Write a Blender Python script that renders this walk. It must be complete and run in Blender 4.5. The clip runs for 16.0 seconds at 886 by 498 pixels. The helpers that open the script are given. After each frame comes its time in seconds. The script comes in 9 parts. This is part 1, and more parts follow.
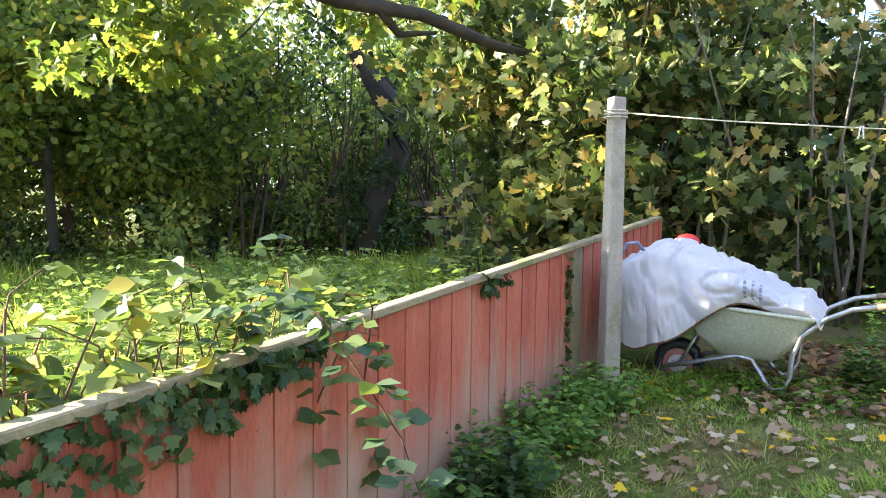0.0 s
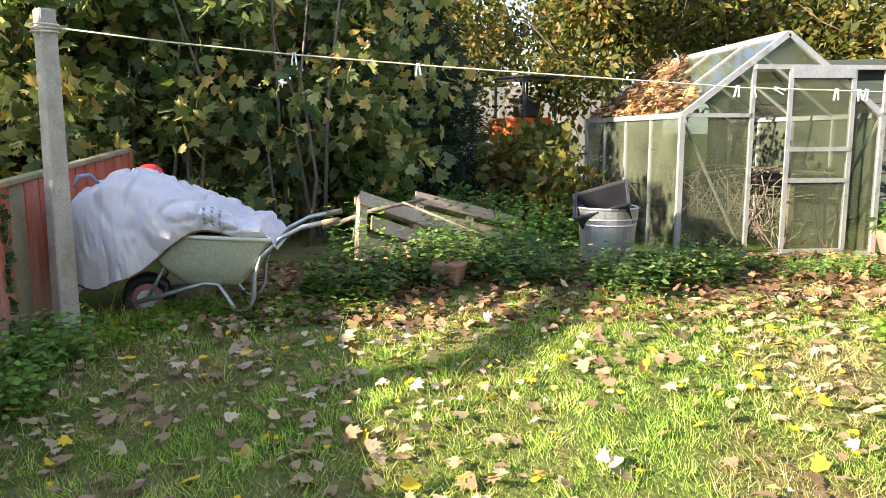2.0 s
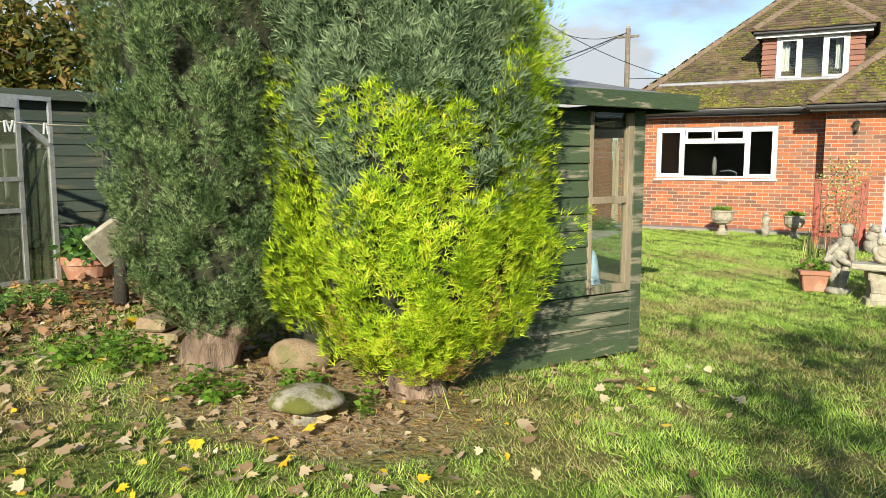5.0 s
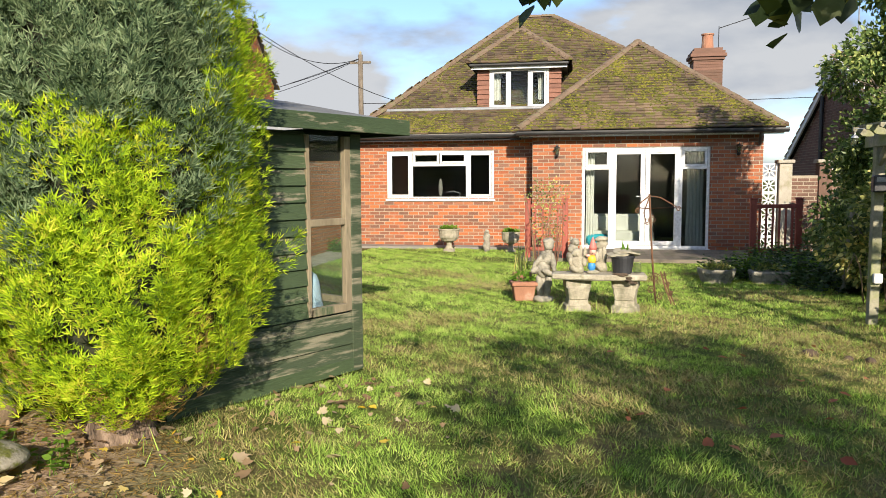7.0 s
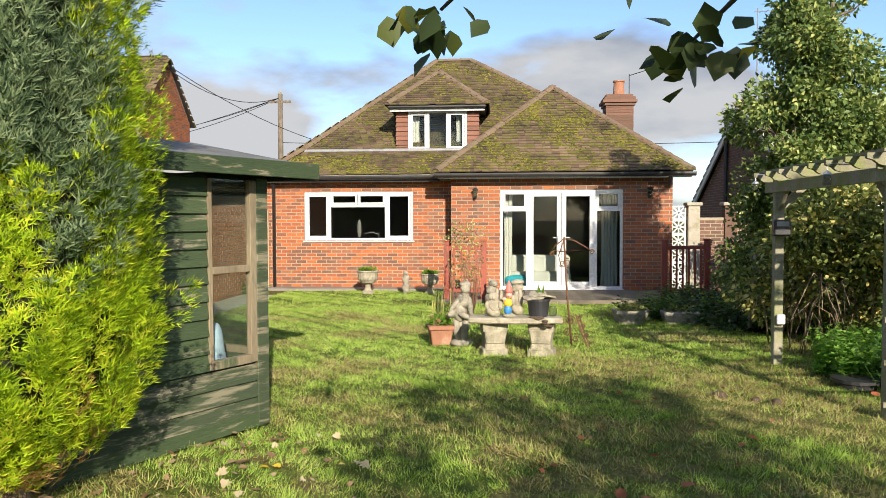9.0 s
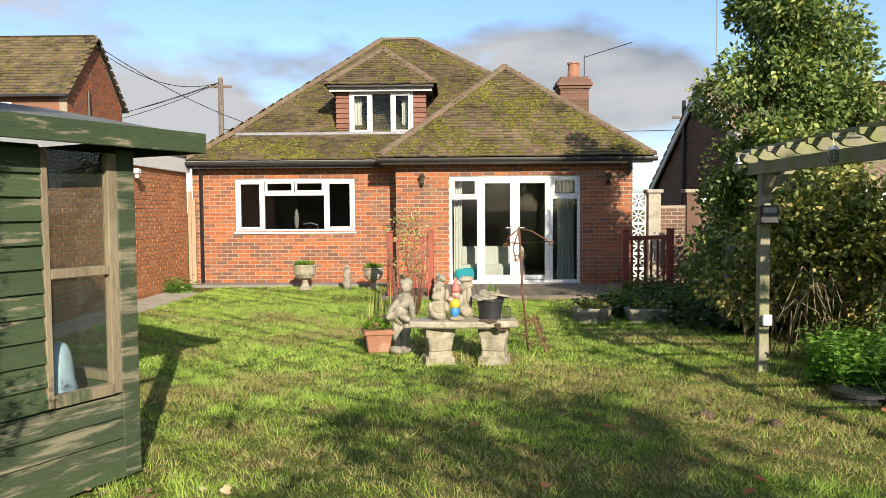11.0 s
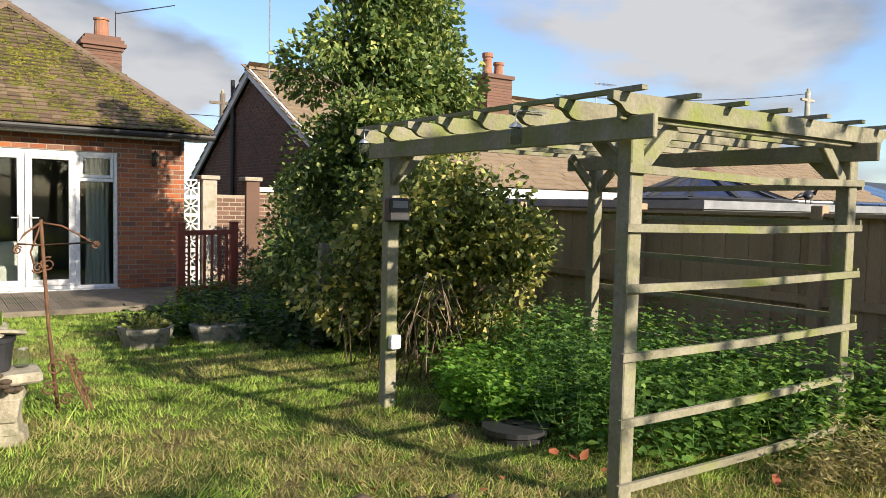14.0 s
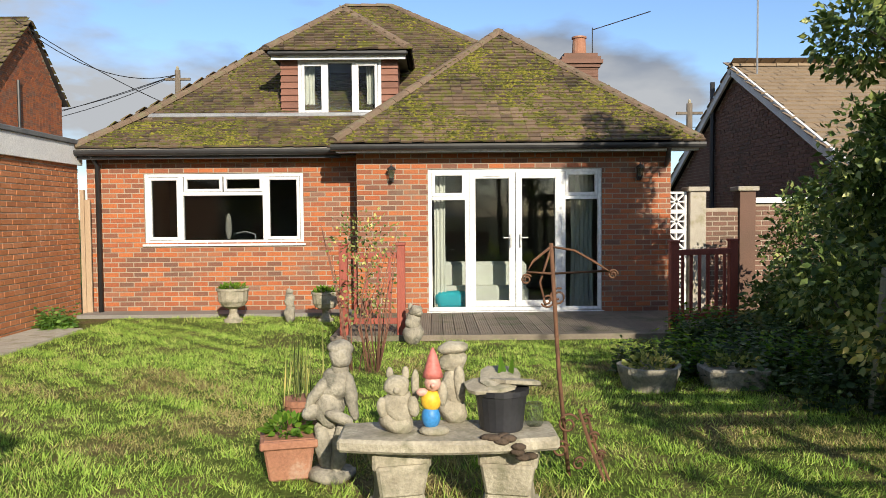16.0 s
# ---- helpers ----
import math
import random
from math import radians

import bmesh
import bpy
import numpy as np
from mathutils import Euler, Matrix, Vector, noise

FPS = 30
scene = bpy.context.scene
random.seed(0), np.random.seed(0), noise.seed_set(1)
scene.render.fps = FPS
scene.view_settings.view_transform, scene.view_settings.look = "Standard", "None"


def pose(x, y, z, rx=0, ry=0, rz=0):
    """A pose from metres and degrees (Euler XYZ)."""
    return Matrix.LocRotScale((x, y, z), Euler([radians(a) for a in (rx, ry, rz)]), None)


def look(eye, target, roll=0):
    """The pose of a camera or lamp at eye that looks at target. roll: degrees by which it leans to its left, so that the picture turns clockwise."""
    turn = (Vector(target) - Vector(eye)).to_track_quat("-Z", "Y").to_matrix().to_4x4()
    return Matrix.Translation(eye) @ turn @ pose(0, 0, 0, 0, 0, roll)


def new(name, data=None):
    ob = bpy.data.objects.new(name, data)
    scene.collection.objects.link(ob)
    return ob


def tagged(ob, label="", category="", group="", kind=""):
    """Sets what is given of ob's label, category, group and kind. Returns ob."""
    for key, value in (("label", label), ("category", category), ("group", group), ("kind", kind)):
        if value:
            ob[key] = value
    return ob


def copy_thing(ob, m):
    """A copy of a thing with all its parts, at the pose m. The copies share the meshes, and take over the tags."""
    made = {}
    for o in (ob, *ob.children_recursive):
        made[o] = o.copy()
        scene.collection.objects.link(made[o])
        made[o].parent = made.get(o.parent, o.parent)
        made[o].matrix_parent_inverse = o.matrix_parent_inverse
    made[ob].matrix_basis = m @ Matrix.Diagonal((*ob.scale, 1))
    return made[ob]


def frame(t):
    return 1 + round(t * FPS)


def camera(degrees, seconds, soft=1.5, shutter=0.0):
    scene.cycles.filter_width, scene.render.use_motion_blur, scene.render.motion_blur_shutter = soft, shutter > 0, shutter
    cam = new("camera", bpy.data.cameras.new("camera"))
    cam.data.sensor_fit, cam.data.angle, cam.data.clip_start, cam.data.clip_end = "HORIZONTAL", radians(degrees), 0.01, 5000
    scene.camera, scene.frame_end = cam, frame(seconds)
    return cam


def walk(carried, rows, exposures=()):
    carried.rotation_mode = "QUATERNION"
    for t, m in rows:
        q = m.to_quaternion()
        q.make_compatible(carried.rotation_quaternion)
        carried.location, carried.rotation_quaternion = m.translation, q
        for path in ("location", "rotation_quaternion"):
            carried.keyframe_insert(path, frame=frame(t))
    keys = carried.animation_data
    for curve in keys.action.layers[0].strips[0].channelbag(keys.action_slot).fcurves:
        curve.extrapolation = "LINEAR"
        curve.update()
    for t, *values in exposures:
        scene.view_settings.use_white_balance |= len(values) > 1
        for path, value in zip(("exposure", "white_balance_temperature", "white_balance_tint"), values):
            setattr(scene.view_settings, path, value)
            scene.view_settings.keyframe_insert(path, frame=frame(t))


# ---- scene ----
cam = camera(61.0, 16.0, soft=0.8)
METRES, EYE, TILT, LEAN, TURN = 6.05, 1.5, 0.0, 0.0, 120.0
ROWS = [
    (0.0, 0.0, 0.0, 0.0, 0.05, -4.26, -0.63),
    (0.5, 0.0152, 0.0001, -0.003, -8.45, -5.66, -0.33),
    (1.0, 0.0258, -0.0005, -0.0051, -16.43, -7.03, -0.04),
    (1.5, 0.0432, 0.0014, -0.0104, -25.16, -8.05, 0.13),
    (2.0, 0.0624, 0.0028, -0.0133, -35.63, -8.66, 0.16),
    (2.5, 0.073, 0.0015, -0.0149, -47.69, -8.78, 0.02),
    (3.0, 0.0781, -0.0048, -0.0133, -59.83, -8.46, -0.09),
    (3.5, 0.0841, -0.0169, -0.0113, -70.41, -7.94, -0.11),
    (4.0, 0.0901, -0.0287, -0.0091, -78.77, -7.45, -0.14),
    (4.5, 0.0923, -0.0363, -0.0084, -85.23, -7.03, -0.12),
    (5.0, 0.0947, -0.0419, -0.0082, -90.55, -6.74, -0.07),
    (7.5, 0.0928, -0.0761, -0.0075, -113.0, -4.51, 0.38),
    (8.0, 0.0913, -0.0771, -0.0021, -114.79, -3.27, 0.41),
    (8.5, 0.0933, -0.0806, 0.0001, -115.48, -2.13, 0.26),
    (11.0, 0.2778, -0.2049, -0.0055, -119.35, -2.87, 0.4),
    (11.5, 0.3267, -0.2368, -0.0001, -126.17, -3.41, 0.13),
    (12.0, 0.375, -0.2775, -0.0036, -135.38, -3.67, -0.6),
    (12.5, 0.425, -0.3125, -0.0041, -144.88, -3.97, -1.61),
    (13.0, 0.4787, -0.335, -0.0072, -151.66, -4.14, -2.09),
    (13.5, 0.5234, -0.3569, -0.0095, -154.69, -3.77, -1.93),
    (14.0, 0.5793, -0.3951, -0.0073, -154.29, -3.33, -1.3),
    (14.5, 0.6405, -0.4305, -0.0106, -150.74, -2.8, -0.57),
    (15.0, 0.6953, -0.4617, -0.0128, -142.54, -2.48, 0.16),
    (15.5, 0.7485, -0.4935, -0.0105, -131.95, -2.39, 0.46),
    (16.0, 0.7945, -0.5132, -0.0082, -120.63, -2.45, 0.49),
]
walk(cam, [(t, pose(0, 0, EYE, TILT, LEAN, TURN) @ pose(METRES * x, METRES * y, METRES * z, 90 + pitch, roll, yaw)) for t, x, y, z, yaw, pitch, roll in ROWS],
     [(0.0, 2.78, 6500, 17), (0.5, 2.9, 6800, 19), (1.0, 2.97, 7000, 20), (1.6, 2.6, 6900, 18), (2.0, 2.3, 6800, 17), (2.5, 1.88, 6700, 14), (3.5, 1.32, 6500, 5), (5.0, 1.0, 6450, 6),
      (7.5, 0.86, 6700, 11), (11.0, 0.78, 6750, 11), (12.5, 0.72, 6750, 11), (14.0, 0.9, 6800, 12), (15.0, 0.82, 6650, 11), (16.0, 0.56, 6600, 10)])

# ---- world and sun ----
SUN_TO = Vector((-0.26, 0.878, -0.40)).normalized()     # the way the sunlight travels
sun = new("sun", bpy.data.lights.new("sun", "SUN"))
sun.data.energy, sun.data.angle, sun.data.color = 4.7, radians(0.55), (1.0, 0.9, 0.73)
sun.matrix_world = look((0, 0, 30), Vector((0, 0, 30)) + SUN_TO)

world = bpy.data.worlds.new("sky")
scene.world = world
world.use_nodes = True
wn, wl = world.node_tree.nodes, world.node_tree.links
wn.clear()
sky = wn.new("ShaderNodeTexSky")
sky.sky_type, sky.sun_disc = "NISHITA", False
sky.sun_elevation, sky.sun_rotation = radians(24), radians(163)
sky.air_density, sky.dust_density, sky.ozone_density = 1.0, 0.6, 1.4
coords = wn.new("ShaderNodeTexCoord")
squash = wn.new("ShaderNodeMapping")
squash.inputs["Scale"].default_value = (1.0, 1.0, 2.6)
squash.inputs["Location"].default_value = (0.35, 0.1, 0.2)
clouds = wn.new("ShaderNodeTexNoise")
clouds.inputs["Scale"].default_value, clouds.inputs["Detail"].default_value, clouds.inputs["Roughness"].default_value = 3.0, 8.0, 0.5
edge = wn.new("ShaderNodeValToRGB")
edge.color_ramp.elements[0].position, edge.color_ramp.elements[1].position = 0.46, 0.58
shade = wn.new("ShaderNodeTexNoise")
shade.inputs["Scale"].default_value, shade.inputs["Detail"].default_value = 3.2, 6.0
tone = wn.new("ShaderNodeValToRGB")
tone.color_ramp.elements[0].position, tone.color_ramp.elements[0].color = 0.42, (1.3, 1.52, 1.9, 1)
tone.color_ramp.elements[1].position, tone.color_ramp.elements[1].color = 0.58, (2.3, 2.42, 2.58, 1)
cover = wn.new("ShaderNodeMixRGB")
glow = wn.new("ShaderNodeBackground")
glow.inputs["Strength"].default_value = 0.15
out = wn.new("ShaderNodeOutputWorld")
wl.new(coords.outputs["Generated"], squash.inputs["Vector"])
wl.new(squash.outputs["Vector"], clouds.inputs["Vector"])
wl.new(squash.outputs["Vector"], shade.inputs["Vector"])
wl.new(clouds.outputs["Fac"], edge.inputs["Fac"])
wl.new(shade.outputs["Fac"], tone.inputs["Fac"])
wl.new(edge.outputs["Color"], cover.inputs["Fac"])
deep = wn.new("ShaderNodeMixRGB")
deep.blend_type = "MULTIPLY"
deep.inputs["Fac"].default_value, deep.inputs["Color2"].default_value = 1.0, (0.6, 0.7, 0.86, 1)
wl.new(sky.outputs["Color"], deep.inputs["Color1"])
wl.new(deep.outputs["Color"], cover.inputs["Color1"])
wl.new(tone.outputs["Color"], cover.inputs["Color2"])
wl.new(cover.outputs["Color"], glow.inputs["Color"])
wl.new(glow.outputs["Background"], out.inputs["Surface"])


# ---- materials ----
def ramp(nodes, stops):
    r = nodes.new("ShaderNodeValToRGB")
    els = r.color_ramp.elements
    while len(els) < len(stops):
        els.new(0.5)
    for el, (pos, col) in zip(els, stops):
        el.position, el.color = pos, (*col, 1)
    return r


def surface(name, cols, scale=6.0, rough=0.7, bump=0.2, fine=60.0, metal=0.0, grain=(1, 1, 1), pieces=0.0, stain=None, stain_scale=1.5, stain_at=(0.52, 0.66), spec=0.5):
    """Coloured surface: broad variation between cols, fine grain, relief, tone that differs from piece to piece, and stains."""
    m = bpy.data.materials.new(name)
    m.use_nodes = True
    n, l = m.node_tree.nodes, m.node_tree.links
    b = n["Principled BSDF"]
    b.inputs["Roughness"].default_value, b.inputs["Metallic"].default_value = rough, metal
    b.inputs["Specular IOR Level"].default_value = spec
    co = n.new("ShaderNodeTexCoord")
    mp = n.new("ShaderNodeMapping")
    mp.inputs["Scale"].default_value = grain
    geo = n.new("ShaderNodeNewGeometry")
    l.new(geo.outputs["Position"] if pieces else co.outputs["Object"], mp.inputs["Vector"])
    broad = n.new("ShaderNodeTexNoise")
    broad.inputs["Scale"].default_value, broad.inputs["Detail"].default_value = scale, 5
    l.new(mp.outputs["Vector"], broad.inputs["Vector"])
    k = len(cols)
    cr = ramp(n, [(0.3 + 0.4 * i / max(1, k - 1), c) for i, c in enumerate(cols)])
    value = broad.outputs["Fac"]
    if pieces:
        info = n.new("ShaderNodeObjectInfo")
        add = n.new("ShaderNodeMath")
        l.new(info.outputs["Random"], add.inputs[0])
        l.new(geo.outputs["Random Per Island"], add.inputs[1])
        frac = n.new("ShaderNodeMath")
        frac.operation = "FRACT"
        l.new(add.outputs[0], frac.inputs[0])
        mixv = n.new("ShaderNodeMix")
        mixv.inputs["Factor"].default_value = pieces
        squeeze = n.new("ShaderNodeMapRange")
        squeeze.inputs["To Min"].default_value, squeeze.inputs["To Max"].default_value = 0.25, 0.75
        l.new(frac.outputs[0], squeeze.inputs["Value"])
        l.new(value, mixv.inputs["A"])
        l.new(squeeze.outputs["Result"], mixv.inputs["B"])
        value = mixv.outputs["Result"]
    l.new(value, cr.inputs["Fac"])
    grit = n.new("ShaderNodeTexNoise")
    grit.inputs["Scale"].default_value, grit.inputs["Detail"].default_value = fine, 4
    l.new(mp.outputs["Vector"], grit.inputs["Vector"])
    mul = n.new("ShaderNodeMixRGB")
    mul.blend_type = "MULTIPLY"
    mul.inputs["Fac"].default_value = 0.55
    gr = ramp(n, [(0.25, (0.55, 0.55, 0.55)), (0.7, (1.15, 1.15, 1.15))])
    l.new(grit.outputs["Fac"], gr.inputs["Fac"])
    l.new(cr.outputs["Color"], mul.inputs["Color1"])
    l.new(gr.outputs["Color"], mul.inputs["Color2"])
    colour = mul.outputs["Color"]
    if stain:
        sn = n.new("ShaderNodeTexNoise")
        sn.inputs["Scale"].default_value, sn.inputs["Detail"].default_value, sn.inputs["Roughness"].default_value = stain_scale, 8, 0.65
        l.new(mp.outputs["Vector"], sn.inputs["Vector"])
        sr = ramp(n, [(stain_at[0], (0, 0, 0)), (stain_at[1], (1, 1, 1))])
        l.new(sn.outputs["Fac"], sr.inputs["Fac"])
        sm = n.new("ShaderNodeMixRGB")
        l.new(sr.outputs["Color"], sm.inputs["Fac"])
        l.new(colour, sm.inputs["Color1"])
        sm.inputs["Color2"].default_value = (*stain, 1)
        colour = sm.outputs["Color"]
    l.new(colour, b.inputs["Base Color"])
    if bump:
        bp = n.new("ShaderNodeBump")
        bp.inputs["Strength"].default_value, bp.inputs["Distance"].default_value = bump, 0.01
        l.new(grit.outputs["Fac"], bp.inputs["Height"])
        l.new(bp.outputs["Normal"], b.inputs["Normal"])
    return m


def leafy(name, stops, rough=0.5, through_light=0.35, tint=(1.0, 1.0, 0.55), patch=0.6, patch_scale=1.1):
    """Foliage: each leaf takes its own tone from stops; some light passes through it."""
    m = bpy.data.materials.new(name)
    m.use_nodes = True
    n, l = m.node_tree.nodes, m.node_tree.links
    b = n["Principled BSDF"]
    b.inputs["Roughness"].default_value = rough
    b.inputs["Specular IOR Level"].default_value = 0.2
    geo = n.new("ShaderNodeNewGeometry")
    cr = ramp(n, stops)
    big = n.new("ShaderNodeTexNoise")
    big.inputs["Scale"].default_value, big.inputs["Detail"].default_value = patch_scale, 3.0
    l.new(geo.outputs["Position"], big.inputs["Vector"])
    mr = n.new("ShaderNodeMapRange")
    mr.inputs["From Min"].default_value, mr.inputs["From Max"].default_value = 0.3, 0.7
    mr.inputs["To Min"].default_value, mr.inputs["To Max"].default_value = -0.5 * patch, 0.5 * patch
    l.new(big.outputs["Fac"], mr.inputs["Value"])
    add = n.new("ShaderNodeMath")
    l.new(geo.outputs["Random Per Island"], add.inputs[0])
    l.new(mr.outputs["Result"], add.inputs[1])
    l.new(add.outputs[0], cr.inputs["Fac"])
    l.new(cr.outputs["Color"], b.inputs["Base Color"])
    tr = n.new("ShaderNodeBsdfTranslucent")
    tm = n.new("ShaderNodeMixRGB")
    tm.blend_type = "MULTIPLY"
    tm.inputs["Fac"].default_value = 1.0
    l.new(cr.outputs["Color"], tm.inputs["Color1"])
    tm.inputs["Color2"].default_value = (1.6 * tint[0], 1.6 * tint[1], 1.6 * tint[2], 1)
    l.new(tm.outputs["Color"], tr.inputs["Color"])
    mix = n.new("ShaderNodeMixShader")
    mix.inputs["Fac"].default_value = through_light
    l.new(b.outputs["BSDF"], mix.inputs[1])
    l.new(tr.outputs["BSDF"], mix.inputs[2])
    l.new(mix.outputs["Shader"], n["Material Output"].inputs["Surface"])
    return m


def glass(name, tint=(0.9, 0.95, 0.92), rough=0.02, dirt=0.0, dirt_col=(0.25, 0.3, 0.2), clear=0.85):
    """Thin pane: mostly see-through, with a clear reflection and, where asked, a film of dirt."""
    m = bpy.data.materials.new(name)
    m.use_nodes = True
    n, l = m.node_tree.nodes, m.node_tree.links
    n.remove(n["Principled BSDF"])
    tp = n.new("ShaderNodeBsdfTransparent")
    tp.inputs["Color"].default_value = (*tint, 1)
    gl = n.new("ShaderNodeBsdfGlossy")
    gl.inputs["Roughness"].default_value = rough
    face = n.new("ShaderNodeLayerWeight")
    face.inputs["Blend"].default_value = 0.5
    steep = n.new("ShaderNodeMath")
    steep.operation = "POWER"
    steep.inputs[1].default_value = 4.0
    l.new(face.outputs["Facing"], steep.inputs[0])
    fr = n.new("ShaderNodeMath")
    fr.operation = "MULTIPLY_ADD"
    fr.inputs[1].default_value, fr.inputs[2].default_value = 0.85, 0.035
    l.new(steep.outputs["Value"], fr.inputs[0])
    mix = n.new("ShaderNodeMixShader")
    l.new(fr.outputs["Value"], mix.inputs["Fac"])
    l.new(tp.outputs["BSDF"], mix.inputs[1])
    l.new(gl.outputs["BSDF"], mix.inputs[2])
    last = mix.outputs["Shader"]
    if dirt:
        co = n.new("ShaderNodeTexCoord")
        no = n.new("ShaderNodeTexNoise")
        no.inputs["Scale"].default_value, no.inputs["Detail"].default_value = 2.2, 7
        l.new(co.outputs["Object"], no.inputs["Vector"])
        rr = ramp(n, [(0.3, (dirt * 0.45,) * 3), (0.7, (min(1, dirt * 1.5),) * 3)])
        l.new(no.outputs["Fac"], rr.inputs["Fac"])
        df = n.new("ShaderNodeBsdfDiffuse")
        df.inputs["Color"].default_value = (*dirt_col, 1)
        m2 = n.new("ShaderNodeMixShader")
        l.new(rr.outputs["Color"], m2.inputs["Fac"])
        l.new(last, m2.inputs[1])
        l.new(df.outputs["BSDF"], m2.inputs[2])
        last = m2.outputs["Shader"]
    l.new(last, n["Material Output"].inputs["Surface"])
    return m


BRICK = surface("red_brick", [(0.16, 0.08, 0.056), (0.24, 0.085, 0.046), (0.35, 0.1, 0.04), (0.42, 0.13, 0.045), (0.22, 0.11, 0.075)], scale=0.9, rough=0.9, bump=0.5, fine=45, pieces=0.75, stain=(0.17, 0.12, 0.09), stain_scale=1.3, stain_at=(0.57, 0.75))
BRICK_ORANGE = surface("orange_brick", [(0.34, 0.13, 0.06), (0.45, 0.165, 0.062), (0.5, 0.21, 0.1)], scale=1.2, rough=0.9, bump=0.5, fine=45, pieces=0.55)
BRICK_DARK = surface("brown_brick", [(0.11, 0.07, 0.05), (0.17, 0.09, 0.065), (0.2, 0.11, 0.08)], scale=1.2, rough=0.9, bump=0.5, pieces=0.55)
MORTAR = surface("mortar", [(0.3, 0.25, 0.19), (0.37, 0.31, 0.24)], scale=3, rough=0.95, bump=0.3)
TILE = surface("clay_roof_tile", [(0.035, 0.026, 0.018), (0.085, 0.058, 0.038), (0.15, 0.1, 0.065), (0.22, 0.155, 0.1)], scale=1.4, rough=0.95, bump=0.6, fine=35, pieces=0.45, stain=(0.115, 0.11, 0.022), stain_scale=7.0, stain_at=(0.5, 0.58))
TILE_TAN = surface("tan_roof_tile", [(0.2, 0.145, 0.095), (0.27, 0.2, 0.13), (0.23, 0.175, 0.12)], scale=1.5, rough=0.9, bump=0.4, pieces=0.5)
TILE_HUNG = surface("hung_wall_tile", [(0.15, 0.07, 0.05), (0.21, 0.095, 0.065), (0.25, 0.12, 0.085)], scale=3, rough=0.85, bump=0.3, pieces=0.6)
HIP = surface("hip_tile", [(0.13, 0.09, 0.06), (0.21, 0.145, 0.1)], scale=4, rough=0.95, bump=0.6, pieces=0.4, stain=(0.16, 0.15, 0.08), stain_scale=5)
UPVC = surface("white_frame", [(0.7, 0.71, 0.72), (0.74, 0.75, 0.75)], scale=2, rough=0.35, bump=0.0, fine=20)
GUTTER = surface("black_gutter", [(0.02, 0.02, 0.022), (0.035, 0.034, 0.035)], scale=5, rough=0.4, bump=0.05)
LEAD = surface("lead_flashing", [(0.2, 0.21, 0.23), (0.3, 0.31, 0.33)], scale=5, rough=0.55, bump=0.2, metal=0.3)
WHITEPAINT = surface("white_paint", [(0.68, 0.69, 0.7), (0.76, 0.76, 0.75)], scale=3, rough=0.6, bump=0.1, stain=(0.5, 0.5, 0.46), stain_scale=4, stain_at=(0.6, 0.8))
# one dim grey for everything indoors: the unlit look is in the colour
DARKROOM = surface("dim_room_grey", [(0.2, 0.19, 0.17), (0.26, 0.24, 0.22)], scale=2, rough=0.9, bump=0.0)
CURTAIN = surface("pale_curtain", [(0.6, 0.58, 0.52), (0.7, 0.68, 0.62)], scale=6, rough=0.9, bump=0.1)
SHEDGREEN = surface("green_shed_paint", [(0.03, 0.052, 0.022), (0.055, 0.085, 0.036)], scale=3, rough=0.75, bump=0.4, fine=50, grain=(0.35, 0.35, 2.2), pieces=0.3, stain=(0.2, 0.18, 0.125), stain_scale=7.0, stain_at=(0.58, 0.66))
SHEDWORN = surface("worn_green_boards", [(0.025, 0.042, 0.02), (0.05, 0.07, 0.035)], scale=3, rough=0.85, bump=0.5, fine=50, grain=(0.3, 0.3, 2.6), pieces=0.4, stain=(0.19, 0.175, 0.12), stain_scale=5.0, stain_at=(0.5, 0.6))
SHEDDARK = surface("dark_green_boards", [(0.02, 0.035, 0.026), (0.04, 0.055, 0.04)], scale=2, rough=0.8, bump=0.3, grain=(0.4, 0.4, 2.5), pieces=0.4, stain=(0.1, 0.085, 0.05), stain_scale=2.5, stain_at=(0.55, 0.7))
BAREWOOD = surface("bare_weathered_wood", [(0.15, 0.12, 0.075), (0.28, 0.23, 0.155)], scale=5, rough=0.85, bump=0.4, grain=(1, 1, 0.2), stain=(0.05, 0.075, 0.035), stain_scale=6, stain_at=(0.55, 0.68))
FELT = surface("roofing_felt", [(0.1, 0.105, 0.11), (0.17, 0.175, 0.18)], scale=3, rough=0.9, bump=0.5, fine=120)
PERGOLA = surface("grey_pergola_timber", [(0.15, 0.14, 0.095), (0.24, 0.225, 0.16), (0.31, 0.29, 0.215)], scale=3, rough=0.9, bump=0.5, fine=40, pieces=0.35, stain=(0.18, 0.21, 0.055), stain_scale=2.2, stain_at=(0.48, 0.66))
FENCE = surface("brown_fence_boards", [(0.27, 0.185, 0.12), (0.37, 0.265, 0.175), (0.43, 0.32, 0.215)], scale=2, rough=0.9, bump=0.4, grain=(3, 3, 0.3), pieces=0.5)
REDFENCE = surface("faded_red_fence_stain", [(0.36, 0.075, 0.045), (0.5, 0.13, 0.075), (0.54, 0.2, 0.125)], scale=1.7, rough=0.85, bump=0.4, fine=45, grain=(2.5, 2.5, 0.45), pieces=0.35, stain=(0.42, 0.33, 0.24), stain_scale=1.6, stain_at=(0.55, 0.72))


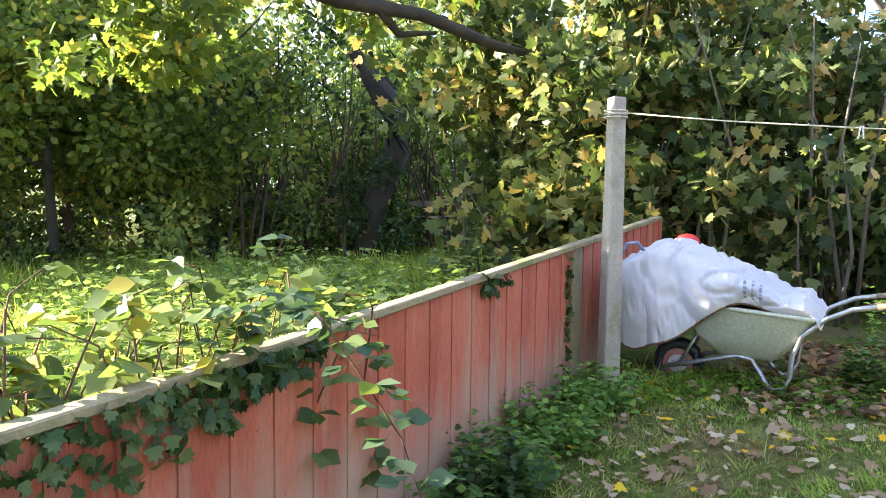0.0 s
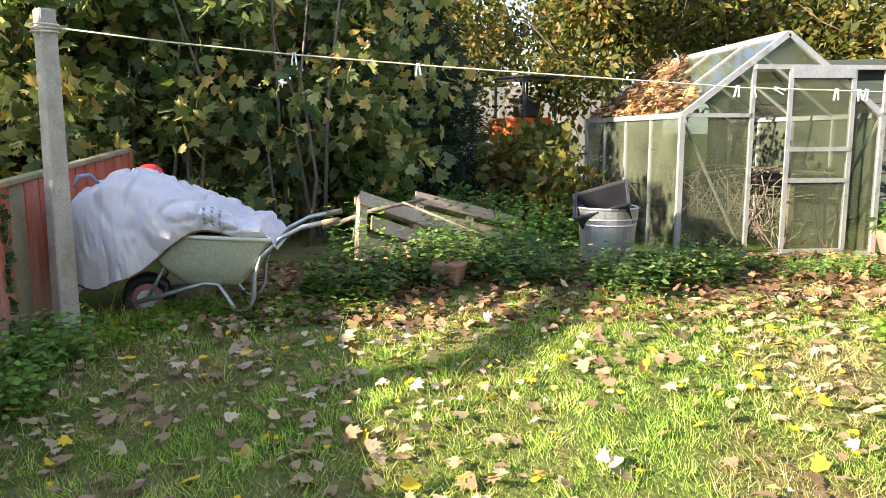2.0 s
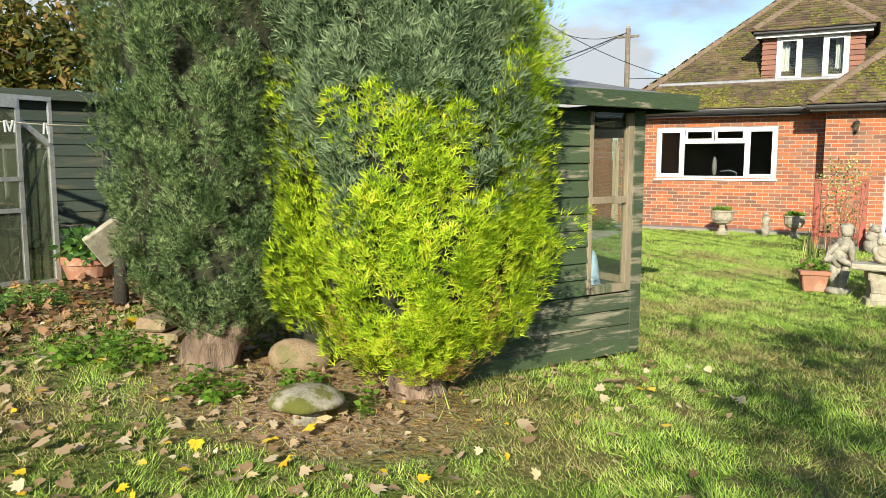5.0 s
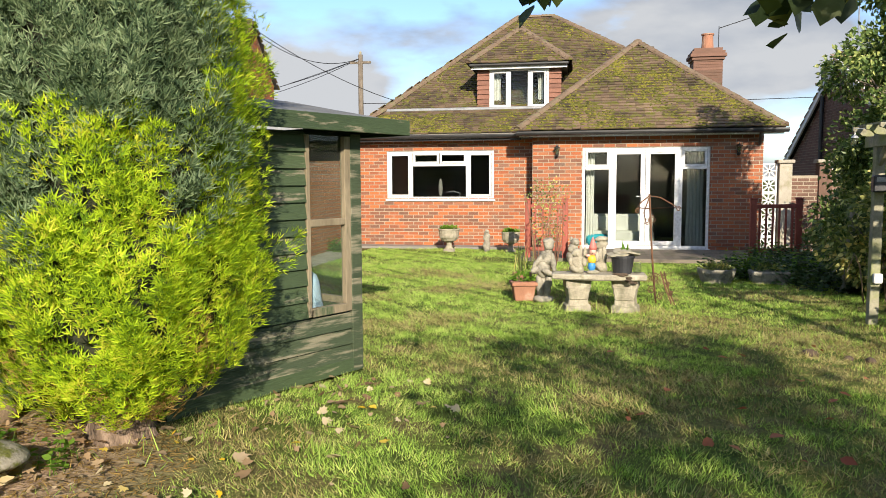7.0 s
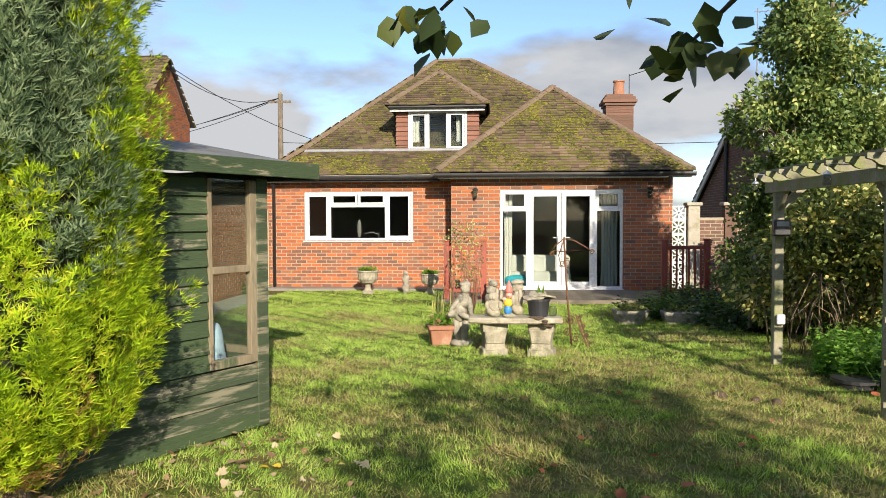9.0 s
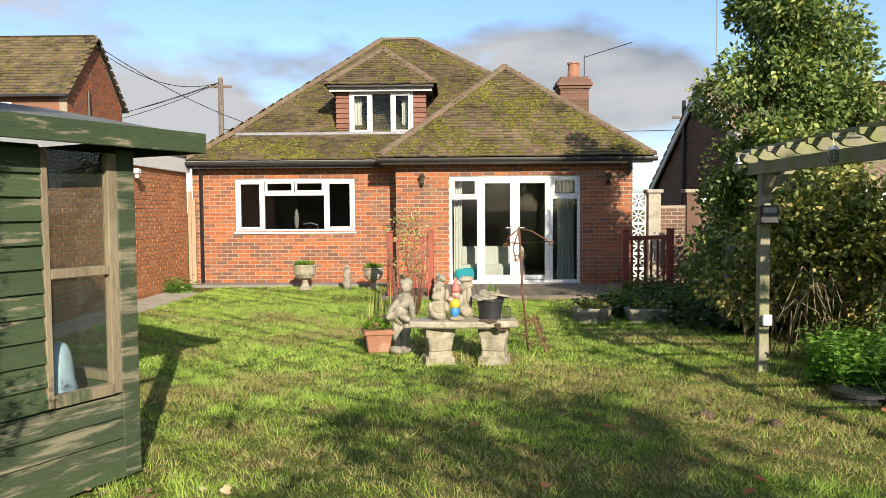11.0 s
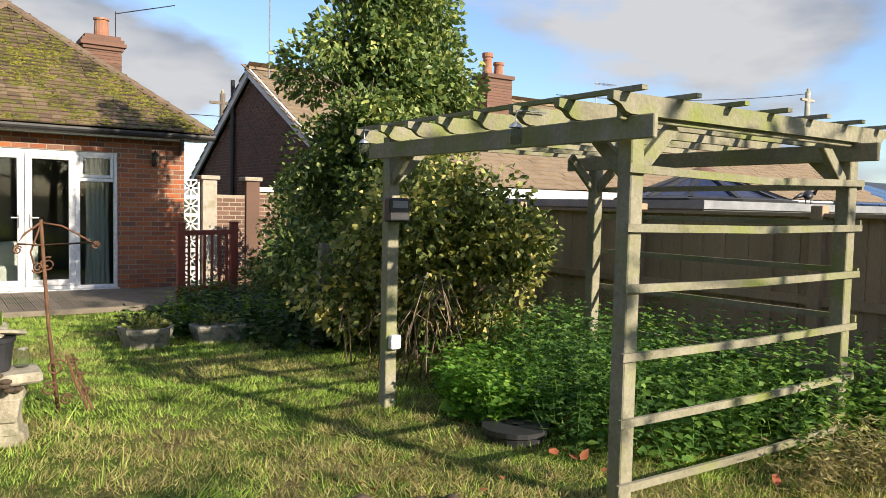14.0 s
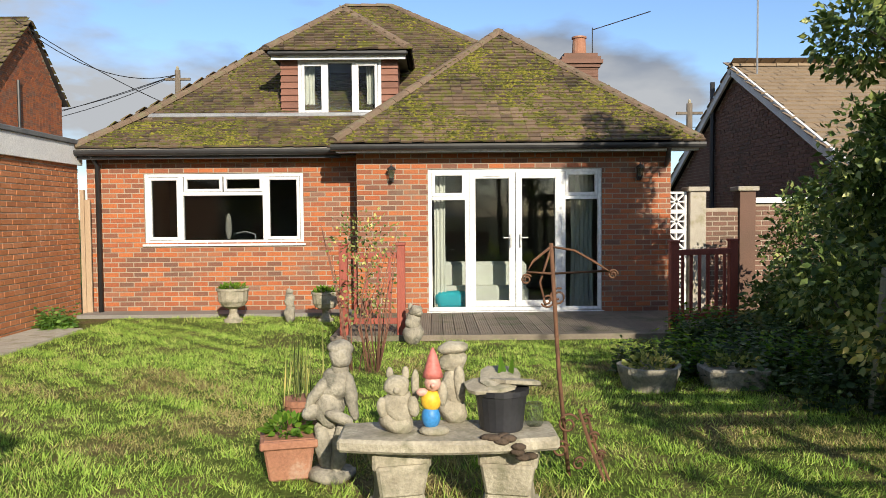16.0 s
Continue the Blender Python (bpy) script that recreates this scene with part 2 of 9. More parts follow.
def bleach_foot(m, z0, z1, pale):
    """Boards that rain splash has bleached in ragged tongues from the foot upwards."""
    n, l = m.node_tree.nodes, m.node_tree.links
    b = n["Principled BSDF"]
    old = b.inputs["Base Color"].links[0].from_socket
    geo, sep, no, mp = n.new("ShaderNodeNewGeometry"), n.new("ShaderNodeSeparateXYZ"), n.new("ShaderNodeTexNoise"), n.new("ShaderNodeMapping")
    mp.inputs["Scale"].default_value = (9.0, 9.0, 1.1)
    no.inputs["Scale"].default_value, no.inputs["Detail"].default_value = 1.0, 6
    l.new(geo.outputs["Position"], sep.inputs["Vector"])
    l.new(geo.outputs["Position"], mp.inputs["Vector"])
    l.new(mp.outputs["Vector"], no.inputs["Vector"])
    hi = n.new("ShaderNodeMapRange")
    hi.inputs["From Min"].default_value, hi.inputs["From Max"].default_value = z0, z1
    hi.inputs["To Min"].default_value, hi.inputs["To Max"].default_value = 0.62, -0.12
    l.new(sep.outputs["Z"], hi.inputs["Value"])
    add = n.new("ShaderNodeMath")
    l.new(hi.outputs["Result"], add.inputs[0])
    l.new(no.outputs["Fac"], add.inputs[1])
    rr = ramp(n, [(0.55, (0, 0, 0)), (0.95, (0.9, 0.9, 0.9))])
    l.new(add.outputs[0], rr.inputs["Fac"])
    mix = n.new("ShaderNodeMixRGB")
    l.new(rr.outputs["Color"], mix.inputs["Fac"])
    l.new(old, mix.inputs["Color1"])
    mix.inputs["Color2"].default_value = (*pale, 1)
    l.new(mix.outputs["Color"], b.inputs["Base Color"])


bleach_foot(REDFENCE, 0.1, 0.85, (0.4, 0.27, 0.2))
REDWOOD = surface("red_brown_deck_rail", [(0.22, 0.045, 0.03), (0.34, 0.08, 0.05)], scale=4, rough=0.6, bump=0.2, grain=(2, 2, 0.4))
CAPWOOD = surface("mossy_fence_cap", [(0.26, 0.21, 0.12), (0.36, 0.3, 0.18)], scale=4, rough=0.95, bump=0.5, stain=(0.16, 0.18, 0.06), stain_scale=3)
DECK = surface("grey_deck_board", [(0.15, 0.125, 0.095), (0.24, 0.2, 0.155)], scale=3, rough=0.8, bump=0.4, pieces=0.5, stain=(0.09, 0.1, 0.05), stain_scale=2)
CONCRETE = surface("concrete", [(0.34, 0.31, 0.26), (0.46, 0.42, 0.35)], scale=5, rough=0.95, bump=0.6, fine=90, stain=(0.25, 0.23, 0.14), stain_scale=4)
STONE = surface("garden_stone", [(0.27, 0.24, 0.18), (0.45, 0.41, 0.32)], scale=9, rough=0.95, bump=0.7, fine=60, stain=(0.2, 0.19, 0.13), stain_scale=7, stain_at=(0.5, 0.64))
MOSSSTONE = surface("mossy_stone", [(0.2, 0.18, 0.14), (0.34, 0.31, 0.25)], scale=9, rough=0.95, bump=0.7, stain=(0.09, 0.095, 0.015), stain_scale=7, stain_at=(0.42, 0.52))
TERRA = surface("terracotta", [(0.29, 0.13, 0.08), (0.38, 0.185, 0.115)], scale=5, rough=0.9, bump=0.3, stain=(0.42, 0.33, 0.26), stain_scale=5, stain_at=(0.55, 0.75))
ALU = surface("dull_aluminium", [(0.42, 0.43, 0.42), (0.55, 0.56, 0.54)], scale=6, rough=0.45, bump=0.1, metal=0.6, stain=(0.2, 0.21, 0.14), stain_scale=5, stain_at=(0.55, 0.75))
GALV = surface("galvanised_steel", [(0.35, 0.36, 0.37), (0.55, 0.56, 0.57)], scale=7, rough=0.42, bump=0.1, metal=0.75)
RUST = surface("rusty_iron", [(0.1, 0.05, 0.03), (0.2, 0.1, 0.055)], scale=12, rough=0.9, bump=0.4, metal=0.2)
BLACKPLASTIC = surface("black_plastic", [(0.02, 0.02, 0.024), (0.035, 0.036, 0.042)], scale=6, rough=0.45, bump=0.05)
SACK = surface("white_woven_sack", [(0.52, 0.51, 0.53), (0.66, 0.65, 0.66)], scale=4, rough=0.75, bump=0.35, fine=220, stain=(0.5, 0.47, 0.44), stain_scale=4, stain_at=(0.55, 0.75))
SACKBLUE = surface("faded_blue_print", [(0.16, 0.24, 0.36), (0.3, 0.36, 0.44)], scale=20, rough=0.8, bump=0.1)
BARROW = surface("pale_green_plastic", [(0.5, 0.54, 0.42), (0.58, 0.62, 0.5)], scale=4, rough=0.5, bump=0.05, stain=(0.35, 0.34, 0.26), stain_scale=4, stain_at=(0.58, 0.78))
PALLET = surface("pallet_wood", [(0.24, 0.165, 0.1), (0.34, 0.25, 0.165), (0.42, 0.33, 0.235)], scale=4, rough=0.9, bump=0.4, fine=40, pieces=0.4)
BARK = surface("bark", [(0.1, 0.08, 0.06), (0.19, 0.155, 0.12)], scale=7, rough=0.95, bump=1.0, fine=30, grain=(1, 1, 0.35))
BARKPALE = surface("pale_shredding_bark", [(0.1, 0.066, 0.045), (0.2, 0.14, 0.1), (0.31, 0.225, 0.165)], scale=9, rough=0.95, bump=1.0, fine=55, grain=(1.6, 1.6, 0.3), stain=(0.07, 0.05, 0.035), stain_scale=7)
BARKDARK = surface("dark_ivy_bark", [(0.03, 0.028, 0.022), (0.06, 0.052, 0.04)], scale=6, rough=0.95, bump=1.0)
BARKSTEM = surface("brown_stem_bark", [(0.06, 0.042, 0.03), (0.13, 0.092, 0.065)], scale=5, rough=0.95, bump=0.6)
DEADSTEM = surface("dead_stem", [(0.17, 0.12, 0.08), (0.33, 0.25, 0.175)], scale=8, rough=0.9, bump=0.2)
ROCK = surface("brown_rock", [(0.2, 0.14, 0.085), (0.33, 0.25, 0.16)], scale=6, rough=0.95, bump=0.7, stain=(0.13, 0.13, 0.05), stain_scale=5)
SOIL = surface("soil", [(0.06, 0.042, 0.028), (0.1, 0.07, 0.048)], scale=12, rough=1.0, bump=0.8)
ORANGE = surface("orange_machine_paint", [(0.6, 0.1, 0.02), (0.68, 0.13, 0.03)], scale=4, rough=0.45, bump=0.05)
WINDOWGLASS = glass("window_glass", (0.75, 0.8, 0.8), 0.01)
GHGLASS = glass("greenhouse_glass", (0.84, 0.87, 0.84), 0.06, dirt=0.26, dirt_col=(0.11, 0.125, 0.08))
SHEDGLASS = glass("shed_window_glass", (0.85, 0.9, 0.88), 0.03, dirt=0.02, dirt_col=(0.4, 0.42, 0.38))
BLUEGLASS = glass("blue_roof_glass", (0.25, 0.35, 0.6), 0.08, dirt=0.35, dirt_col=(0.08, 0.1, 0.2))


# ---- building tools ----
rng = np.random.default_rng(7)


class Shape:
    """Collects vertices and faces of one part."""

    def __init__(self):
        self.v, self.f = [], []

    def add(self, verts, faces):
        k = len(self.v)
        self.v += [tuple(p) for p in verts]
        self.f += [tuple(i + k for i in face) for face in faces]
        return self

    def box(self, lo, hi, m=None):
        (x0, y0, z0), (x1, y1, z1) = lo, hi
        vs = [Vector(p) for p in ((x0, y0, z0), (x1, y0, z0), (x1, y1, z0), (x0, y1, z0), (x0, y0, z1), (x1, y0, z1), (x1, y1, z1), (x0, y1, z1))]
        if m:
            vs = [m @ p for p in vs]
        return self.add(vs, [(0, 3, 2, 1), (4, 5, 6, 7), (0, 1, 5, 4), (1, 2, 6, 5), (2, 3, 7, 6), (3, 0, 4, 7)])

    def beam(self, a, b, w, h, up=(0, 0, 1)):
        a, b = Vector(a), Vector(b)
        d = (b - a).normalized()
        s = d.cross(Vector(up)).normalized() * (w / 2)
        u = s.cross(d).normalized() * (h / 2)
        vs = [a - s - u, a + s - u, a + s + u, a - s + u, b - s - u, b + s - u, b + s + u, b - s + u]
        return self.add(vs, [(0, 1, 2, 3), (7, 6, 5, 4), (0, 4, 5, 1), (1, 5, 6, 2), (2, 6, 7, 3), (3, 7, 4, 0)])

    def tube(self, pts, radii, sides=8, wob=0.0):
        pts = [Vector(p) for p in pts]
        if not hasattr(radii, "__len__"):
            radii = [radii] * len(pts)
        k = len(self.v)
        for i, p in enumerate(pts):
            d = (pts[min(i + 1, len(pts) - 1)] - pts[max(i - 1, 0)]).normalized()
            ref = Vector((0, 0, 1)) if abs(d.z) < 0.9 else Vector((1, 0, 0))
            s = d.cross(ref).normalized()
            u = s.cross(d)
            for j in range(sides):
                a = 2 * math.pi * j / sides
                r = radii[i] * (1 + wob * noise.noise(p * 3 + Vector((j * 1.7, i * 0.9, 0))))
                self.v.append(tuple(p + s * math.cos(a) * r + u * math.sin(a) * r))
        for i in range(len(pts) - 1):
            for j in range(sides):
                self.f.append((k + i * sides + j, k + i * sides + (j + 1) % sides, k + (i + 1) * sides + (j + 1) % sides, k + (i + 1) * sides + j))
        self.f.append(tuple(k + j for j in reversed(range(sides))))
        self.f.append(tuple(k + (len(pts) - 1) * sides + j for j in range(sides)))
        return self

    def lathe(self, profile, sides=24, at=(0, 0, 0), wob=0.0):
        k = len(self.v)
        for i, (r, z) in enumerate(profile):
            for j in range(sides):
                a = 2 * math.pi * j / sides
                q = r * (1 + wob * noise.noise(Vector((math.cos(a) * 2, math.sin(a) * 2, z * 4 + at[0] * 5))))
                self.v.append((at[0] + q * math.cos(a), at[1] + q * math.sin(a), at[2] + z))
        for i in range(len(profile) - 1):
            for j in range(sides):
                self.f.append((k + i * sides + j, k + i * sides + (j + 1) % sides, k + (i + 1) * sides + (j + 1) % sides, k + (i + 1) * sides + j))
        self.f.append(tuple(k + j for j in reversed(range(sides))))
        self.f.append(tuple(k + (len(profile) - 1) * sides + j for j in range(sides)))
        return self

    def prism(self, outline, axis, a, b):
        """A flat outline pushed from a to b along axis 'x', 'y' or 'z'."""
        put = {"x": lambda p, q, c: (c, p, q), "y": lambda p, q, c: (p, c, q), "z": lambda p, q, c: (p, q, c)}[axis]
        k = len(outline)
        vs = [put(p, q, a) for p, q in outline] + [put(p, q, b) for p, q in outline]
        fs = [tuple(range(k)), tuple(reversed(range(k, 2 * k)))] + [(i, i + k, (i + 1) % k + k, (i + 1) % k) for i in range(k)]
        return self.add(vs, fs)

    def data(self, name, mat, smooth=False, bevel=0.0, fix=True, weld=False):
        me = bpy.data.meshes.new(name)
        me.from_pydata(self.v, [], self.f)
        if fix or bevel:
            bm = bmesh.new()
            bm.from_mesh(me)
            if weld:
                bmesh.ops.remove_doubles(bm, verts=bm.verts, dist=0.0005)
            bmesh.ops.recalc_face_normals(bm, faces=bm.faces)
            if bevel:
                bmesh.ops.bevel(bm, geom=[e for e in bm.edges if len(e.link_faces) == 2 and e.calc_face_angle(0) > 0.5], offset=bevel, segments=1, affect="EDGES")
            bm.to_mesh(me)
            bm.free()
        me.materials.append(mat)
        if smooth:
            me.polygons.foreach_set("use_smooth", [True] * len(me.polygons))
        return me


def thing(name, at=(0, 0, 0), label="", category="", group="", kind="", turn=0.0):
    ob = new(name)
    ob.empty_display_size = 0.1
    ob.matrix_basis = pose(*at, 0, 0, turn)
    return tagged(ob, label, category, group, kind)


def part(name, shape, mat, parent=None, label="", smooth=False, bevel=0.0, kind="", fix=True):
    me = shape if isinstance(shape, bpy.types.Mesh) else shape.data(name, mat, smooth, bevel, fix)
    ob = new(name, me)
    ob.parent = parent
    return tagged(ob, label, kind=kind)


def single(name, shape, mat, label, category="", kind="", smooth=False, bevel=0.0, group="", fix=True):
    return tagged(part(name, shape, mat, None, "", smooth, bevel, "", fix), label, category, group, kind)


def fast_mesh(name, verts, faces, mat, smooth=False):
    """A mesh from numpy arrays; all faces have the same number of corners."""
    me = bpy.data.meshes.new(name)
    n, k = faces.shape
    me.vertices.add(len(verts))
    me.vertices.foreach_set("co", np.ascontiguousarray(verts, dtype=np.float32).ravel())
    me.loops.add(n * k)
    me.loops.foreach_set("vertex_index", np.ascontiguousarray(faces, dtype=np.int32).ravel())
    me.polygons.add(n)
    me.polygons.foreach_set("loop_start", np.arange(0, n * k, k, dtype=np.int32))
    me.polygons.foreach_set("loop_total", np.full(n, k, dtype=np.int32))
    me.update(calc_edges=True)
    me.materials.append(mat)
    if smooth:
        me.polygons.foreach_set("use_smooth", [True] * n)
    return me


def fan(points):
    """A leaf outline as a fan from its stalk."""
    v = np.array(points, dtype=float)
    return v, np.array([(0, i, i + 1) for i in range(1, len(points) - 1)])


KITE = fan([(0, 0, 0), (0.3, 0.4, 0.07), (0, 1, -0.04), (-0.3, 0.4, 0.07)])
OVAL = fan([(0, 0, 0), (0.25, 0.22, 0.05), (0.34, 0.52, 0.07), (0, 1, -0.05), (-0.34, 0.52, 0.07), (-0.25, 0.22, 0.05)])
LOBED = fan([(0, 0, 0), (0.3, -0.02, 0.05), (0.52, 0.22, 0.02), (0.3, 0.4, 0.05), (0.36, 0.74, 0.0), (0.13, 0.64, 0.04), (0, 1, -0.06),
             (-0.13, 0.64, 0.04), (-0.36, 0.74, 0.0), (-0.3, 0.4, 0.05), (-0.52, 0.22, 0.02), (-0.3, -0.02, 0.05)])
NEEDLE = fan([(0, 0, 0), (0.1, 0.35, 0.02), (0, 1, 0), (-0.1, 0.35, 0.02)])
SPRAY = (np.array([(-0.07, 0, 0), (0.07, 0, 0), (0, 1, 0), (0.0, 0.1, 0), (0.22, 0.3, 0.03), (0.42, 0.8, 0), (0.0, 0.1, 0), (-0.22, 0.3, 0.03), (-0.42, 0.8, 0)]), np.array([(0, 1, 2), (3, 4, 5), (6, 8, 7)]))
BLADE = fan([(-0.5, 0, 0), (0.5, 0, 0), (0.1, 1, 0.25)])


def unit(v):
    return v / np.maximum(np.linalg.norm(v, axis=1, keepdims=True), 1e-6)


def scatter(name, at, along, size, leaf, mat, width=1.0, flat=None, spread=1.0):
    """Leaves at the points 'at', each growing the way 'along', facing about 'flat' (or any way)."""
    tv, tf = leaf
    n = len(at)
    y = unit(np.asarray(along, float))
    ref = unit(rng.normal(size=(n, 3))) if flat is None else unit(np.asarray(flat, float) + spread * rng.normal(size=(n, 3)) * 0.5)
    x = unit(np.cross(y, ref))
    z = np.cross(x, y)
    size = np.broadcast_to(np.asarray(size, float), (n,))
    v = (at[:, None, :] + size[:, None, None] * (tv[None, :, 0, None] * width * x[:, None, :] + tv[None, :, 1, None] * y[:, None, :] + tv[None, :, 2, None] * z[:, None, :]))
    f = tf[None] + (np.arange(n) * len(tv))[:, None, None]
    return fast_mesh(name, v.reshape(-1, 3), f.reshape(-1, tf.shape[1]), mat)


def in_blobs(blobs, n, shell=0.45, gap=0.0, gap_scale=1.4):
    """Random points in a set of ellipsoids (x, y, z, rx, ry, rz), denser to the outside, with gaps. Returns points and outward ways."""
    blobs = np.array(blobs, float)
    w = blobs[:, 3] * blobs[:, 4] + blobs[:, 4] * blobs[:, 5] + blobs[:, 3] * blobs[:, 5]
    pick = rng.choice(len(blobs), size=int(n * (1 + 2.2 * gap)), p=w / w.sum())
    d = unit(rng.normal(size=(len(pick), 3)))
    r = rng.random(len(pick)) ** shell
    b = blobs[pick]
    p = b[:, :3] + d * b[:, 3:] * r[:, None]
    if gap:
        s = gap_scale
        q = (np.sin(p[:, 0] * 2.1 * s + 1.3 * np.sin(p[:, 1] * 1.7 * s)) + np.sin(p[:, 1] * 2.3 * s + 1.1 * np.sin(p[:, 2] * 1.9 * s)) + np.sin(p[:, 2] * 2.6 * s + 1.2 * np.sin(p[:, 0] * 2.2 * s))) / 3
        keep = q + 0.25 * rng.normal(size=len(p)) > -0.75 + gap
        p, d = p[keep], d[keep]
    return p[:n], d[:n]


def limbs(base, height, r0, lean=(0, 0), forks=6, spread=0.5, start=0.35, sub=2, sides=7, crook=0.12):
    """A tapered, crooked trunk with limbs that fork."""
    s = Shape()
    base = Vector(base)
    trunk = []
    for i in range(9):
        t = i / 8
        trunk.append(base + Vector((lean[0] * t + crook * math.sin(3.1 * t + base.x), lean[1] * t + crook * math.sin(2.3 * t + base.y * 2), height * t)))
    s.tube(trunk, [r0 * (1.25 if i == 0 else 1) * (1 - 0.8 * i / 8) for i in range(9)], sides + 2, 0.25)
    for k in range(forks):
        t = start + (0.95 - start) * k / max(1, forks - 1)
        p0 = trunk[min(7, int(t * 8))].lerp(trunk[min(8, int(t * 8) + 1)], t * 8 % 1)
        a = 2.4 * k + base.x * 3
        ln = height * spread * (1.1 - 0.5 * t)
        d = Vector((math.cos(a), math.sin(a), 0.55 + 0.3 * math.sin(k * 1.9)))
        pts = [p0 + d * ln * q + Vector((0.1 * math.sin(5 * q + k), 0.1 * math.cos(4 * q + k), 0.12 * ln * q * q)) for q in (0, 0.25, 0.5, 0.75, 1)]
        rr = r0 * (0.5 - 0.3 * t)
        s.tube(pts, [rr, rr * 0.75, rr * 0.5, rr * 0.3, rr * 0.1], sides)
        for j in range(sub):
            p1 = pts[2 + j % 2]
            e = Vector((math.cos(a + 1.0 - 2 * (j % 2)), math.sin(a + 1.0 - 2 * (j % 2)), 0.5))
            s.tube([p1, p1 + e * ln * 0.3, p1 + e * ln * 0.55 + Vector((0, 0, 0.08 * ln))], [rr * 0.4, rr * 0.22, rr * 0.06], 5)
    return s


def ellipsoid(s, c, r, tilt=(0, 0, 0), u=14, v=9, wob=0.12, freq=6.0, box=1.0):
    """Adds a lumpy ellipsoid; box under 1 makes it squarer."""
    m = pose(*c, *tilt)
    k = len(s.v)
    def sq(x):
        return math.copysign(abs(x) ** box, x)
    for i in range(v + 1):
        th = math.pi * i / v
        for j in range(u):
            ph = 2 * math.pi * j / u
            p = Vector((sq(math.sin(th)) * sq(math.cos(ph)) * r[0], sq(math.sin(th)) * sq(math.sin(ph)) * r[1], sq(math.cos(th)) * r[2]))
            p *= 1 + wob * noise.noise(p * freq + Vector(c) * 3)
            s.v.append(tuple(m @ p))
    for i in range(v):
        for j in range(u):
            s.f.append((k + i * u + j, k + (i + 1) * u + j, k + (i + 1) * u + (j + 1) % u, k + i * u + (j + 1) % u))
    return s


def smooth_step(a, b, x):
    k = min(1.0, max(0.0, (x - a) / (b - a)))
    return k * k * (3 - 2 * k)


def ground_z(x, y):
    """Height of the ground: level lawn that rises to the back corner, with small humps."""
    rise = 0.32 * smooth_step(1.5, 6.5, -x) * (1 - smooth_step(6.0, 11.0, y))
    humps = 0.022 * noise.noise(Vector((x * 0.9, y * 0.9, 0.3))) + 0.05 * noise.noise(Vector((x * 0.1, y * 0.1, 2.0)))
    calm = 1 - smooth_step(12, 14, y) * (1 - smooth_step(20, 30, y))
    return rise + humps * calm


# ---- ground ----
def axis_steps(lo, hi, fine, far):
    inner = list(np.arange(lo, hi + fine / 2, fine))
    out, step, p = [], fine, hi
    while p < far:
        step *= 1.5
        p += step
        out.append(p)
    back, step, p = [], fine, lo
    while p > -far:
        step *= 1.5
        p -= step
        back.append(p)
    return back[::-1] + inner + out


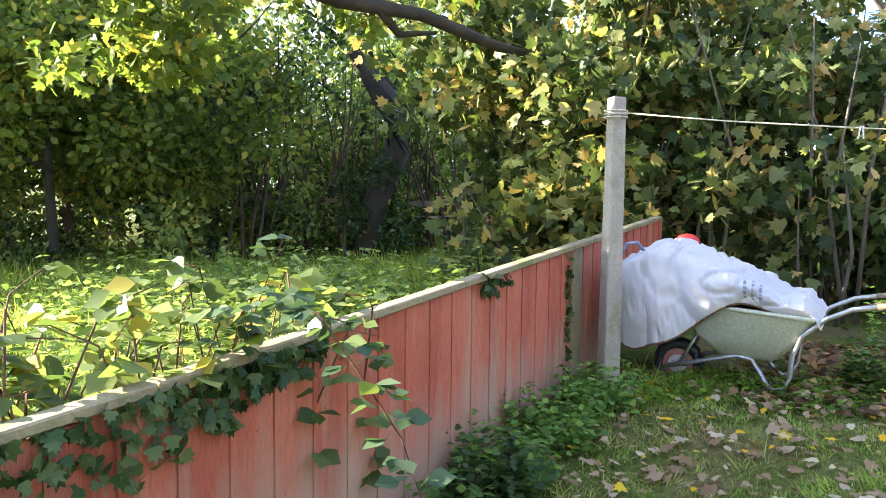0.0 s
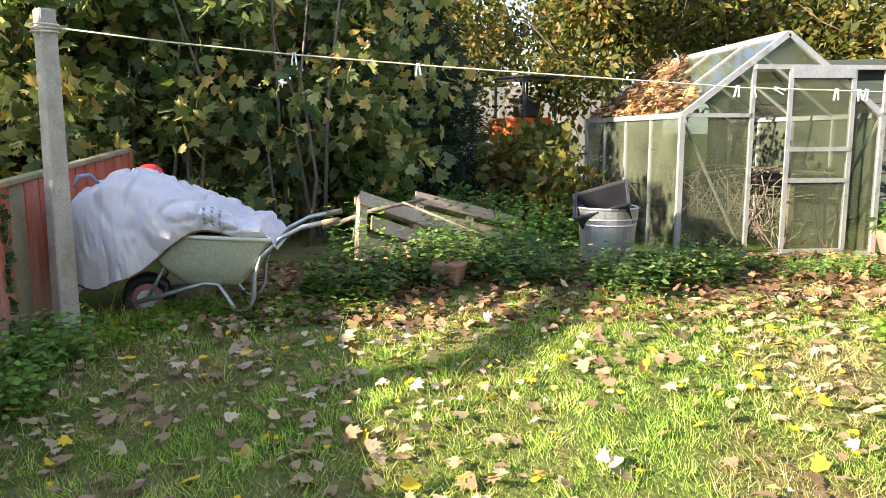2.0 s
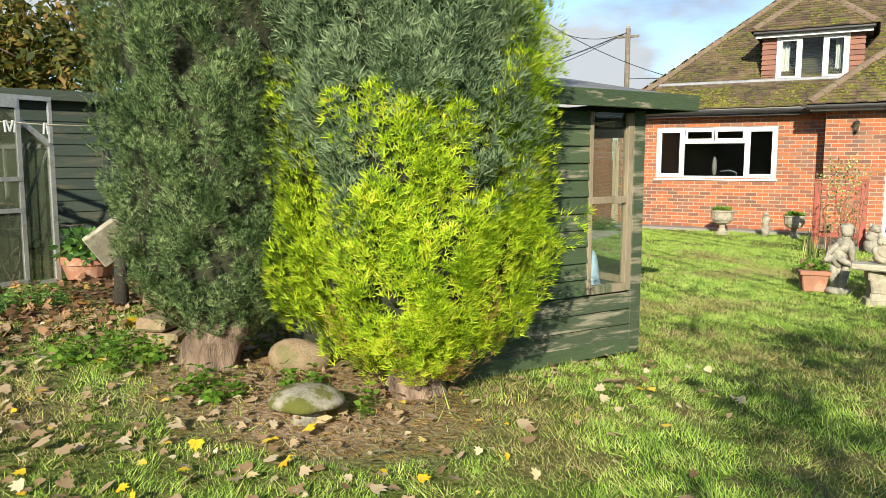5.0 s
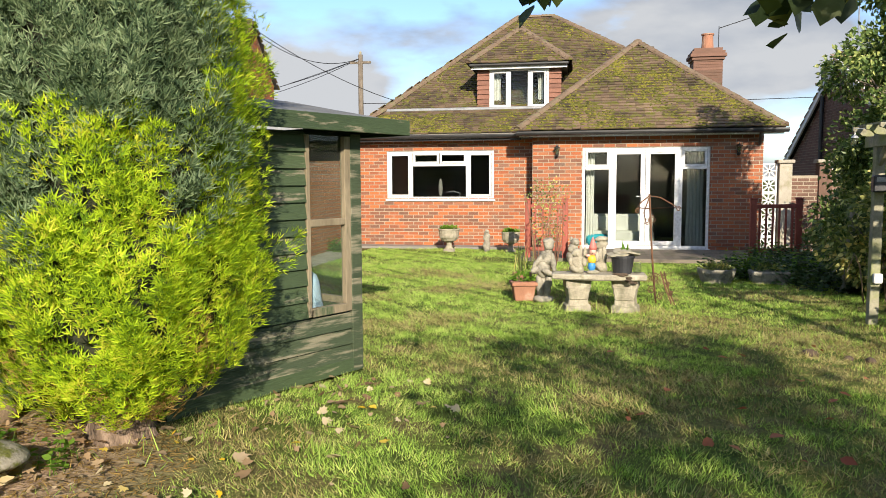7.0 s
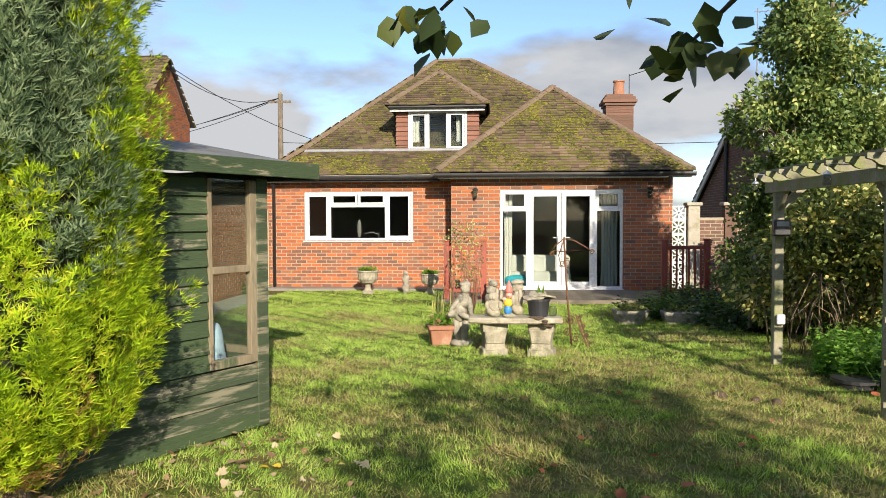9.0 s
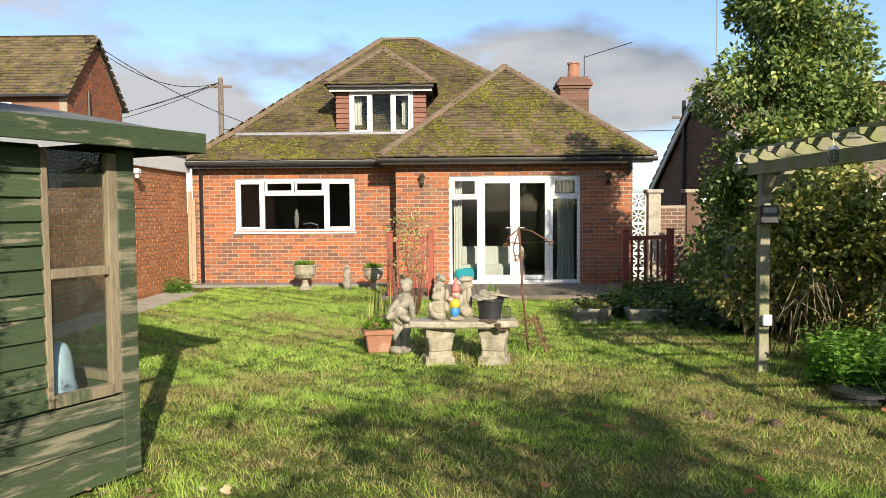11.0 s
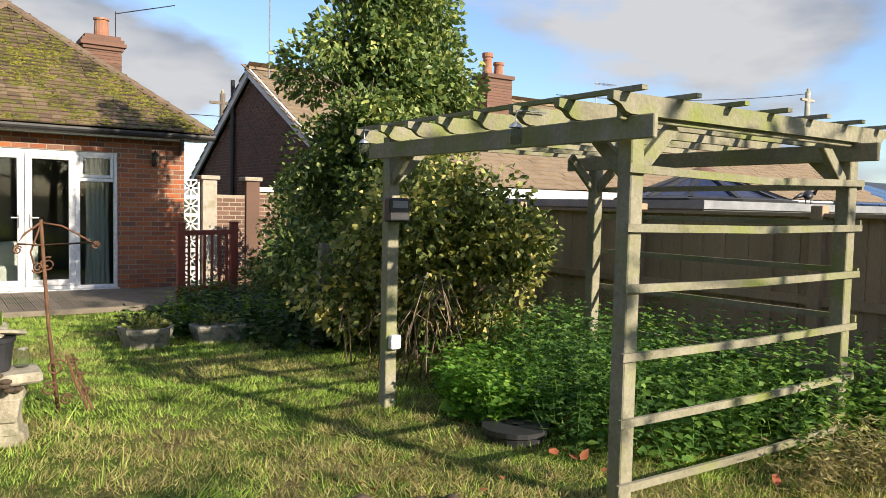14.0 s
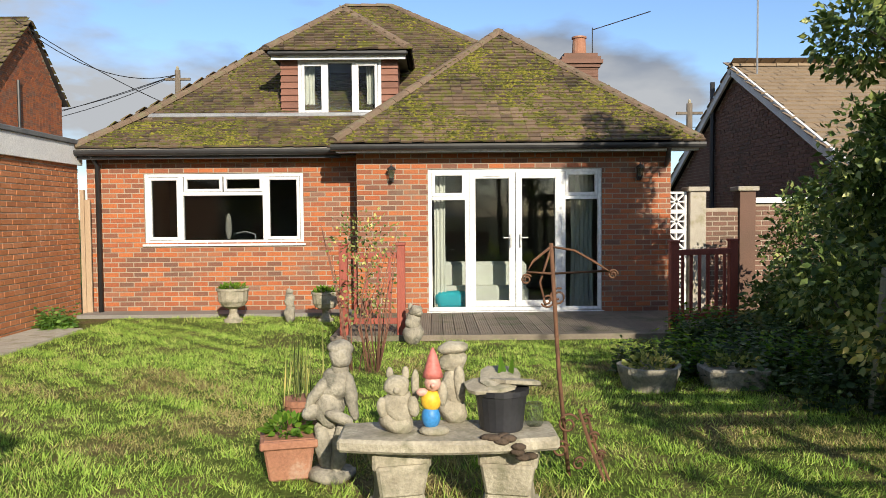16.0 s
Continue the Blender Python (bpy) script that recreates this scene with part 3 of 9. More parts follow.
def build_ground():
    m = bpy.data.materials.new("lawn_ground")
    m.use_nodes = True
    n, l = m.node_tree.nodes, m.node_tree.links
    b = n["Principled BSDF"]
    b.inputs["Roughness"].default_value = 0.95
    b.inputs["Specular IOR Level"].default_value = 0.1
    co = n.new("ShaderNodeTexCoord")
    a = n.new("ShaderNodeTexNoise")
    a.inputs["Scale"].default_value, a.inputs["Detail"].default_value = 1.6, 9
    c = n.new("ShaderNodeTexNoise")
    c.inputs["Scale"].default_value, c.inputs["Detail"].default_value = 28, 6
    l.new(co.outputs["Object"], a.inputs["Vector"])
    l.new(co.outputs["Object"], c.inputs["Vector"])
    r1 = ramp(n, [(0.36, (0.075, 0.11, 0.024)), (0.5, (0.1, 0.125, 0.03)), (0.6, (0.14, 0.125, 0.052)), (0.7, (0.135, 0.1, 0.055))])
    r2 = ramp(n, [(0.3, (0.4, 0.4, 0.35)), (0.65, (1.2, 1.2, 1.1))])
    l.new(a.outputs["Fac"], r1.inputs["Fac"])
    l.new(c.outputs["Fac"], r2.inputs["Fac"])
    mu = n.new("ShaderNodeMixRGB")
    mu.blend_type = "MULTIPLY"
    mu.inputs["Fac"].default_value = 0.8
    l.new(r1.outputs["Color"], mu.inputs["Color1"])
    l.new(r2.outputs["Color"], mu.inputs["Color2"])
    # bare trodden earth round the conifers
    off, sc, ln = (n.new("ShaderNodeVectorMath") for _ in range(3))
    off.operation, sc.operation, ln.operation = "SUBTRACT", "MULTIPLY", "LENGTH"
    off.inputs[1].default_value, sc.inputs[1].default_value = (-2.95, 3.98, 0), (1 / 1.25, 1 / 0.82, 0)
    l.new(co.outputs["Object"], off.inputs[0])
    l.new(off.outputs["Vector"], sc.inputs[0])
    l.new(sc.outputs["Vector"], ln.inputs[0])
    ragged = n.new("ShaderNodeMath")
    ragged.operation = "MULTIPLY_ADD"
    ragged.inputs[1].default_value = 0.9
    l.new(a.outputs["Fac"], ragged.inputs[0])
    l.new(ln.outputs["Value"], ragged.inputs[2])
    er = ramp(n, [(0.0, (1, 1, 1)), (0.62, (0, 0, 0))])
    half = n.new("ShaderNodeMath")
    half.operation = "MULTIPLY_ADD"
    half.inputs[1].default_value, half.inputs[2].default_value = 1.0, -0.9
    l.new(ragged.outputs["Value"], half.inputs[0])
    l.new(half.outputs["Value"], er.inputs["Fac"])
    earth = n.new("ShaderNodeMixRGB")
    l.new(er.outputs["Color"], earth.inputs["Fac"])
    l.new(mu.outputs["Color"], earth.inputs["Color1"])
    r3 = ramp(n, [(0.3, (0.19, 0.13, 0.088)), (0.7, (0.42, 0.3, 0.21))])
    l.new(c.outputs["Fac"], r3.inputs["Fac"])
    l.new(r3.outputs["Color"], earth.inputs["Color2"])
    l.new(earth.outputs["Color"], b.inputs["Base Color"])
    bp = n.new("ShaderNodeBump")
    bp.inputs["Strength"].default_value, bp.inputs["Distance"].default_value = 0.8, 0.03
    l.new(c.outputs["Fac"], bp.inputs["Height"])
    l.new(bp.outputs["Normal"], b.inputs["Normal"])
    xs, ys = axis_steps(-14, 9, 0.25, 2500), axis_steps(-8, 19, 0.25, 2500)
    v = np.array([(x, y, ground_z(x, y) if abs(x) < 200 and abs(y) < 200 else 0) for y in ys for x in xs])
    nx = len(xs)
    f = np.array([(j * nx + i, j * nx + i + 1, (j + 1) * nx + i + 1, (j + 1) * nx + i) for j in range(len(ys) - 1) for i in range(nx - 1)])
    tagged(new("ground", fast_mesh("ground", v, f, m, True)), "uneven mown lawn with brown patches and rough grass beyond", "ground", kind="structure")


build_ground()

WALL_Y, KITCHEN_Y, EAVE = 16.65, 17.2, 2.42


# ---- bricks and tiles ----
def brick_wall(parent, p0, along, out_way, length, z0, z1, holes, mat, pieces=0, seed=1):
    """Courses of bricks, slightly proud of the mortar, in the plane through p0. holes: (s0, s1, z0, z1)."""
    p0, along, out_way = Vector(p0), Vector(along), Vector(out_way)
    r = random.Random(seed)
    up = Vector((0, 0, 1))
    every, course, bw = [], 0, 0.225
    z = z0 + 0.005
    while z + 0.065 <= z1 + 0.03:
        s = -0.1125 * (course % 2) + 0.005
        while s < length:
            a, b = max(s, 0.0), min(s + 0.215, length)
            spans = [(a, b)]
            for h0, h1, hz0, hz1 in holes:
                if z + 0.04 > hz0 and z + 0.03 < hz1:
                    spans = [q for (u, w) in spans for q in ((u, min(w, h0)), (max(u, h1), w)) if q[1] - q[0] > 0.03]
            every += [(u, w, z, r.uniform(0.004, 0.009)) for u, w in spans if w - u > 0.03]
            s += bw
        z += 0.075
        course += 1
    full = Shape()
    c = 0.004
    whole = [e for e in every if abs(e[1] - e[0] - 0.215) < 1e-4][:pieces]
    chosen = set(whole)

    def brick(shape, o, w, d):
        x0, x1, q0, q1 = 0, w, 0, 0.065
        vs = [o + along * x + up * q + out_way * e for x, q, e in ((x0, q0, -0.01), (x1, q0, -0.01), (x1, q1, -0.01), (x0, q1, -0.01), (x0 + c, q0 + c, d), (x1 - c, q0 + c, d), (x1 - c, q1 - c, d), (x0 + c, q1 - c, d))]
        shape.add(vs, [(4, 5, 6, 7), (0, 1, 5, 4), (1, 2, 6, 5), (2, 3, 7, 6), (3, 0, 4, 7)])

    for e in every:
        if e not in chosen:
            brick(full, p0 + along * e[0] + up * e[2], e[1] - e[0], e[3])
    part("brickwork", full, mat, parent, kind="stuff")
    if whole:
        one = Shape()
        brick(one, Vector((0, 0, 0)), 0.215, 0.006)
        me = one.data("brick", mat)
        for e in whole:
            ob = part("brick", me, mat, parent)
            ob.location = p0 + along * e[0] + up * e[2] + out_way * (e[3] - 0.006)


def tiled_slope(parent, corners, mat, width=0.165, gauge=0.1, thick=0.026, seed=3, pieces=0, moss=0):
    """Overlapping tiles over a slope: corners are eave left, eave right, ridge right, ridge left."""
    el, er, rr, rl = (Vector(c) for c in corners)
    r = random.Random(seed)
    ex = (er - el).normalized()
    mid = (rl + rr) / 2 - el
    up = (mid - ex * mid.dot(ex)).normalized()
    nrm = ex.cross(up).normalized()
    hgt = mid.dot(up)
    slope = Shape()
    slope.add([el - nrm * 0.03, er - nrm * 0.03, rr - nrm * 0.03, rl - nrm * 0.03], [(0, 1, 2, 3)])
    part("underlay", slope, GUTTER, parent)
    la, ra = (rl - el).dot(ex), (rr - el).dot(ex)
    wid = (er - el).dot(ex)
    s = Shape()
    single_mesh = Shape()
    tl = gauge * 1.7

    def tile(shape, o, w, lift, skew):
        vs = [o + nrm * (0.012 + lift), o + ex * w + nrm * (0.012 + lift + skew), o + ex * w + up * tl + nrm * (skew * 0.3), o + up * tl,
              o + nrm * (0.012 + lift + thick), o + ex * w + nrm * (0.012 + lift + thick + skew), o + ex * w + up * tl + nrm * (thick * 0.4), o + up * tl + nrm * (thick * 0.4)]
        shape.add(vs, [(4, 5, 6, 7), (0, 1, 5, 4), (1, 2, 6, 5), (3, 0, 4, 7)])

    tile(single_mesh, Vector((0, 0, 0)), width - 0.004, 0.003, 0.001)
    one = single_mesh.data("roof_tile", mat) if pieces else None
    row, done = 0, 0
    while row * gauge < hgt:
        t = row * gauge / hgt
        a, b = la * t, wid + (ra - wid) * t
        x = a - (width / 2 if row % 2 else 0) - width * 0.2
        while x < b:
            if x + width * 0.5 > a and x + width * 0.5 < b:
                o = el + ex * x + up * (row * gauge - 0.03)
                if done < pieces and 0.02 < t < 0.6 and a < x and x + width < b:
                    ob = part("roof_tile", one, mat, parent)
                    ob.location = o + nrm * r.uniform(-0.002, 0.005)
                    done += 1
                else:
                    tile(s, o, width - r.uniform(0.002, 0.01), r.uniform(0, 0.016), r.uniform(-0.006, 0.01))
            x += width
        row += 1
    part("tiling", s, mat, parent, kind="stuff", fix=False)
    if moss:
        n = moss
        rows = max(2, int(hgt / gauge))
        t = (np.floor(rng.random(n) ** 1.2 * (rows - 1)) + rng.normal(0.0, 0.16, n)) * gauge / hgt
        t = np.clip(t, 0.0, 0.97)
        u = rng.random(n)
        p = np.array([np.array(el) + np.array(up) * hgt * ti + np.array(ex) * (la * ti + (wid + (ra - wid) * ti - la * ti) * ui) for ti, ui in zip(t, u)])
        q = np.sin(p[:, 0] * 4.1 + 2 * np.sin(p[:, 1] * 3)) + np.sin(p[:, 0] * 1.7 + p[:, 2] * 5) + 0.6 * rng.normal(size=n)
        p = p[q > 0.2] + np.array(nrm) * 0.028
        m = Shape()
        for c in p:
            w = r.uniform(0.012, 0.045)
            o = Vector(c)
            m.add([o - ex * w, o - up * w * 0.6, o + ex * w * r.uniform(0.8, 2.0), o + up * w * 0.6, o + nrm * w * 0.7], [(0, 1, 4), (1, 2, 4), (2, 3, 4), (3, 0, 4)])
        part("moss", m, MOSS, parent, "yellow-green moss clumps", kind="stuff", fix=False)


def ridge_line(parent, a, b, r=0.1, step=0.3, mat=None):
    """Half-round hip or ridge tiles from a to b."""
    a, b = Vector(a), Vector(b)
    d = b - a
    n = max(1, int(d.length / step))
    dirv = d.normalized()
    s = dirv.cross(Vector((0, 0, 1))).normalized()
    u = s.cross(dirv)
    for i in range(n):
        sh = Shape()
        p, q = a + d * (i / n), a + d * ((i + 1.06) / n)
        vs = []
        for o, k in ((p, 1.08), (q, 0.95)):
            for j in range(7):
                g = math.pi * j / 6
                vs.append(o + s * math.cos(g) * r * k + u * (math.sin(g) * r * 0.75 * k - 0.02))
        sh.add(vs, [(j, j + 1, j + 8, j + 7) for j in range(6)] + [tuple(range(7))])
        part("hip_tile", sh, mat or HIP, parent, smooth=False)


MOSS = leafy("moss", [(0.0, (0.045, 0.05, 0.012)), (0.5, (0.11, 0.112, 0.022)), (1.0, (0.22, 0.2, 0.035))], rough=0.95, through_light=0.1)


# ---- the house ----
def window_unit(name, at, width, height, mullions, transoms, label, parent=None, depth=0.07, bar=0.055, handle=False):
    """White window in the plane y = at.y, facing -y. mullions: x of uprights; transoms: (x0, x1, z)."""
    x0, y0, z0 = at
    w = thing(name, (x0, y0, z0), label, "window", kind="structure")
    f = Shape()
    for lo, hi in (((0, 0, 0), (bar, depth, height)), ((width - bar, 0, 0), (width, depth, height)), ((bar, 0, 0), (width - bar, depth, bar)), ((bar, 0, height - bar), (width - bar, depth, height))):
        f.box(lo, hi)
    part("window_frame", f, UPVC, w, bevel=0.006)
    for x in mullions:
        part("mullion", Shape().box((x - bar * 0.6, -0.004, bar), (x + bar * 0.6, depth, height - bar)), UPVC, w, bevel=0.006)
    for a, b, z in transoms:
        part("transom", Shape().box((a, -0.002, z - bar * 0.5), (b, depth, z + bar * 0.5)), UPVC, w, bevel=0.006)
    part("window_sill", Shape().box((-0.03, -0.06, -0.035), (width + 0.03, depth, 0.0)), UPVC, w, bevel=0.006)
    pane = part("pane", Shape().box((bar, depth * 0.5, bar), (width - bar, depth * 0.5 + 0.006, height - bar)), WINDOWGLASS, w)
    pane.visible_shadow = False
    return w


def sash(parent, x0, x1, z0, z1, y=-0.012, bar=0.045):
    s = Shape()
    s.box((x0, y, z0), (x0 + bar, y + 0.05, z1)).box((x1 - bar, y, z0), (x1, y + 0.05, z1)).box((x0 + bar, y, z0), (x1 - bar, y + 0.05, z0 + bar)).box((x0 + bar, y, z1 - bar), (x1 - bar, y + 0.05, z1))
    return part("casement", s, UPVC, parent, bevel=0.006)


def curtain(name, x0, x1, y, z0, z1, label, folds=7):
    s = Shape()
    n = folds * 4
    vs, fs = [], []
    for k, z in enumerate((z0, (z0 + z1) / 2, z1)):
        for i in range(n + 1):
            u = i / n
            pull = 1.0 - 0.12 * math.sin(math.pi * k / 2)
            vs.append((x0 + (x1 - x0) * (0.5 + (u - 0.5) * pull), y + 0.035 * math.sin(u * folds * 2 * math.pi) + 0.01 * math.sin(7 * u), z))
    for k in range(2):
        for i in range(n):
            j = k * (n + 1) + i
            fs.append((j, j + 1, j + n + 2, j + n + 1))
    m = len(vs)
    vs += [(a, b + 0.008, c) for a, b, c in vs]
    fs += [tuple(q + m for q in reversed(f)) for f in fs]
    s.add(vs, fs)
    return single(name, s, CURTAIN, label, "curtain", smooth=True, fix=False)


def build_house():
    y, k = WALL_Y, KITCHEN_Y
    xl, xm, xr = -4.98, -0.84, 3.72
    house = thing("house", (0, 0, 0), "red brick bungalow with mossy clay tile roof and dormer", "house")
    # mortar cores of the walls, with openings
    def core(x0, x1, yy, holes, z1=2.5):
        s = Shape()
        cuts = sorted({x0, x1, *[h for q in holes for h in q[:2]]})
        for a, b in zip(cuts, cuts[1:]):
            spans = [(-0.1, z1)]
            for h0, h1, hz0, hz1 in holes:
                if h0 < (a + b) / 2 < h1:
                    spans = [(-0.1, hz0), (hz1, z1)]
            for c, d in spans:
                if d - c > 0.01:
                    s.box((a, yy, c), (b, yy + 0.25, d))
        return s
    fd, kw = (0.19, 2.72, 0.07, 2.14), (-4.12, -1.71, 1.07, 2.14)
    front = part("front_wall", core(xm, xr, y, [fd]).data("front_wall", MORTAR, weld=True), MORTAR, house)
    brick_wall(front, (xm, y, 0.0), (1, 0, 0), (0, -1, 0), xr - xm, -0.03, 2.4, [(fd[0] - xm, fd[1] - xm, fd[2], fd[3])], BRICK, 300, 11)
    back = part("kitchen_wall", core(xl, xm, k, [kw]).data("kitchen_wall", MORTAR, weld=True), MORTAR, house)
    brick_wall(back, (xl, k, 0.0), (1, 0, 0), (0, -1, 0), xm - xl, -0.03, 2.4, [(kw[0] - xl, kw[1] - xl, kw[2], kw[3])], BRICK, 0, 12)
    side = part("return_wall", Shape().box((xm, y + 0.25, -0.1), (xm + 0.25, k + 0.1, 2.5)), MORTAR, house)
    brick_wall(side, (xm, y + 0.02, 0), (0, 1, 0), (-1, 0, 0), 0.53, -0.03, 2.4, [], BRICK, 0, 13)
    right = part("side_wall", Shape().box((xr - 0.25, y + 0.25, -0.1), (xr, 24, 2.5)), MORTAR, house)
    brick_wall(right, (xr, y, 0), (0, 1, 0), (1, 0, 0), 3.0, -0.03, 2.4, [], BRICK, 0, 14)
    part("side_wall", Shape().box((xl, k + 0.25, -0.1), (xl + 0.25, 24, 2.5)), MORTAR, house)
    part("rear_wall", Shape().box((xl, 24, -0.1), (xr, 24.25, 2.5)), MORTAR, house)
    # rooms behind the glass, their dimness put into the grey colour
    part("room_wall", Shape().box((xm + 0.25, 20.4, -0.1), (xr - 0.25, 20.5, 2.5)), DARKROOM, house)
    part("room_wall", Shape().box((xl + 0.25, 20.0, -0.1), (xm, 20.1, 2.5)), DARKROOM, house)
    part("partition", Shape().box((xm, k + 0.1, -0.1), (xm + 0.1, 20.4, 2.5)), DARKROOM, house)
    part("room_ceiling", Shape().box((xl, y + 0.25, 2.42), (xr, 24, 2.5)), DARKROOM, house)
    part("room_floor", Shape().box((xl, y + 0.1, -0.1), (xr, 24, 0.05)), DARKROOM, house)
    return house


house = build_house()


def build_roofs():
    roof = part("roof", Shape().box((-4.6, 18.4, 2.45), (3.3, 23.6, 2.55)), GUTTER, house)
    y0, e = WALL_Y - 0.32, 2.5
    # hipped projection: eave at y0, apex back
    ax, ay, az = 1.42, 18.9, 4.62
    xl, xr = -1.14, 4.05
    f = [(xl, y0, e), (xr, y0, e), (ax + 0.02, ay, az), (ax - 0.02, ay, az)]
    tiled_slope(roof, f, TILE, pieces=300, moss=15000, seed=4)
    tiled_slope(roof, [(xl, ay + 3.0, e), (xl, y0, e), (ax, ay, az), (ax, ay + 3.0, az)], TILE, seed=5, moss=300)
    tiled_slope(roof, [(xr, y0, e), (xr, ay + 3.0, e), (ax, ay + 3.0, az), (ax, ay, az)], TILE, seed=6)
    hips = part("hip_ridge", Shape().box((ax - 0.05, ay, az - 0.05), (ax + 0.05, ay + 2.8, az - 0.02)), HIP, roof)
    ridge_line(hips, (xl, y0 + 0.02, e + 0.03), (ax, ay, az + 0.03))
    ridge_line(hips, (xr, y0 + 0.02, e + 0.03), (ax, ay, az + 0.03))
    ridge_line(hips, (ax, ay, az + 0.03), (ax, ay + 2.8, az + 0.03))
    # lower main slope in front of the dormer
    m0, lz = KITCHEN_Y - 0.3, 2.5
    ly = 17.95
    tiled_slope(roof, [(-5.05, m0, lz), (-0.3, m0, lz), (-0.3, ly, 3.08), (-4.35, ly, 3.08)], TILE, seed=7, moss=8000)
    part("lead_flashing", Shape().beam((-4.4, ly + 0.04, 3.11), (-0.2, ly + 0.04, 3.11), 0.2, 0.07), LEAD, roof, "grey lead flashing strip", bevel=0.015)
    # main roof above
    rz, ry = 5.98, 22.2
    tiled_slope(roof, [(-4.35, ly, 3.1), (3.6, ly, 3.1), (-0.6, ry, rz), (-1.6, ry, rz)], TILE, seed=8, moss=9000)
    tiled_slope(roof, [(-5.05, 24.6, 2.5), (-5.05, m0, 2.5), (-1.6, ry, rz), (-1.65, ry, rz)], TILE, seed=9)
    tiled_slope(roof, [(3.6, ly, 3.1), (4.0, 24.6, 2.6), (-0.58, ry, rz), (-0.6, ry, rz)], TILE, seed=10)
    ridge_line(hips, (-5.05, m0, lz + 0.03), (-4.35, ly, 3.15))
    ridge_line(hips, (-4.35, ly, 3.15), (-1.6, ry, rz + 0.03))
    ridge_line(hips, (-1.6, ry, rz + 0.03), (-0.6, ry, rz + 0.03))
    ridge_line(hips, (3.3, ly + 0.3, 3.3), (-0.6, ry, rz + 0.03))
    # gutters, fascia, downpipe
    def gutter(x0, x1, yy):
        s = Shape()
        pr = [(yy + 0.055 * math.cos(a), 2.44 + 0.055 * math.sin(a)) for a in np.linspace(math.pi, 2 * math.pi, 7)] + [(yy + 0.05, 2.47), (yy - 0.055, 2.47)]
        return s.prism(pr, "x", x0, x1)
    part("gutter", gutter(-1.16, 4.1, y0 - 0.03), GUTTER, roof)
    part("gutter", gutter(-5.1, -1.1, m0 - 0.03), GUTTER, roof)
    part("fascia", Shape().box((-1.1, y0 + 0.03, 2.36), (4.03, y0 + 0.06, 2.46)), UPVC, roof, "white fascia board")
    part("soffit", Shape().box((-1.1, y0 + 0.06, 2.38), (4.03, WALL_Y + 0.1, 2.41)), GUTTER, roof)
    part("fascia", Shape().box((-5.03, m0 + 0.03, 2.34), (-1.1, m0 + 0.06, 2.46)), GUTTER, roof)
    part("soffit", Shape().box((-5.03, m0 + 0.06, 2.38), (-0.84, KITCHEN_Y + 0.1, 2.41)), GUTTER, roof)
    part("downpipe", Shape().tube([(-4.78, m0 - 0.02, 2.42), (-4.78, KITCHEN_Y - 0.08, 2.25), (-4.78, KITCHEN_Y - 0.08, 0.02)], 0.036, 10), GUTTER, house, "black plastic downpipe", smooth=True)
    part("downpipe", Shape().tube([(3.6, y0 - 0.02, 2.42), (3.64, WALL_Y - 0.07, 2.2), (3.72, WALL_Y + 0.3, 2.1)], 0.034, 10), GUTTER, house, smooth=True)
    # dormer
    dy = 18.03
    dorm = part("dormer", Shape().box((-2.17, dy, 2.95), (-1.91, 20.4, 4.05)).box((-0.55, dy, 2.95), (-0.3, 20.4, 4.05)).box((-1.91, dy, 2.95), (-0.55, 20.4, 3.05)).box((-1.91, 20.2, 3.05), (-0.55, 20.4, 4.05)), TILE_HUNG, house, "tile-hung dormer with hipped roof")
    for x0, x1 in ((-2.17, -1.91), (-0.55, -0.3)):
        z = 3.02
        while z < 4.02:
            s = Shape()
            s.add([(x0 - 0.02, dy - 0.05, z), (x1 + 0.02, dy - 0.05, z), (x1, dy - 0.02, z + 0.12), (x0, dy - 0.02, z + 0.12), (x0 - 0.02, dy, z), (x1 + 0.02, dy, z), (x1, dy, z + 0.12), (x0, dy, z + 0.12)],
                  [(0, 1, 2, 3), (0, 4, 5, 1), (1, 5, 6, 2), (3, 7, 4, 0), (2, 6, 7, 3)])
            part("hung_tile", s, TILE_HUNG, dorm)
            z += 0.105
    part("dormer_gutter", Shape().box((-2.34, dy - 0.3, 4.03), (-0.12, dy - 0.2, 4.11)), GUTTER, dorm, bevel=0.02)
    part("dormer_fascia", Shape().box((-2.3, dy - 0.2, 3.97), (-0.16, dy - 0.17, 4.09)), UPVC, dorm)
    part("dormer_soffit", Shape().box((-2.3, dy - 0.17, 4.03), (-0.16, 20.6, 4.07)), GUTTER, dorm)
    ap = (-1.27, dy + 0.95, 5.08)
    de = 4.1
    tiled_slope(dorm, [(-2.36, dy - 0.3, de), (-0.1, dy - 0.3, de), (ap[0] + 0.02, ap[1], ap[2]), (ap[0] - 0.02, ap[1], ap[2])], TILE, seed=21, moss=600)
    tiled_slope(dorm, [(-2.36, dy + 3, de), (-2.36, dy - 0.3, de), (ap[0], ap[1], ap[2]), (ap[0], dy + 3, ap[2])], TILE, seed=22)
    tiled_slope(dorm, [(-0.1, dy - 0.3, de), (-0.1, dy + 3, de), (ap[0], dy + 3, ap[2]), (ap[0], ap[1], ap[2])], TILE, seed=23)
    ridge_line(dorm, (-2.36, dy - 0.3, de + 0.03), ap)
    ridge_line(dorm, (-0.1, dy - 0.3, de + 0.03), ap)
    ridge_line(dorm, ap, (ap[0], dy + 3, ap[2]))
    # chimney
    ch = part("chimney", Shape().box((3.2, 22.6, 3.2), (3.95, 23.3, 4.75)), BRICK_DARK, house, "brick chimney stack with orange pot")
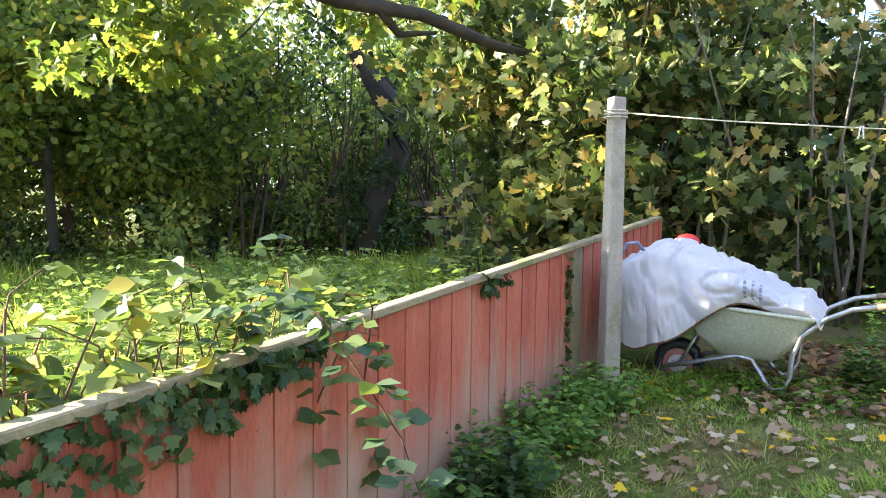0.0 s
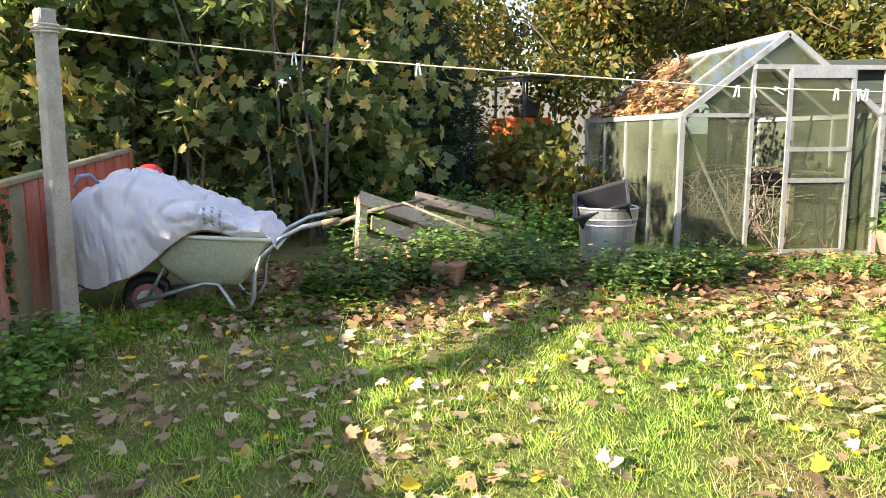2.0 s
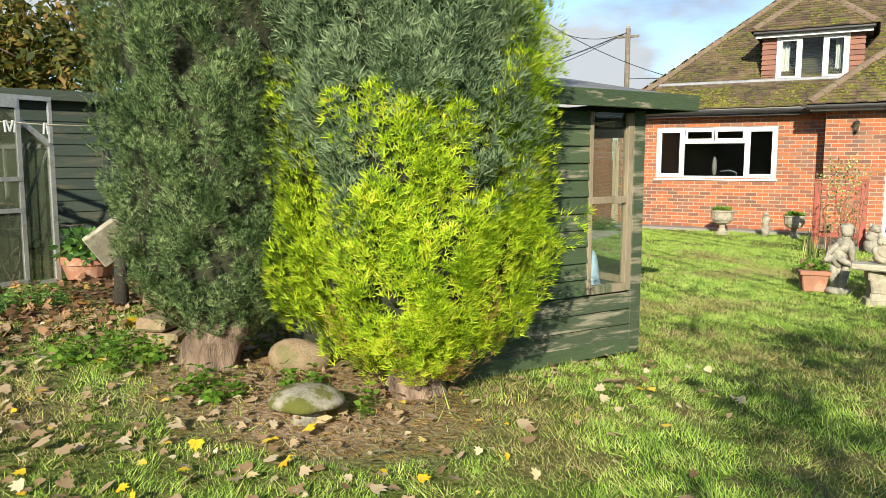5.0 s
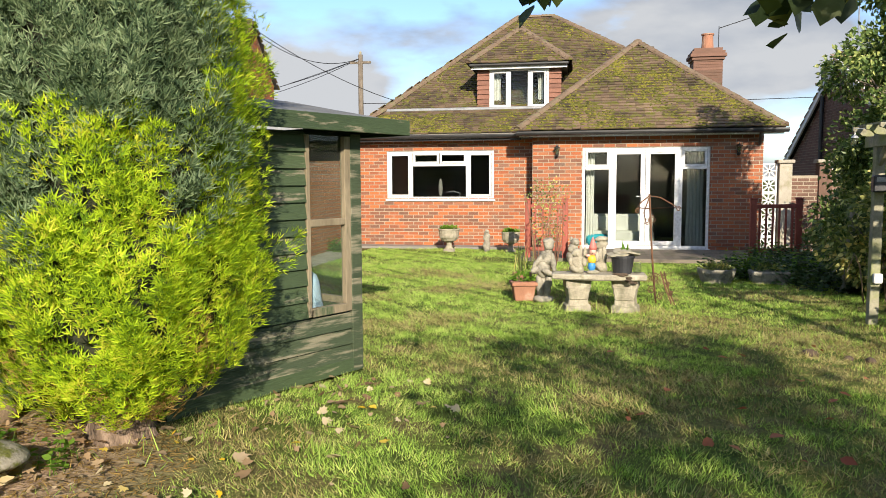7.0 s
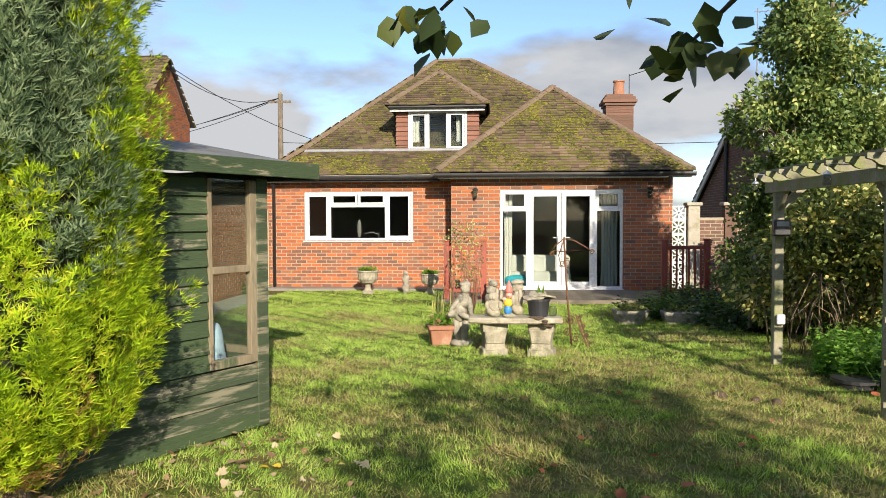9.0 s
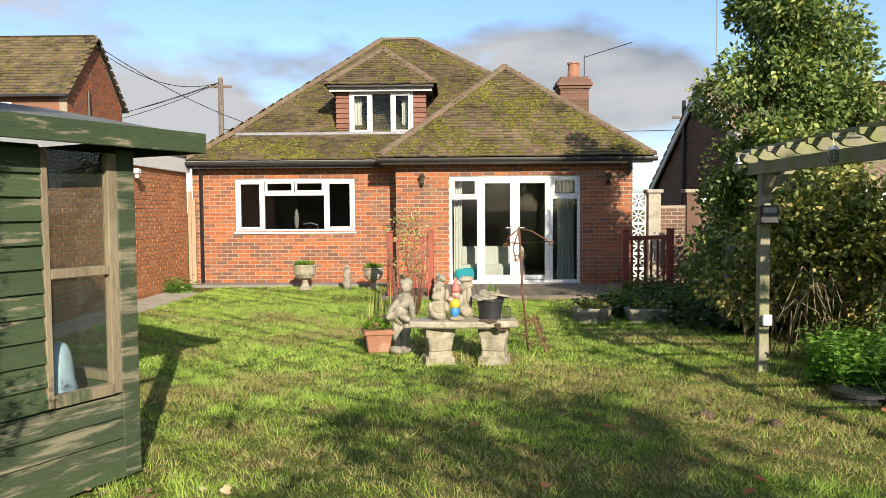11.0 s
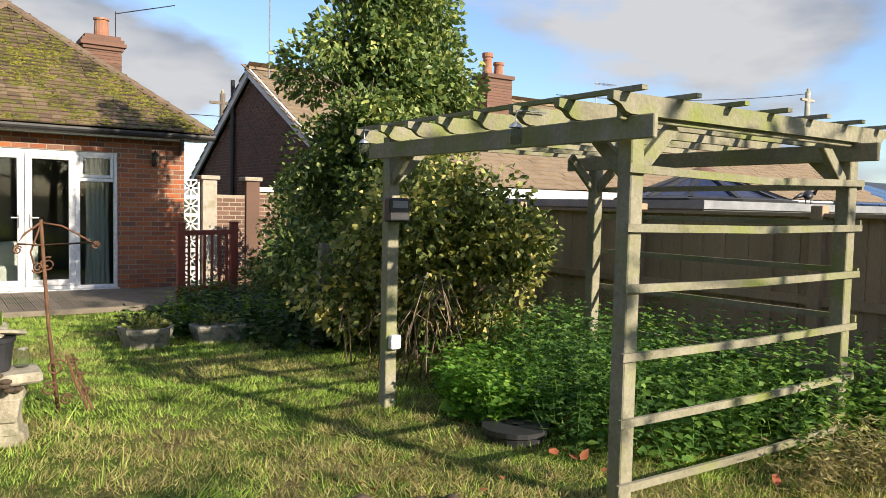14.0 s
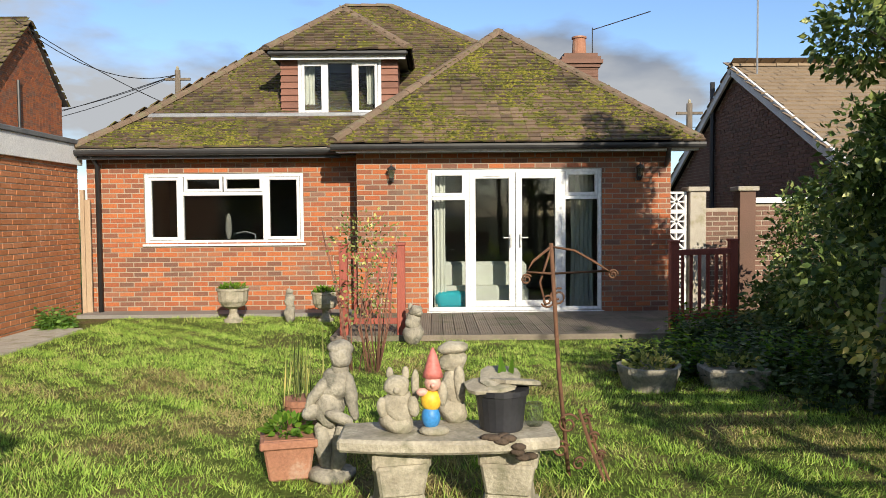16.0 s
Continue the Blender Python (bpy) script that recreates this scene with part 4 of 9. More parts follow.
    for i, (g, z) in enumerate(((0.05, 4.75), (0.1, 4.83), (0.06, 4.91), (0.0, 4.99))):
        part("corbel", Shape().box((3.2 - g, 22.6 - g, z), (3.95 + g, 23.3 + g, z + 0.08)), BRICK_DARK, ch)
    for z in np.arange(3.5, 4.75, 0.075):
        part("course", Shape().box((3.19, 22.59, z), (3.96, 23.31, z + 0.06)), BRICK_DARK, ch)
    part("chimney_pot", Shape().lathe([(0.17, 5.07), (0.16, 5.2), (0.145, 5.45), (0.17, 5.46), (0.17, 5.5)], 16, (3.6, 22.95, 0)), TERRA, ch, "orange clay chimney pot", smooth=False)
    part("aerial", Shape().tube([(3.85, 22.7, 4.9), (3.85, 22.7, 5.65)], 0.012, 6).tube([(3.85, 22.7, 5.6), (5.1, 22.5, 5.95)], 0.012, 6), GUTTER, ch)


build_roofs()


def build_openings():
    kw = window_unit("window_1", (-4.12, KITCHEN_Y + 0.02, 1.07), 2.41, 1.07, (0.55, 1.82), ((0.55, 1.82, 0.76),), "white plastic kitchen window with four panes")
    sash(kw, 0.06, 0.53, 0.06, 1.01)
    sash(kw, 1.85, 2.35, 0.06, 1.01)
    sash(kw, 0.6, 1.18, 0.79, 1.02)
    sash(kw, 1.2, 1.79, 0.79, 1.02)
    fd = window_unit("door_1", (0.19, WALL_Y + 0.02, 0.07), 2.53, 2.07, (0.57, 1.97), ((0.06, 0.57, 1.65), (1.97, 2.47, 1.65)), "white plastic french doors with side lights, closed")
    fd["category"] = "door"
    sash(fd, 0.06, 0.54, 1.68, 2.02)
    sash(fd, 2.0, 2.47, 1.68, 2.02)
    for a, b, hx in ((0.6, 1.265, 1.2), (1.275, 1.94, 1.34)):
        leaf = sash(fd, a, b, 0.06, 2.02, bar=0.09)
        part("door_handle", Shape().box((hx - 0.012, -0.05, 0.93), (hx + 0.012, -0.012, 1.12)).box((hx - 0.11 if hx < 1.27 else hx, -0.065, 1.06), (hx if hx < 1.27 else hx + 0.11, -0.045, 1.08)), GALV, leaf, "silver lever handle", bevel=0.003)
        part("trickle_vent", Shape().box((a + 0.2, -0.03, 1.965), (b - 0.2, -0.012, 1.985)), UPVC, leaf)
    dw = window_unit("window_2", (-1.9, 17.97, 3.08), 1.34, 0.92, (0.45, 0.9), (), "white plastic dormer window with three lights")
    sash(dw, 0.06, 0.42, 0.06, 0.86)
    sash(dw, 0.93, 1.28, 0.06, 0.86)
    curtain("curtain", 2.3, 2.66, WALL_Y + 0.3, 0.06, 2.1, "pale floor-length curtain gathered behind the glass", 5)
    curtain("curtain", 0.27, 0.45, WALL_Y + 0.3, 0.06, 2.1, "pale narrow curtain gathered behind the glass", 3)
    curtain("curtain", -1.86, -1.66, 18.2, 3.1, 3.98, "pale curtain behind the dormer window", 3)
    curtain("curtain", -0.82, -0.62, 18.2, 3.1, 3.98, "pale curtain behind the dormer window", 3)


build_openings()


# ---- garage, path and deck ----
def build_garage():
    gx, y0, y1 = -5.05, 10.2, 17.05
    g = thing("garage", (0, 0, 0), "orange brick flat-roofed garage with white fascia", "garage")
    wall = part("wall", Shape().box((gx - 0.2, y0, -0.1), (gx, y1, 2.3)), MORTAR, g)
    brick_wall(wall, (gx, y0, 0), (0, 1, 0), (1, 0, 0), y1 - y0, -0.03, 2.28, [], BRICK_ORANGE, 0, 31)
    for a, b in (((gx - 3.0, y0, -0.1), (gx - 0.2, y0 + 0.2, 2.3)), ((gx - 3.0, y1 - 0.2, -0.1), (gx - 0.2, y1, 2.3)), ((gx - 3.2, y0, -0.1), (gx - 3.0, y1, 2.3))):
        part("wall", Shape().box(a, b), BRICK_ORANGE, g)
    part("roof", Shape().box((gx - 3.3, y0 - 0.1, 2.3), (gx + 0.02, y1 + 0.05, 2.6)), FELT, g)
    part("fascia", Shape().box((gx + 0.02, y0 - 0.1, 2.26), (gx + 0.06, y1 + 0.05, 2.56)), WHITEPAINT, g, "white painted fascia", bevel=0.005)
    part("roof_edge", Shape().box((gx - 0.1, y0 - 0.12, 2.56), (gx + 0.09, y1 + 0.07, 2.63)), FELT, g, bevel=0.01)
    single("garden_gate", Shape().box((-5.04, 17.08, 0.0), (-4.98, 17.14, 1.9)).box((-5.0, 17.1, 0), (-4.9, 17.13, 1.75)), FENCE, "brown timber gate in the gap beside the house", "gate")
    single("path", Shape().box((-5.0, 10.2, -0.05), (-4.35, 15.6, 0.03)), CONCRETE, "pale concrete path along the garage wall", "path", kind="structure", bevel=0.01)


build_garage()


def build_deck():
    d = thing("deck", (0, 0, 0), "weathered grey grooved timber deck", "deck")
    x0, x1, y0, y1, z = -0.95, 3.75, 14.5, 16.6, 0.06
    n = 32
    w = (x1 - x0) / n
    for i in range(n):
        a = x0 + i * w + 0.003
        g = (w - 0.006) / 5
        prof = [(a, z - 0.028), (a + w - 0.006, z - 0.028)]
        for j in reversed(range(5)):
            prof += [(a + g * (j + 1), z - 0.005), (a + g * (j + 0.82), z), (a + g * (j + 0.25), z), (a + g * (j + 0.05), z - 0.005)]
        s = Shape().prism(prof, "y", y0, y1)
        part("board", s, DECK, d, fix=False)
    part("frame", Shape().box((x0 + 0.03, y0 + 0.03, -0.1), (x1 - 0.03, y1, z - 0.03)), SOIL, d)
    for k in range(2):
        part("skirt_board", Shape().box((x0, y0 - 0.03, -0.1 + 0.085 * k), (x1 - 0.6, y0, -0.02 + 0.085 * k)), DECK, d, bevel=0.005)
    part("step", Shape().box((1.35, y0 - 0.3, -0.1), (3.1, y0 - 0.03, -0.01)), DECK, d, bevel=0.008)

    def balustrade(name, a, b, label):
        f = thing(name, (0, 0, 0), label, "railing", group="deck railings")
        a, b = Vector(a), Vector(b)
        for p in (a, b):
            part("post", Shape().box((p.x - 0.05, p.y - 0.05, 0.02), (p.x + 0.05, p.y + 0.05, 1.12)).box((p.x - 0.06, p.y - 0.06, 1.12), (p.x + 0.06, p.y + 0.06, 1.15)), REDWOOD, f, bevel=0.006)
        for z0 in (0.22, 1.0):
            part("rail", Shape().beam(a + Vector((0, 0, z0)), b + Vector((0, 0, z0)), 0.05, 0.07), REDWOOD, f, bevel=0.005)
        n = max(2, int((b - a).length / 0.13))
        for i in range(1, n):
            p = a.lerp(b, i / n)
            part("baluster", Shape().box((p.x - 0.016, p.y - 0.016, 0.25), (p.x + 0.016, p.y + 0.016, 0.97)), REDWOOD, f)
    balustrade("deck_railing", (3.12, 14.6, 0), (3.98, 15.0, 0), "red-brown stained timber railing beside the deck")
    balustrade("deck_railing", (-0.8, 14.62, 0), (-0.12, 14.62, 0), "red-brown stained timber railing behind the bare shrub")


build_deck()


# ---- green shed ----
def build_shed():
    L, W, H = 1.62, 2.4, 1.79        # wall with the window along local x, depth along local y
    shed = thing("summer_house", (-1.57, 6.2, 0.02), "peeling green painted timber shed with corner windows", "shed", turn=math.degrees(math.atan2(-0.877, -0.48)) )
    # local: x from the corner along the wall, y out of the wall is +y towards the lawn
    board = 0.118
    def boards(x0, x1, z0, z1, y, wall):
        z = z0
        while z < z1 - 0.02:
            h = min(board, z1 - z)
            s = Shape()
            s.add([(x0, y, z), (x1, y, z), (x1, y + 0.006, z + h), (x0, y + 0.006, z + h), (x0, y + 0.03, z), (x1, y + 0.03, z), (x1, y + 0.008, z + h), (x0, y + 0.008, z + h)],
                  [(4, 5, 6, 7), (0, 1, 5, 4), (1, 2, 6, 5), (3, 0, 4, 7), (0, 3, 2, 1), (2, 3, 7, 6)])
            part("board", s, SHEDWORN if z < 0.44 else SHEDGREEN, wall)
            z += board
    lower = part("wall", Shape().box((0.0, -0.05, 0.0), (L, -0.004, 0.47)), SHEDDARK, shed)
    boards(0.0, L, 0.1, 0.47, 0.0, lower)
    part("plinth", Shape().box((0.0, 0.0, 0.0), (L, 0.03, 0.1)), SHEDGREEN, lower)
    upper = part("wall", Shape().box((0.5, -0.05, 0.47), (L, -0.004, H)), SHEDDARK, shed)
    boards(0.49, L, 0.47, H, 0.0, upper)
    win = part("window", Shape().box((0.06, -0.02, 0.47), (0.12, 0.03, 1.77)).box((0.455, -0.02, 0.47), (0.49, 0.03, 1.77)).box((0.12, -0.02, 0.47), (0.455, 0.04, 0.53)).box((0.12, -0.02, 1.12), (0.455, 0.03, 1.17)), BAREWOOD, shed, "bare weathered window frame", bevel=0.004)
    p = part("pane", Shape().box((0.12, -0.008, 0.53), (0.455, -0.004, 1.77)), SHEDGLASS, win)
    p.visible_shadow = False
    part("corner_post", Shape().box((-0.05, -0.08, 0.0), (0.06, 0.032, H)), SHEDWORN, shed, "peeling green corner post", bevel=0.006)
    # the side that faces the house, with a window, and the closed walls
    side = part("wall", Shape().box((-0.03, -W, 0.0), (0.0, -0.08, 0.5)).box((-0.03, -W, 0.5), (0.0, -W + 0.9, H)).box((-0.03, -W + 0.9, 1.6), (0.0, -0.08, H)), SHEDGREEN, shed)
    w2 = part("window", Shape().box((-0.04, -1.5, 0.5), (0.01, -1.45, 1.6)).box((-0.04, -0.13, 0.5), (0.01, -0.08, 1.6)).box((-0.04, -1.45, 0.5), (0.01, -0.13, 0.55)).box((-0.04, -0.8, 0.55), (0.01, -0.75, 1.6)), BAREWOOD, shed)
    p = part("pane", Shape().box((-0.02, -1.45, 0.55), (-0.016, -0.13, 1.6)), SHEDGLASS, w2)
    p.visible_shadow = False
    end = part("wall", Shape().box((L - 0.03, -W, 0.0), (L, -0.05, H)), SHEDDARK, shed)
    part("wall", Shape().box((0.0, -W - 0.03, 0.0), (L, -W, H)), SHEDDARK, shed)
    part("floor", Shape().box((0.0, -W, 0.0), (L, -0.05, 0.06)), BAREWOOD, shed)
    rf = Shape()
    o = 0.22
    y1, y0 = 0.2, -W - 0.2
    mid = (y0 + y1) / 2
    for a, b in ((-0.38, L + o),):
        rf.add([(a, y1, H + 0.1), (b, y1, H + 0.1), (b, mid, H + 0.36), (a, mid, H + 0.36), (b, y0, H + 0.1), (a, y0, H + 0.1),
                (a, y1, H + 0.05), (b, y1, H + 0.05), (b, mid, H + 0.31), (a, mid, H + 0.31), (b, y0, H + 0.05), (a, y0, H + 0.05)],
               [(0, 1, 2, 3), (3, 2, 4, 5), (6, 9, 8, 7), (9, 11, 10, 8), (0, 6, 7, 1), (5, 4, 10, 11), (0, 3, 9, 6), (3, 5, 11, 9), (1, 7, 8, 2), (2, 8, 10, 4)])
    part("roof", rf, FELT, shed, "grey mineral felt roof")
    part("fascia", Shape().box((-0.4, y1, H), (L + o, y1 + 0.02, H + 0.115)), SHEDGREEN, shed, "mossy green fascia board", bevel=0.004)
    part("fascia", Shape().box((-0.4, y0, H), (-0.38, y1, H + 0.11)), SHEDGREEN, shed, bevel=0.004)


build_shed()


# ---- pergola ----
def build_pergola():
    pg = thing("pergola", (0, 0, 0), "weathered grey-green timber pergola with rails", "pergola")
    P = {"a": (3.1, 6.72), "b": (3.05, 8.9), "c": (5.08, 6.72), "d": (5.05, 8.85)}
    for k, (x, y) in P.items():
        part("post", Shape().box((x - 0.045, y - 0.045, -0.08), (x + 0.045, y + 0.045, 1.93)), PERGOLA, pg, bevel=0.006)
    for x in (3.07, 5.07):
        part("beam", Shape().box((x - 0.075, 6.5, 1.78), (x - 0.045, 9.15, 1.89)), PERGOLA, pg, bevel=0.005)
    # rafters with curved ends lying across the beams
    n = 8
    for i in range(n):
        y = 6.64 + (9.1 - 6.64) * i / (n - 1)
        x0, x1 = 2.86, 5.36
        cut = [(x0, 1.99), (x0, 1.95), (x0 + 0.05, 1.935), (x0 + 0.085, 1.905), (x0 + 0.12, 1.895)]
        oth = [(x1 - 0.12, 1.895), (x1 - 0.085, 1.905), (x1 - 0.05, 1.935), (x1, 1.95), (x1, 1.99)]
        part("rafter", Shape().prism(cut + oth, "y", y - 0.019, y + 0.019), PERGOLA, pg)
    for i in range(7):
        x = 2.95 + 0.38 * i
        part("slat", Shape().box((x - 0.02, 6.52, 1.99), (x + 0.02, 9.2, 2.012)), PERGOLA, pg)
    part("beam", Shape().box((2.95, 6.655, 1.87), (5.35, 6.685, 1.985)), PERGOLA, pg, bevel=0.004)
    for (x, y), ways in ((P["a"], ((0, 1), (1, 0))), (P["b"], ((0, -1), (1, 0))), (P["c"], ((-1, 0), (0, 1))), (P["d"], ((0, -1), (-1, 0)))):
        for dx, dy in ways:
            part("brace", Shape().beam((x, y, 1.6), (x + dx * 0.3, y + dy * 0.3, 1.88), 0.04, 0.07), PERGOLA, pg, bevel=0.004)
    for z in (0.1, 0.42, 0.74, 1.07, 1.36, 1.64):
        part("rail", Shape().beam((3.02, 6.66, z + 0.01), (4.1, 6.66, z - 0.012 if z > 1.5 else z), 0.022, 0.04).beam((4.1, 6.66, z - 0.012 if z > 1.5 else z), (5.16, 6.66, z + 0.012), 0.022, 0.04), PERGOLA, pg)
    for z in (0.45, 0.8, 1.1, 1.4, 1.63):
        part("rail", Shape().beam((5.14, 6.65, z), (5.12, 8.92, z - 0.01), 0.02, 0.04), PERGOLA, pg)
    # solar panel box and switch box on the far post
    x, y = P["b"]
    bx = thing("solar_light_box", (0, 0, 0), "dark plastic solar light box fixed to the pergola post", "light")
    part("case", Shape().box((x - 0.085, y - 0.13, 1.33), (x + 0.085, y - 0.046, 1.5)), BLACKPLASTIC, bx, bevel=0.012)
    part("lens", Shape().box((x - 0.06, y - 0.136, 1.43), (x + 0.06, y - 0.13, 1.48)), LEAD, bx)
    single("socket_box", Shape().box((x - 0.03, y - 0.1, 0.42), (x + 0.05, y - 0.046, 0.52)), WHITEPAINT, "small pale weatherproof socket box on the pergola post", "socket", bevel=0.008)
    for yy in (8.9, 7.35):
        ln = thing("hanging_lantern", (2.8 if yy > 8 else 2.86, yy - 0.05, 1.9), "small glass jar lantern hanging from the pergola", "lantern", group="pergola lanterns")
        part("jar", Shape().lathe([(0.03, -0.12), (0.034, -0.11), (0.034, -0.05), (0.024, -0.03)], 12), GHGLASS, ln, smooth=True)
        part("cap", Shape().lathe([(0.036, -0.03), (0.03, -0.015), (0.008, 0.0)], 12), GALV, ln, "dull metal cap")
        part("hook", Shape().tube([(0, 0, 0), (0, 0, 0.06), (0.21, 0, 0.065)], 0.004, 5), GALV, ln)


build_pergola()


# ---- boundary fences ----
def build_fences():
    fx = 6.2
    f = thing("side_fence", (0, 0, 0), "brown vertical-board timber fence", "fence")
    y = 2.0
    k = 0
    while y < 16.0:
        post = part("post", Shape().box((fx - 0.08, y - 0.05, -0.05), (fx + 0.02, y + 0.05, 1.52)), PALLET if k == 4 else FENCE, f, bevel=0.006)
        y1 = min(y + 1.83, 16.2)
        part("cap_rail", Shape().box((fx - 0.06, y + 0.05, 1.43), (fx + 0.03, y1 - 0.05, 1.46)), FENCE, f)
        part("rail", Shape().box((fx - 0.035, y + 0.05, 0.72), (fx, y1 - 0.05, 0.79)), FENCE, f)
        part("rail", Shape().box((fx - 0.035, y + 0.05, 0.2), (fx, y1 - 0.05, 0.27)), FENCE, f)
        q = y + 0.05
        while q < y1 - 0.06:
            part("board", Shape().box((fx + 0.001 + 0.01 * (k % 2), q, 0.02), (fx + 0.014 + 0.01 * (k % 2), min(q + 0.125, y1 - 0.05), 1.43)), FENCE, f)
            q += 0.118
            k += 1
        y += 1.83
    # red fence at the field side
    r = thing("red_fence", (0, 0, 0), "faded red stained board fence with mossy capping", "fence")
    x, k = 2.4, 0
    fy = -1.75
    while x > -7.0:
        g = ground_z(x, fy)
        w = 0.1
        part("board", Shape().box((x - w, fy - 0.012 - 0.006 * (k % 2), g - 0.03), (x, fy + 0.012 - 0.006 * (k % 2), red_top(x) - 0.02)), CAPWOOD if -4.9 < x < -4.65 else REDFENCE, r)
        x -= w + 0.002
        k += 1
    xs = [2.4, 0.5, -1.4, -3.2, -4.72]
    for a, b in zip(xs, xs[1:] + [-7.0]):
        part("capping", Shape().beam((a, fy, red_top(a)), (b + 0.005, fy, red_top(b)), 0.07, 0.035), CAPWOOD, r, bevel=0.006)
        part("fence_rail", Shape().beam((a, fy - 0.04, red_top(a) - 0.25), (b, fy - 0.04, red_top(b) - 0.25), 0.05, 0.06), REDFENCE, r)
    single("concrete_post", Shape().tube([(-4.8, -1.5, 0.1), (-4.83, -1.5, 2.13)], [0.085, 0.066], 4), CONCRETE, "tall square concrete washing line post", "post", bevel=0.008)


def red_top(x):
    return 0.857 - 0.0625 * min(x, 0.0)


build_fences()


# ---- greenhouse ----
def build_greenhouse():
    X, Y0, Y1, Zb, Ze, Za, B = -6.7, 3.08, 4.96, 0.3, 1.58, 2.29, -9.6
    ym = (Y0 + Y1) / 2
    gh = thing("greenhouse", (0, 0, 0), "old aluminium greenhouse, mossy panes, leaves on roof, door ajar", "greenhouse")
    def bar(name, a, b, w=0.035, parent=None):
        return part(name, Shape().beam(a, b, w, w, (0, 0, 1) if abs(a[2] - b[2]) < 0.9 * (Vector(a) - Vector(b)).length else (1, 0, 0)), ALU, parent or gh)
    part("base", Shape().box((X - 0.06, Y0 - 0.05, 0.1), (X + 0.06, Y1 + 0.05, Zb)).box((B, Y0 - 0.05, 0.1), (X - 0.06, Y0 + 0.06, Zb)).box((B, Y1 - 0.06, 0.1), (X - 0.06, Y1 + 0.05, Zb)), CONCRETE, gh, "concrete block base", bevel=0.01)
    for x in (X, B):
        for y in (Y0, Y1):
            bar("corner_bar", (x, y, Zb), (x, y, Ze), 0.045)
        bar("gable_bar", (x, Y0, Ze), (x, ym, Za), 0.05)
        bar("gable_bar", (x, Y1, Ze), (x, ym, Za), 0.05)
        bar("sill_bar", (x, Y0, Zb + 0.02), (x, Y1, Zb + 0.02))
    bar("ridge_bar", (X, ym, Za), (B, ym, Za), 0.05)
    for y in (Y0, Y1):
        bar("eave_bar", (X, y, Ze), (B, y, Ze), 0.05)
    n = 4
    for i in range(1, n):
        x = X + (B - X) * i / n
        for y in (Y0, Y1):
            bar("glazing_bar", (x, y, Zb), (x, y, Ze), 0.03)
            bar("roof_bar", (x, y, Ze), (x, ym, Za), 0.03)
    bar("cross_bar", (X, Y0, Ze), (X, 3.72, Ze))
    bar("jamb", (X, 3.72, Zb), (X, 3.72, 2.03))
    bar("jamb", (X, 4.66, Zb), (X, 4.66, 1.75))
    bar("head_track", (X + 0.03, 3.72, 2.0), (X + 0.03, 4.96, 2.0), 0.04)
    bar("track_stay", (X + 0.03, 4.95, 1.6), (X + 0.03, 4.95, 2.0), 0.03)
    bar("diagonal", (X - 0.02, Y0 + 0.02, Ze - 0.05), (X - 0.02, 3.68, Zb + 0.1), 0.02)
    bar("diagonal", (X - 0.02, Y1 - 0.02, Ze - 0.05), (X - 0.02, 4.66, 0.95), 0.02)
    door = part("sliding_door", Shape().beam((X + 0.04, 4.05, 0.33), (X + 0.04, 4.05, 1.98), 0.04, 0.02, (1, 0, 0)).beam((X + 0.04, 4.64, 0.33), (X + 0.04, 4.64, 1.98), 0.04, 0.02, (1, 0, 0)), ALU, gh, "aluminium sliding door half open")
    for z, h in ((0.35, 0.05), (1.0, 0.04), (1.28, 0.04), (1.95, 0.09)):
        part("rail", Shape().box((X + 0.03, 4.05, z - h / 2), (X + 0.055, 4.64, z + h / 2)), ALU, door)
    panes = [[(X, Y0, Zb), (X, 3.72, Zb), (X, 3.72, Ze), (X, Y0, Ze)], [(X, Y0, Ze), (X, 3.72, Ze), (X, 3.72, 2.05)], [(X, 3.72, 2.03), (X, 4.32, 2.03), (X, ym, Za)],
             [(X + 0.04, 4.06, 1.3), (X + 0.04, 4.63, 1.3), (X + 0.04, 4.63, 1.92), (X + 0.04, 4.06, 1.92)], [(X + 0.04, 4.06, 0.37), (X + 0.04, 4.63, 0.37), (X + 0.04, 4.63, 0.98), (X + 0.04, 4.06, 0.98)],
             [(X + 0.04, 4.06, 1.02), (X + 0.04, 4.63, 1.02), (X + 0.04, 4.63, 1.26), (X + 0.04, 4.06, 1.26)],
             [(X, 4.66, Zb), (X, Y1, Zb), (X, Y1, Ze), (X, 4.66, 1.8)], [(B, Y0, Zb), (B, Y1, Zb), (B, Y1, Ze), (B, ym, Za), (B, Y0, Ze)]]
    for i in range(n):
        x0, x1 = X + (B - X) * i / n, X + (B - X) * (i + 1) / n
        for y in (Y0, Y1):
            panes.append([(x0, y, Zb), (x1, y, Zb), (x1, y, Ze), (x0, y, Ze)])
            panes.append([(x0, y, Ze), (x1, y, Ze), (x1, ym, Za), (x0, ym, Za)])
    for p in panes:
        a, b, c = (Vector(q) for q in p[:3])
        nn = (b - a).cross(c - a).normalized() * 0.004
        k = len(p)
        s = Shape().add([Vector(q) + nn for q in p] + [Vector(q) - nn for q in p], [tuple(range(k)), tuple(reversed(range(k, 2 * k)))] + [(i, i + k, (i + 1) % k + k, (i + 1) % k) for i in range(k)])
        ob = part("pane", s, GHGLASS, gh)
        ob.visible_shadow = False
    # tangle of dead stems inside
    st = Shape()
    r = random.Random(5)
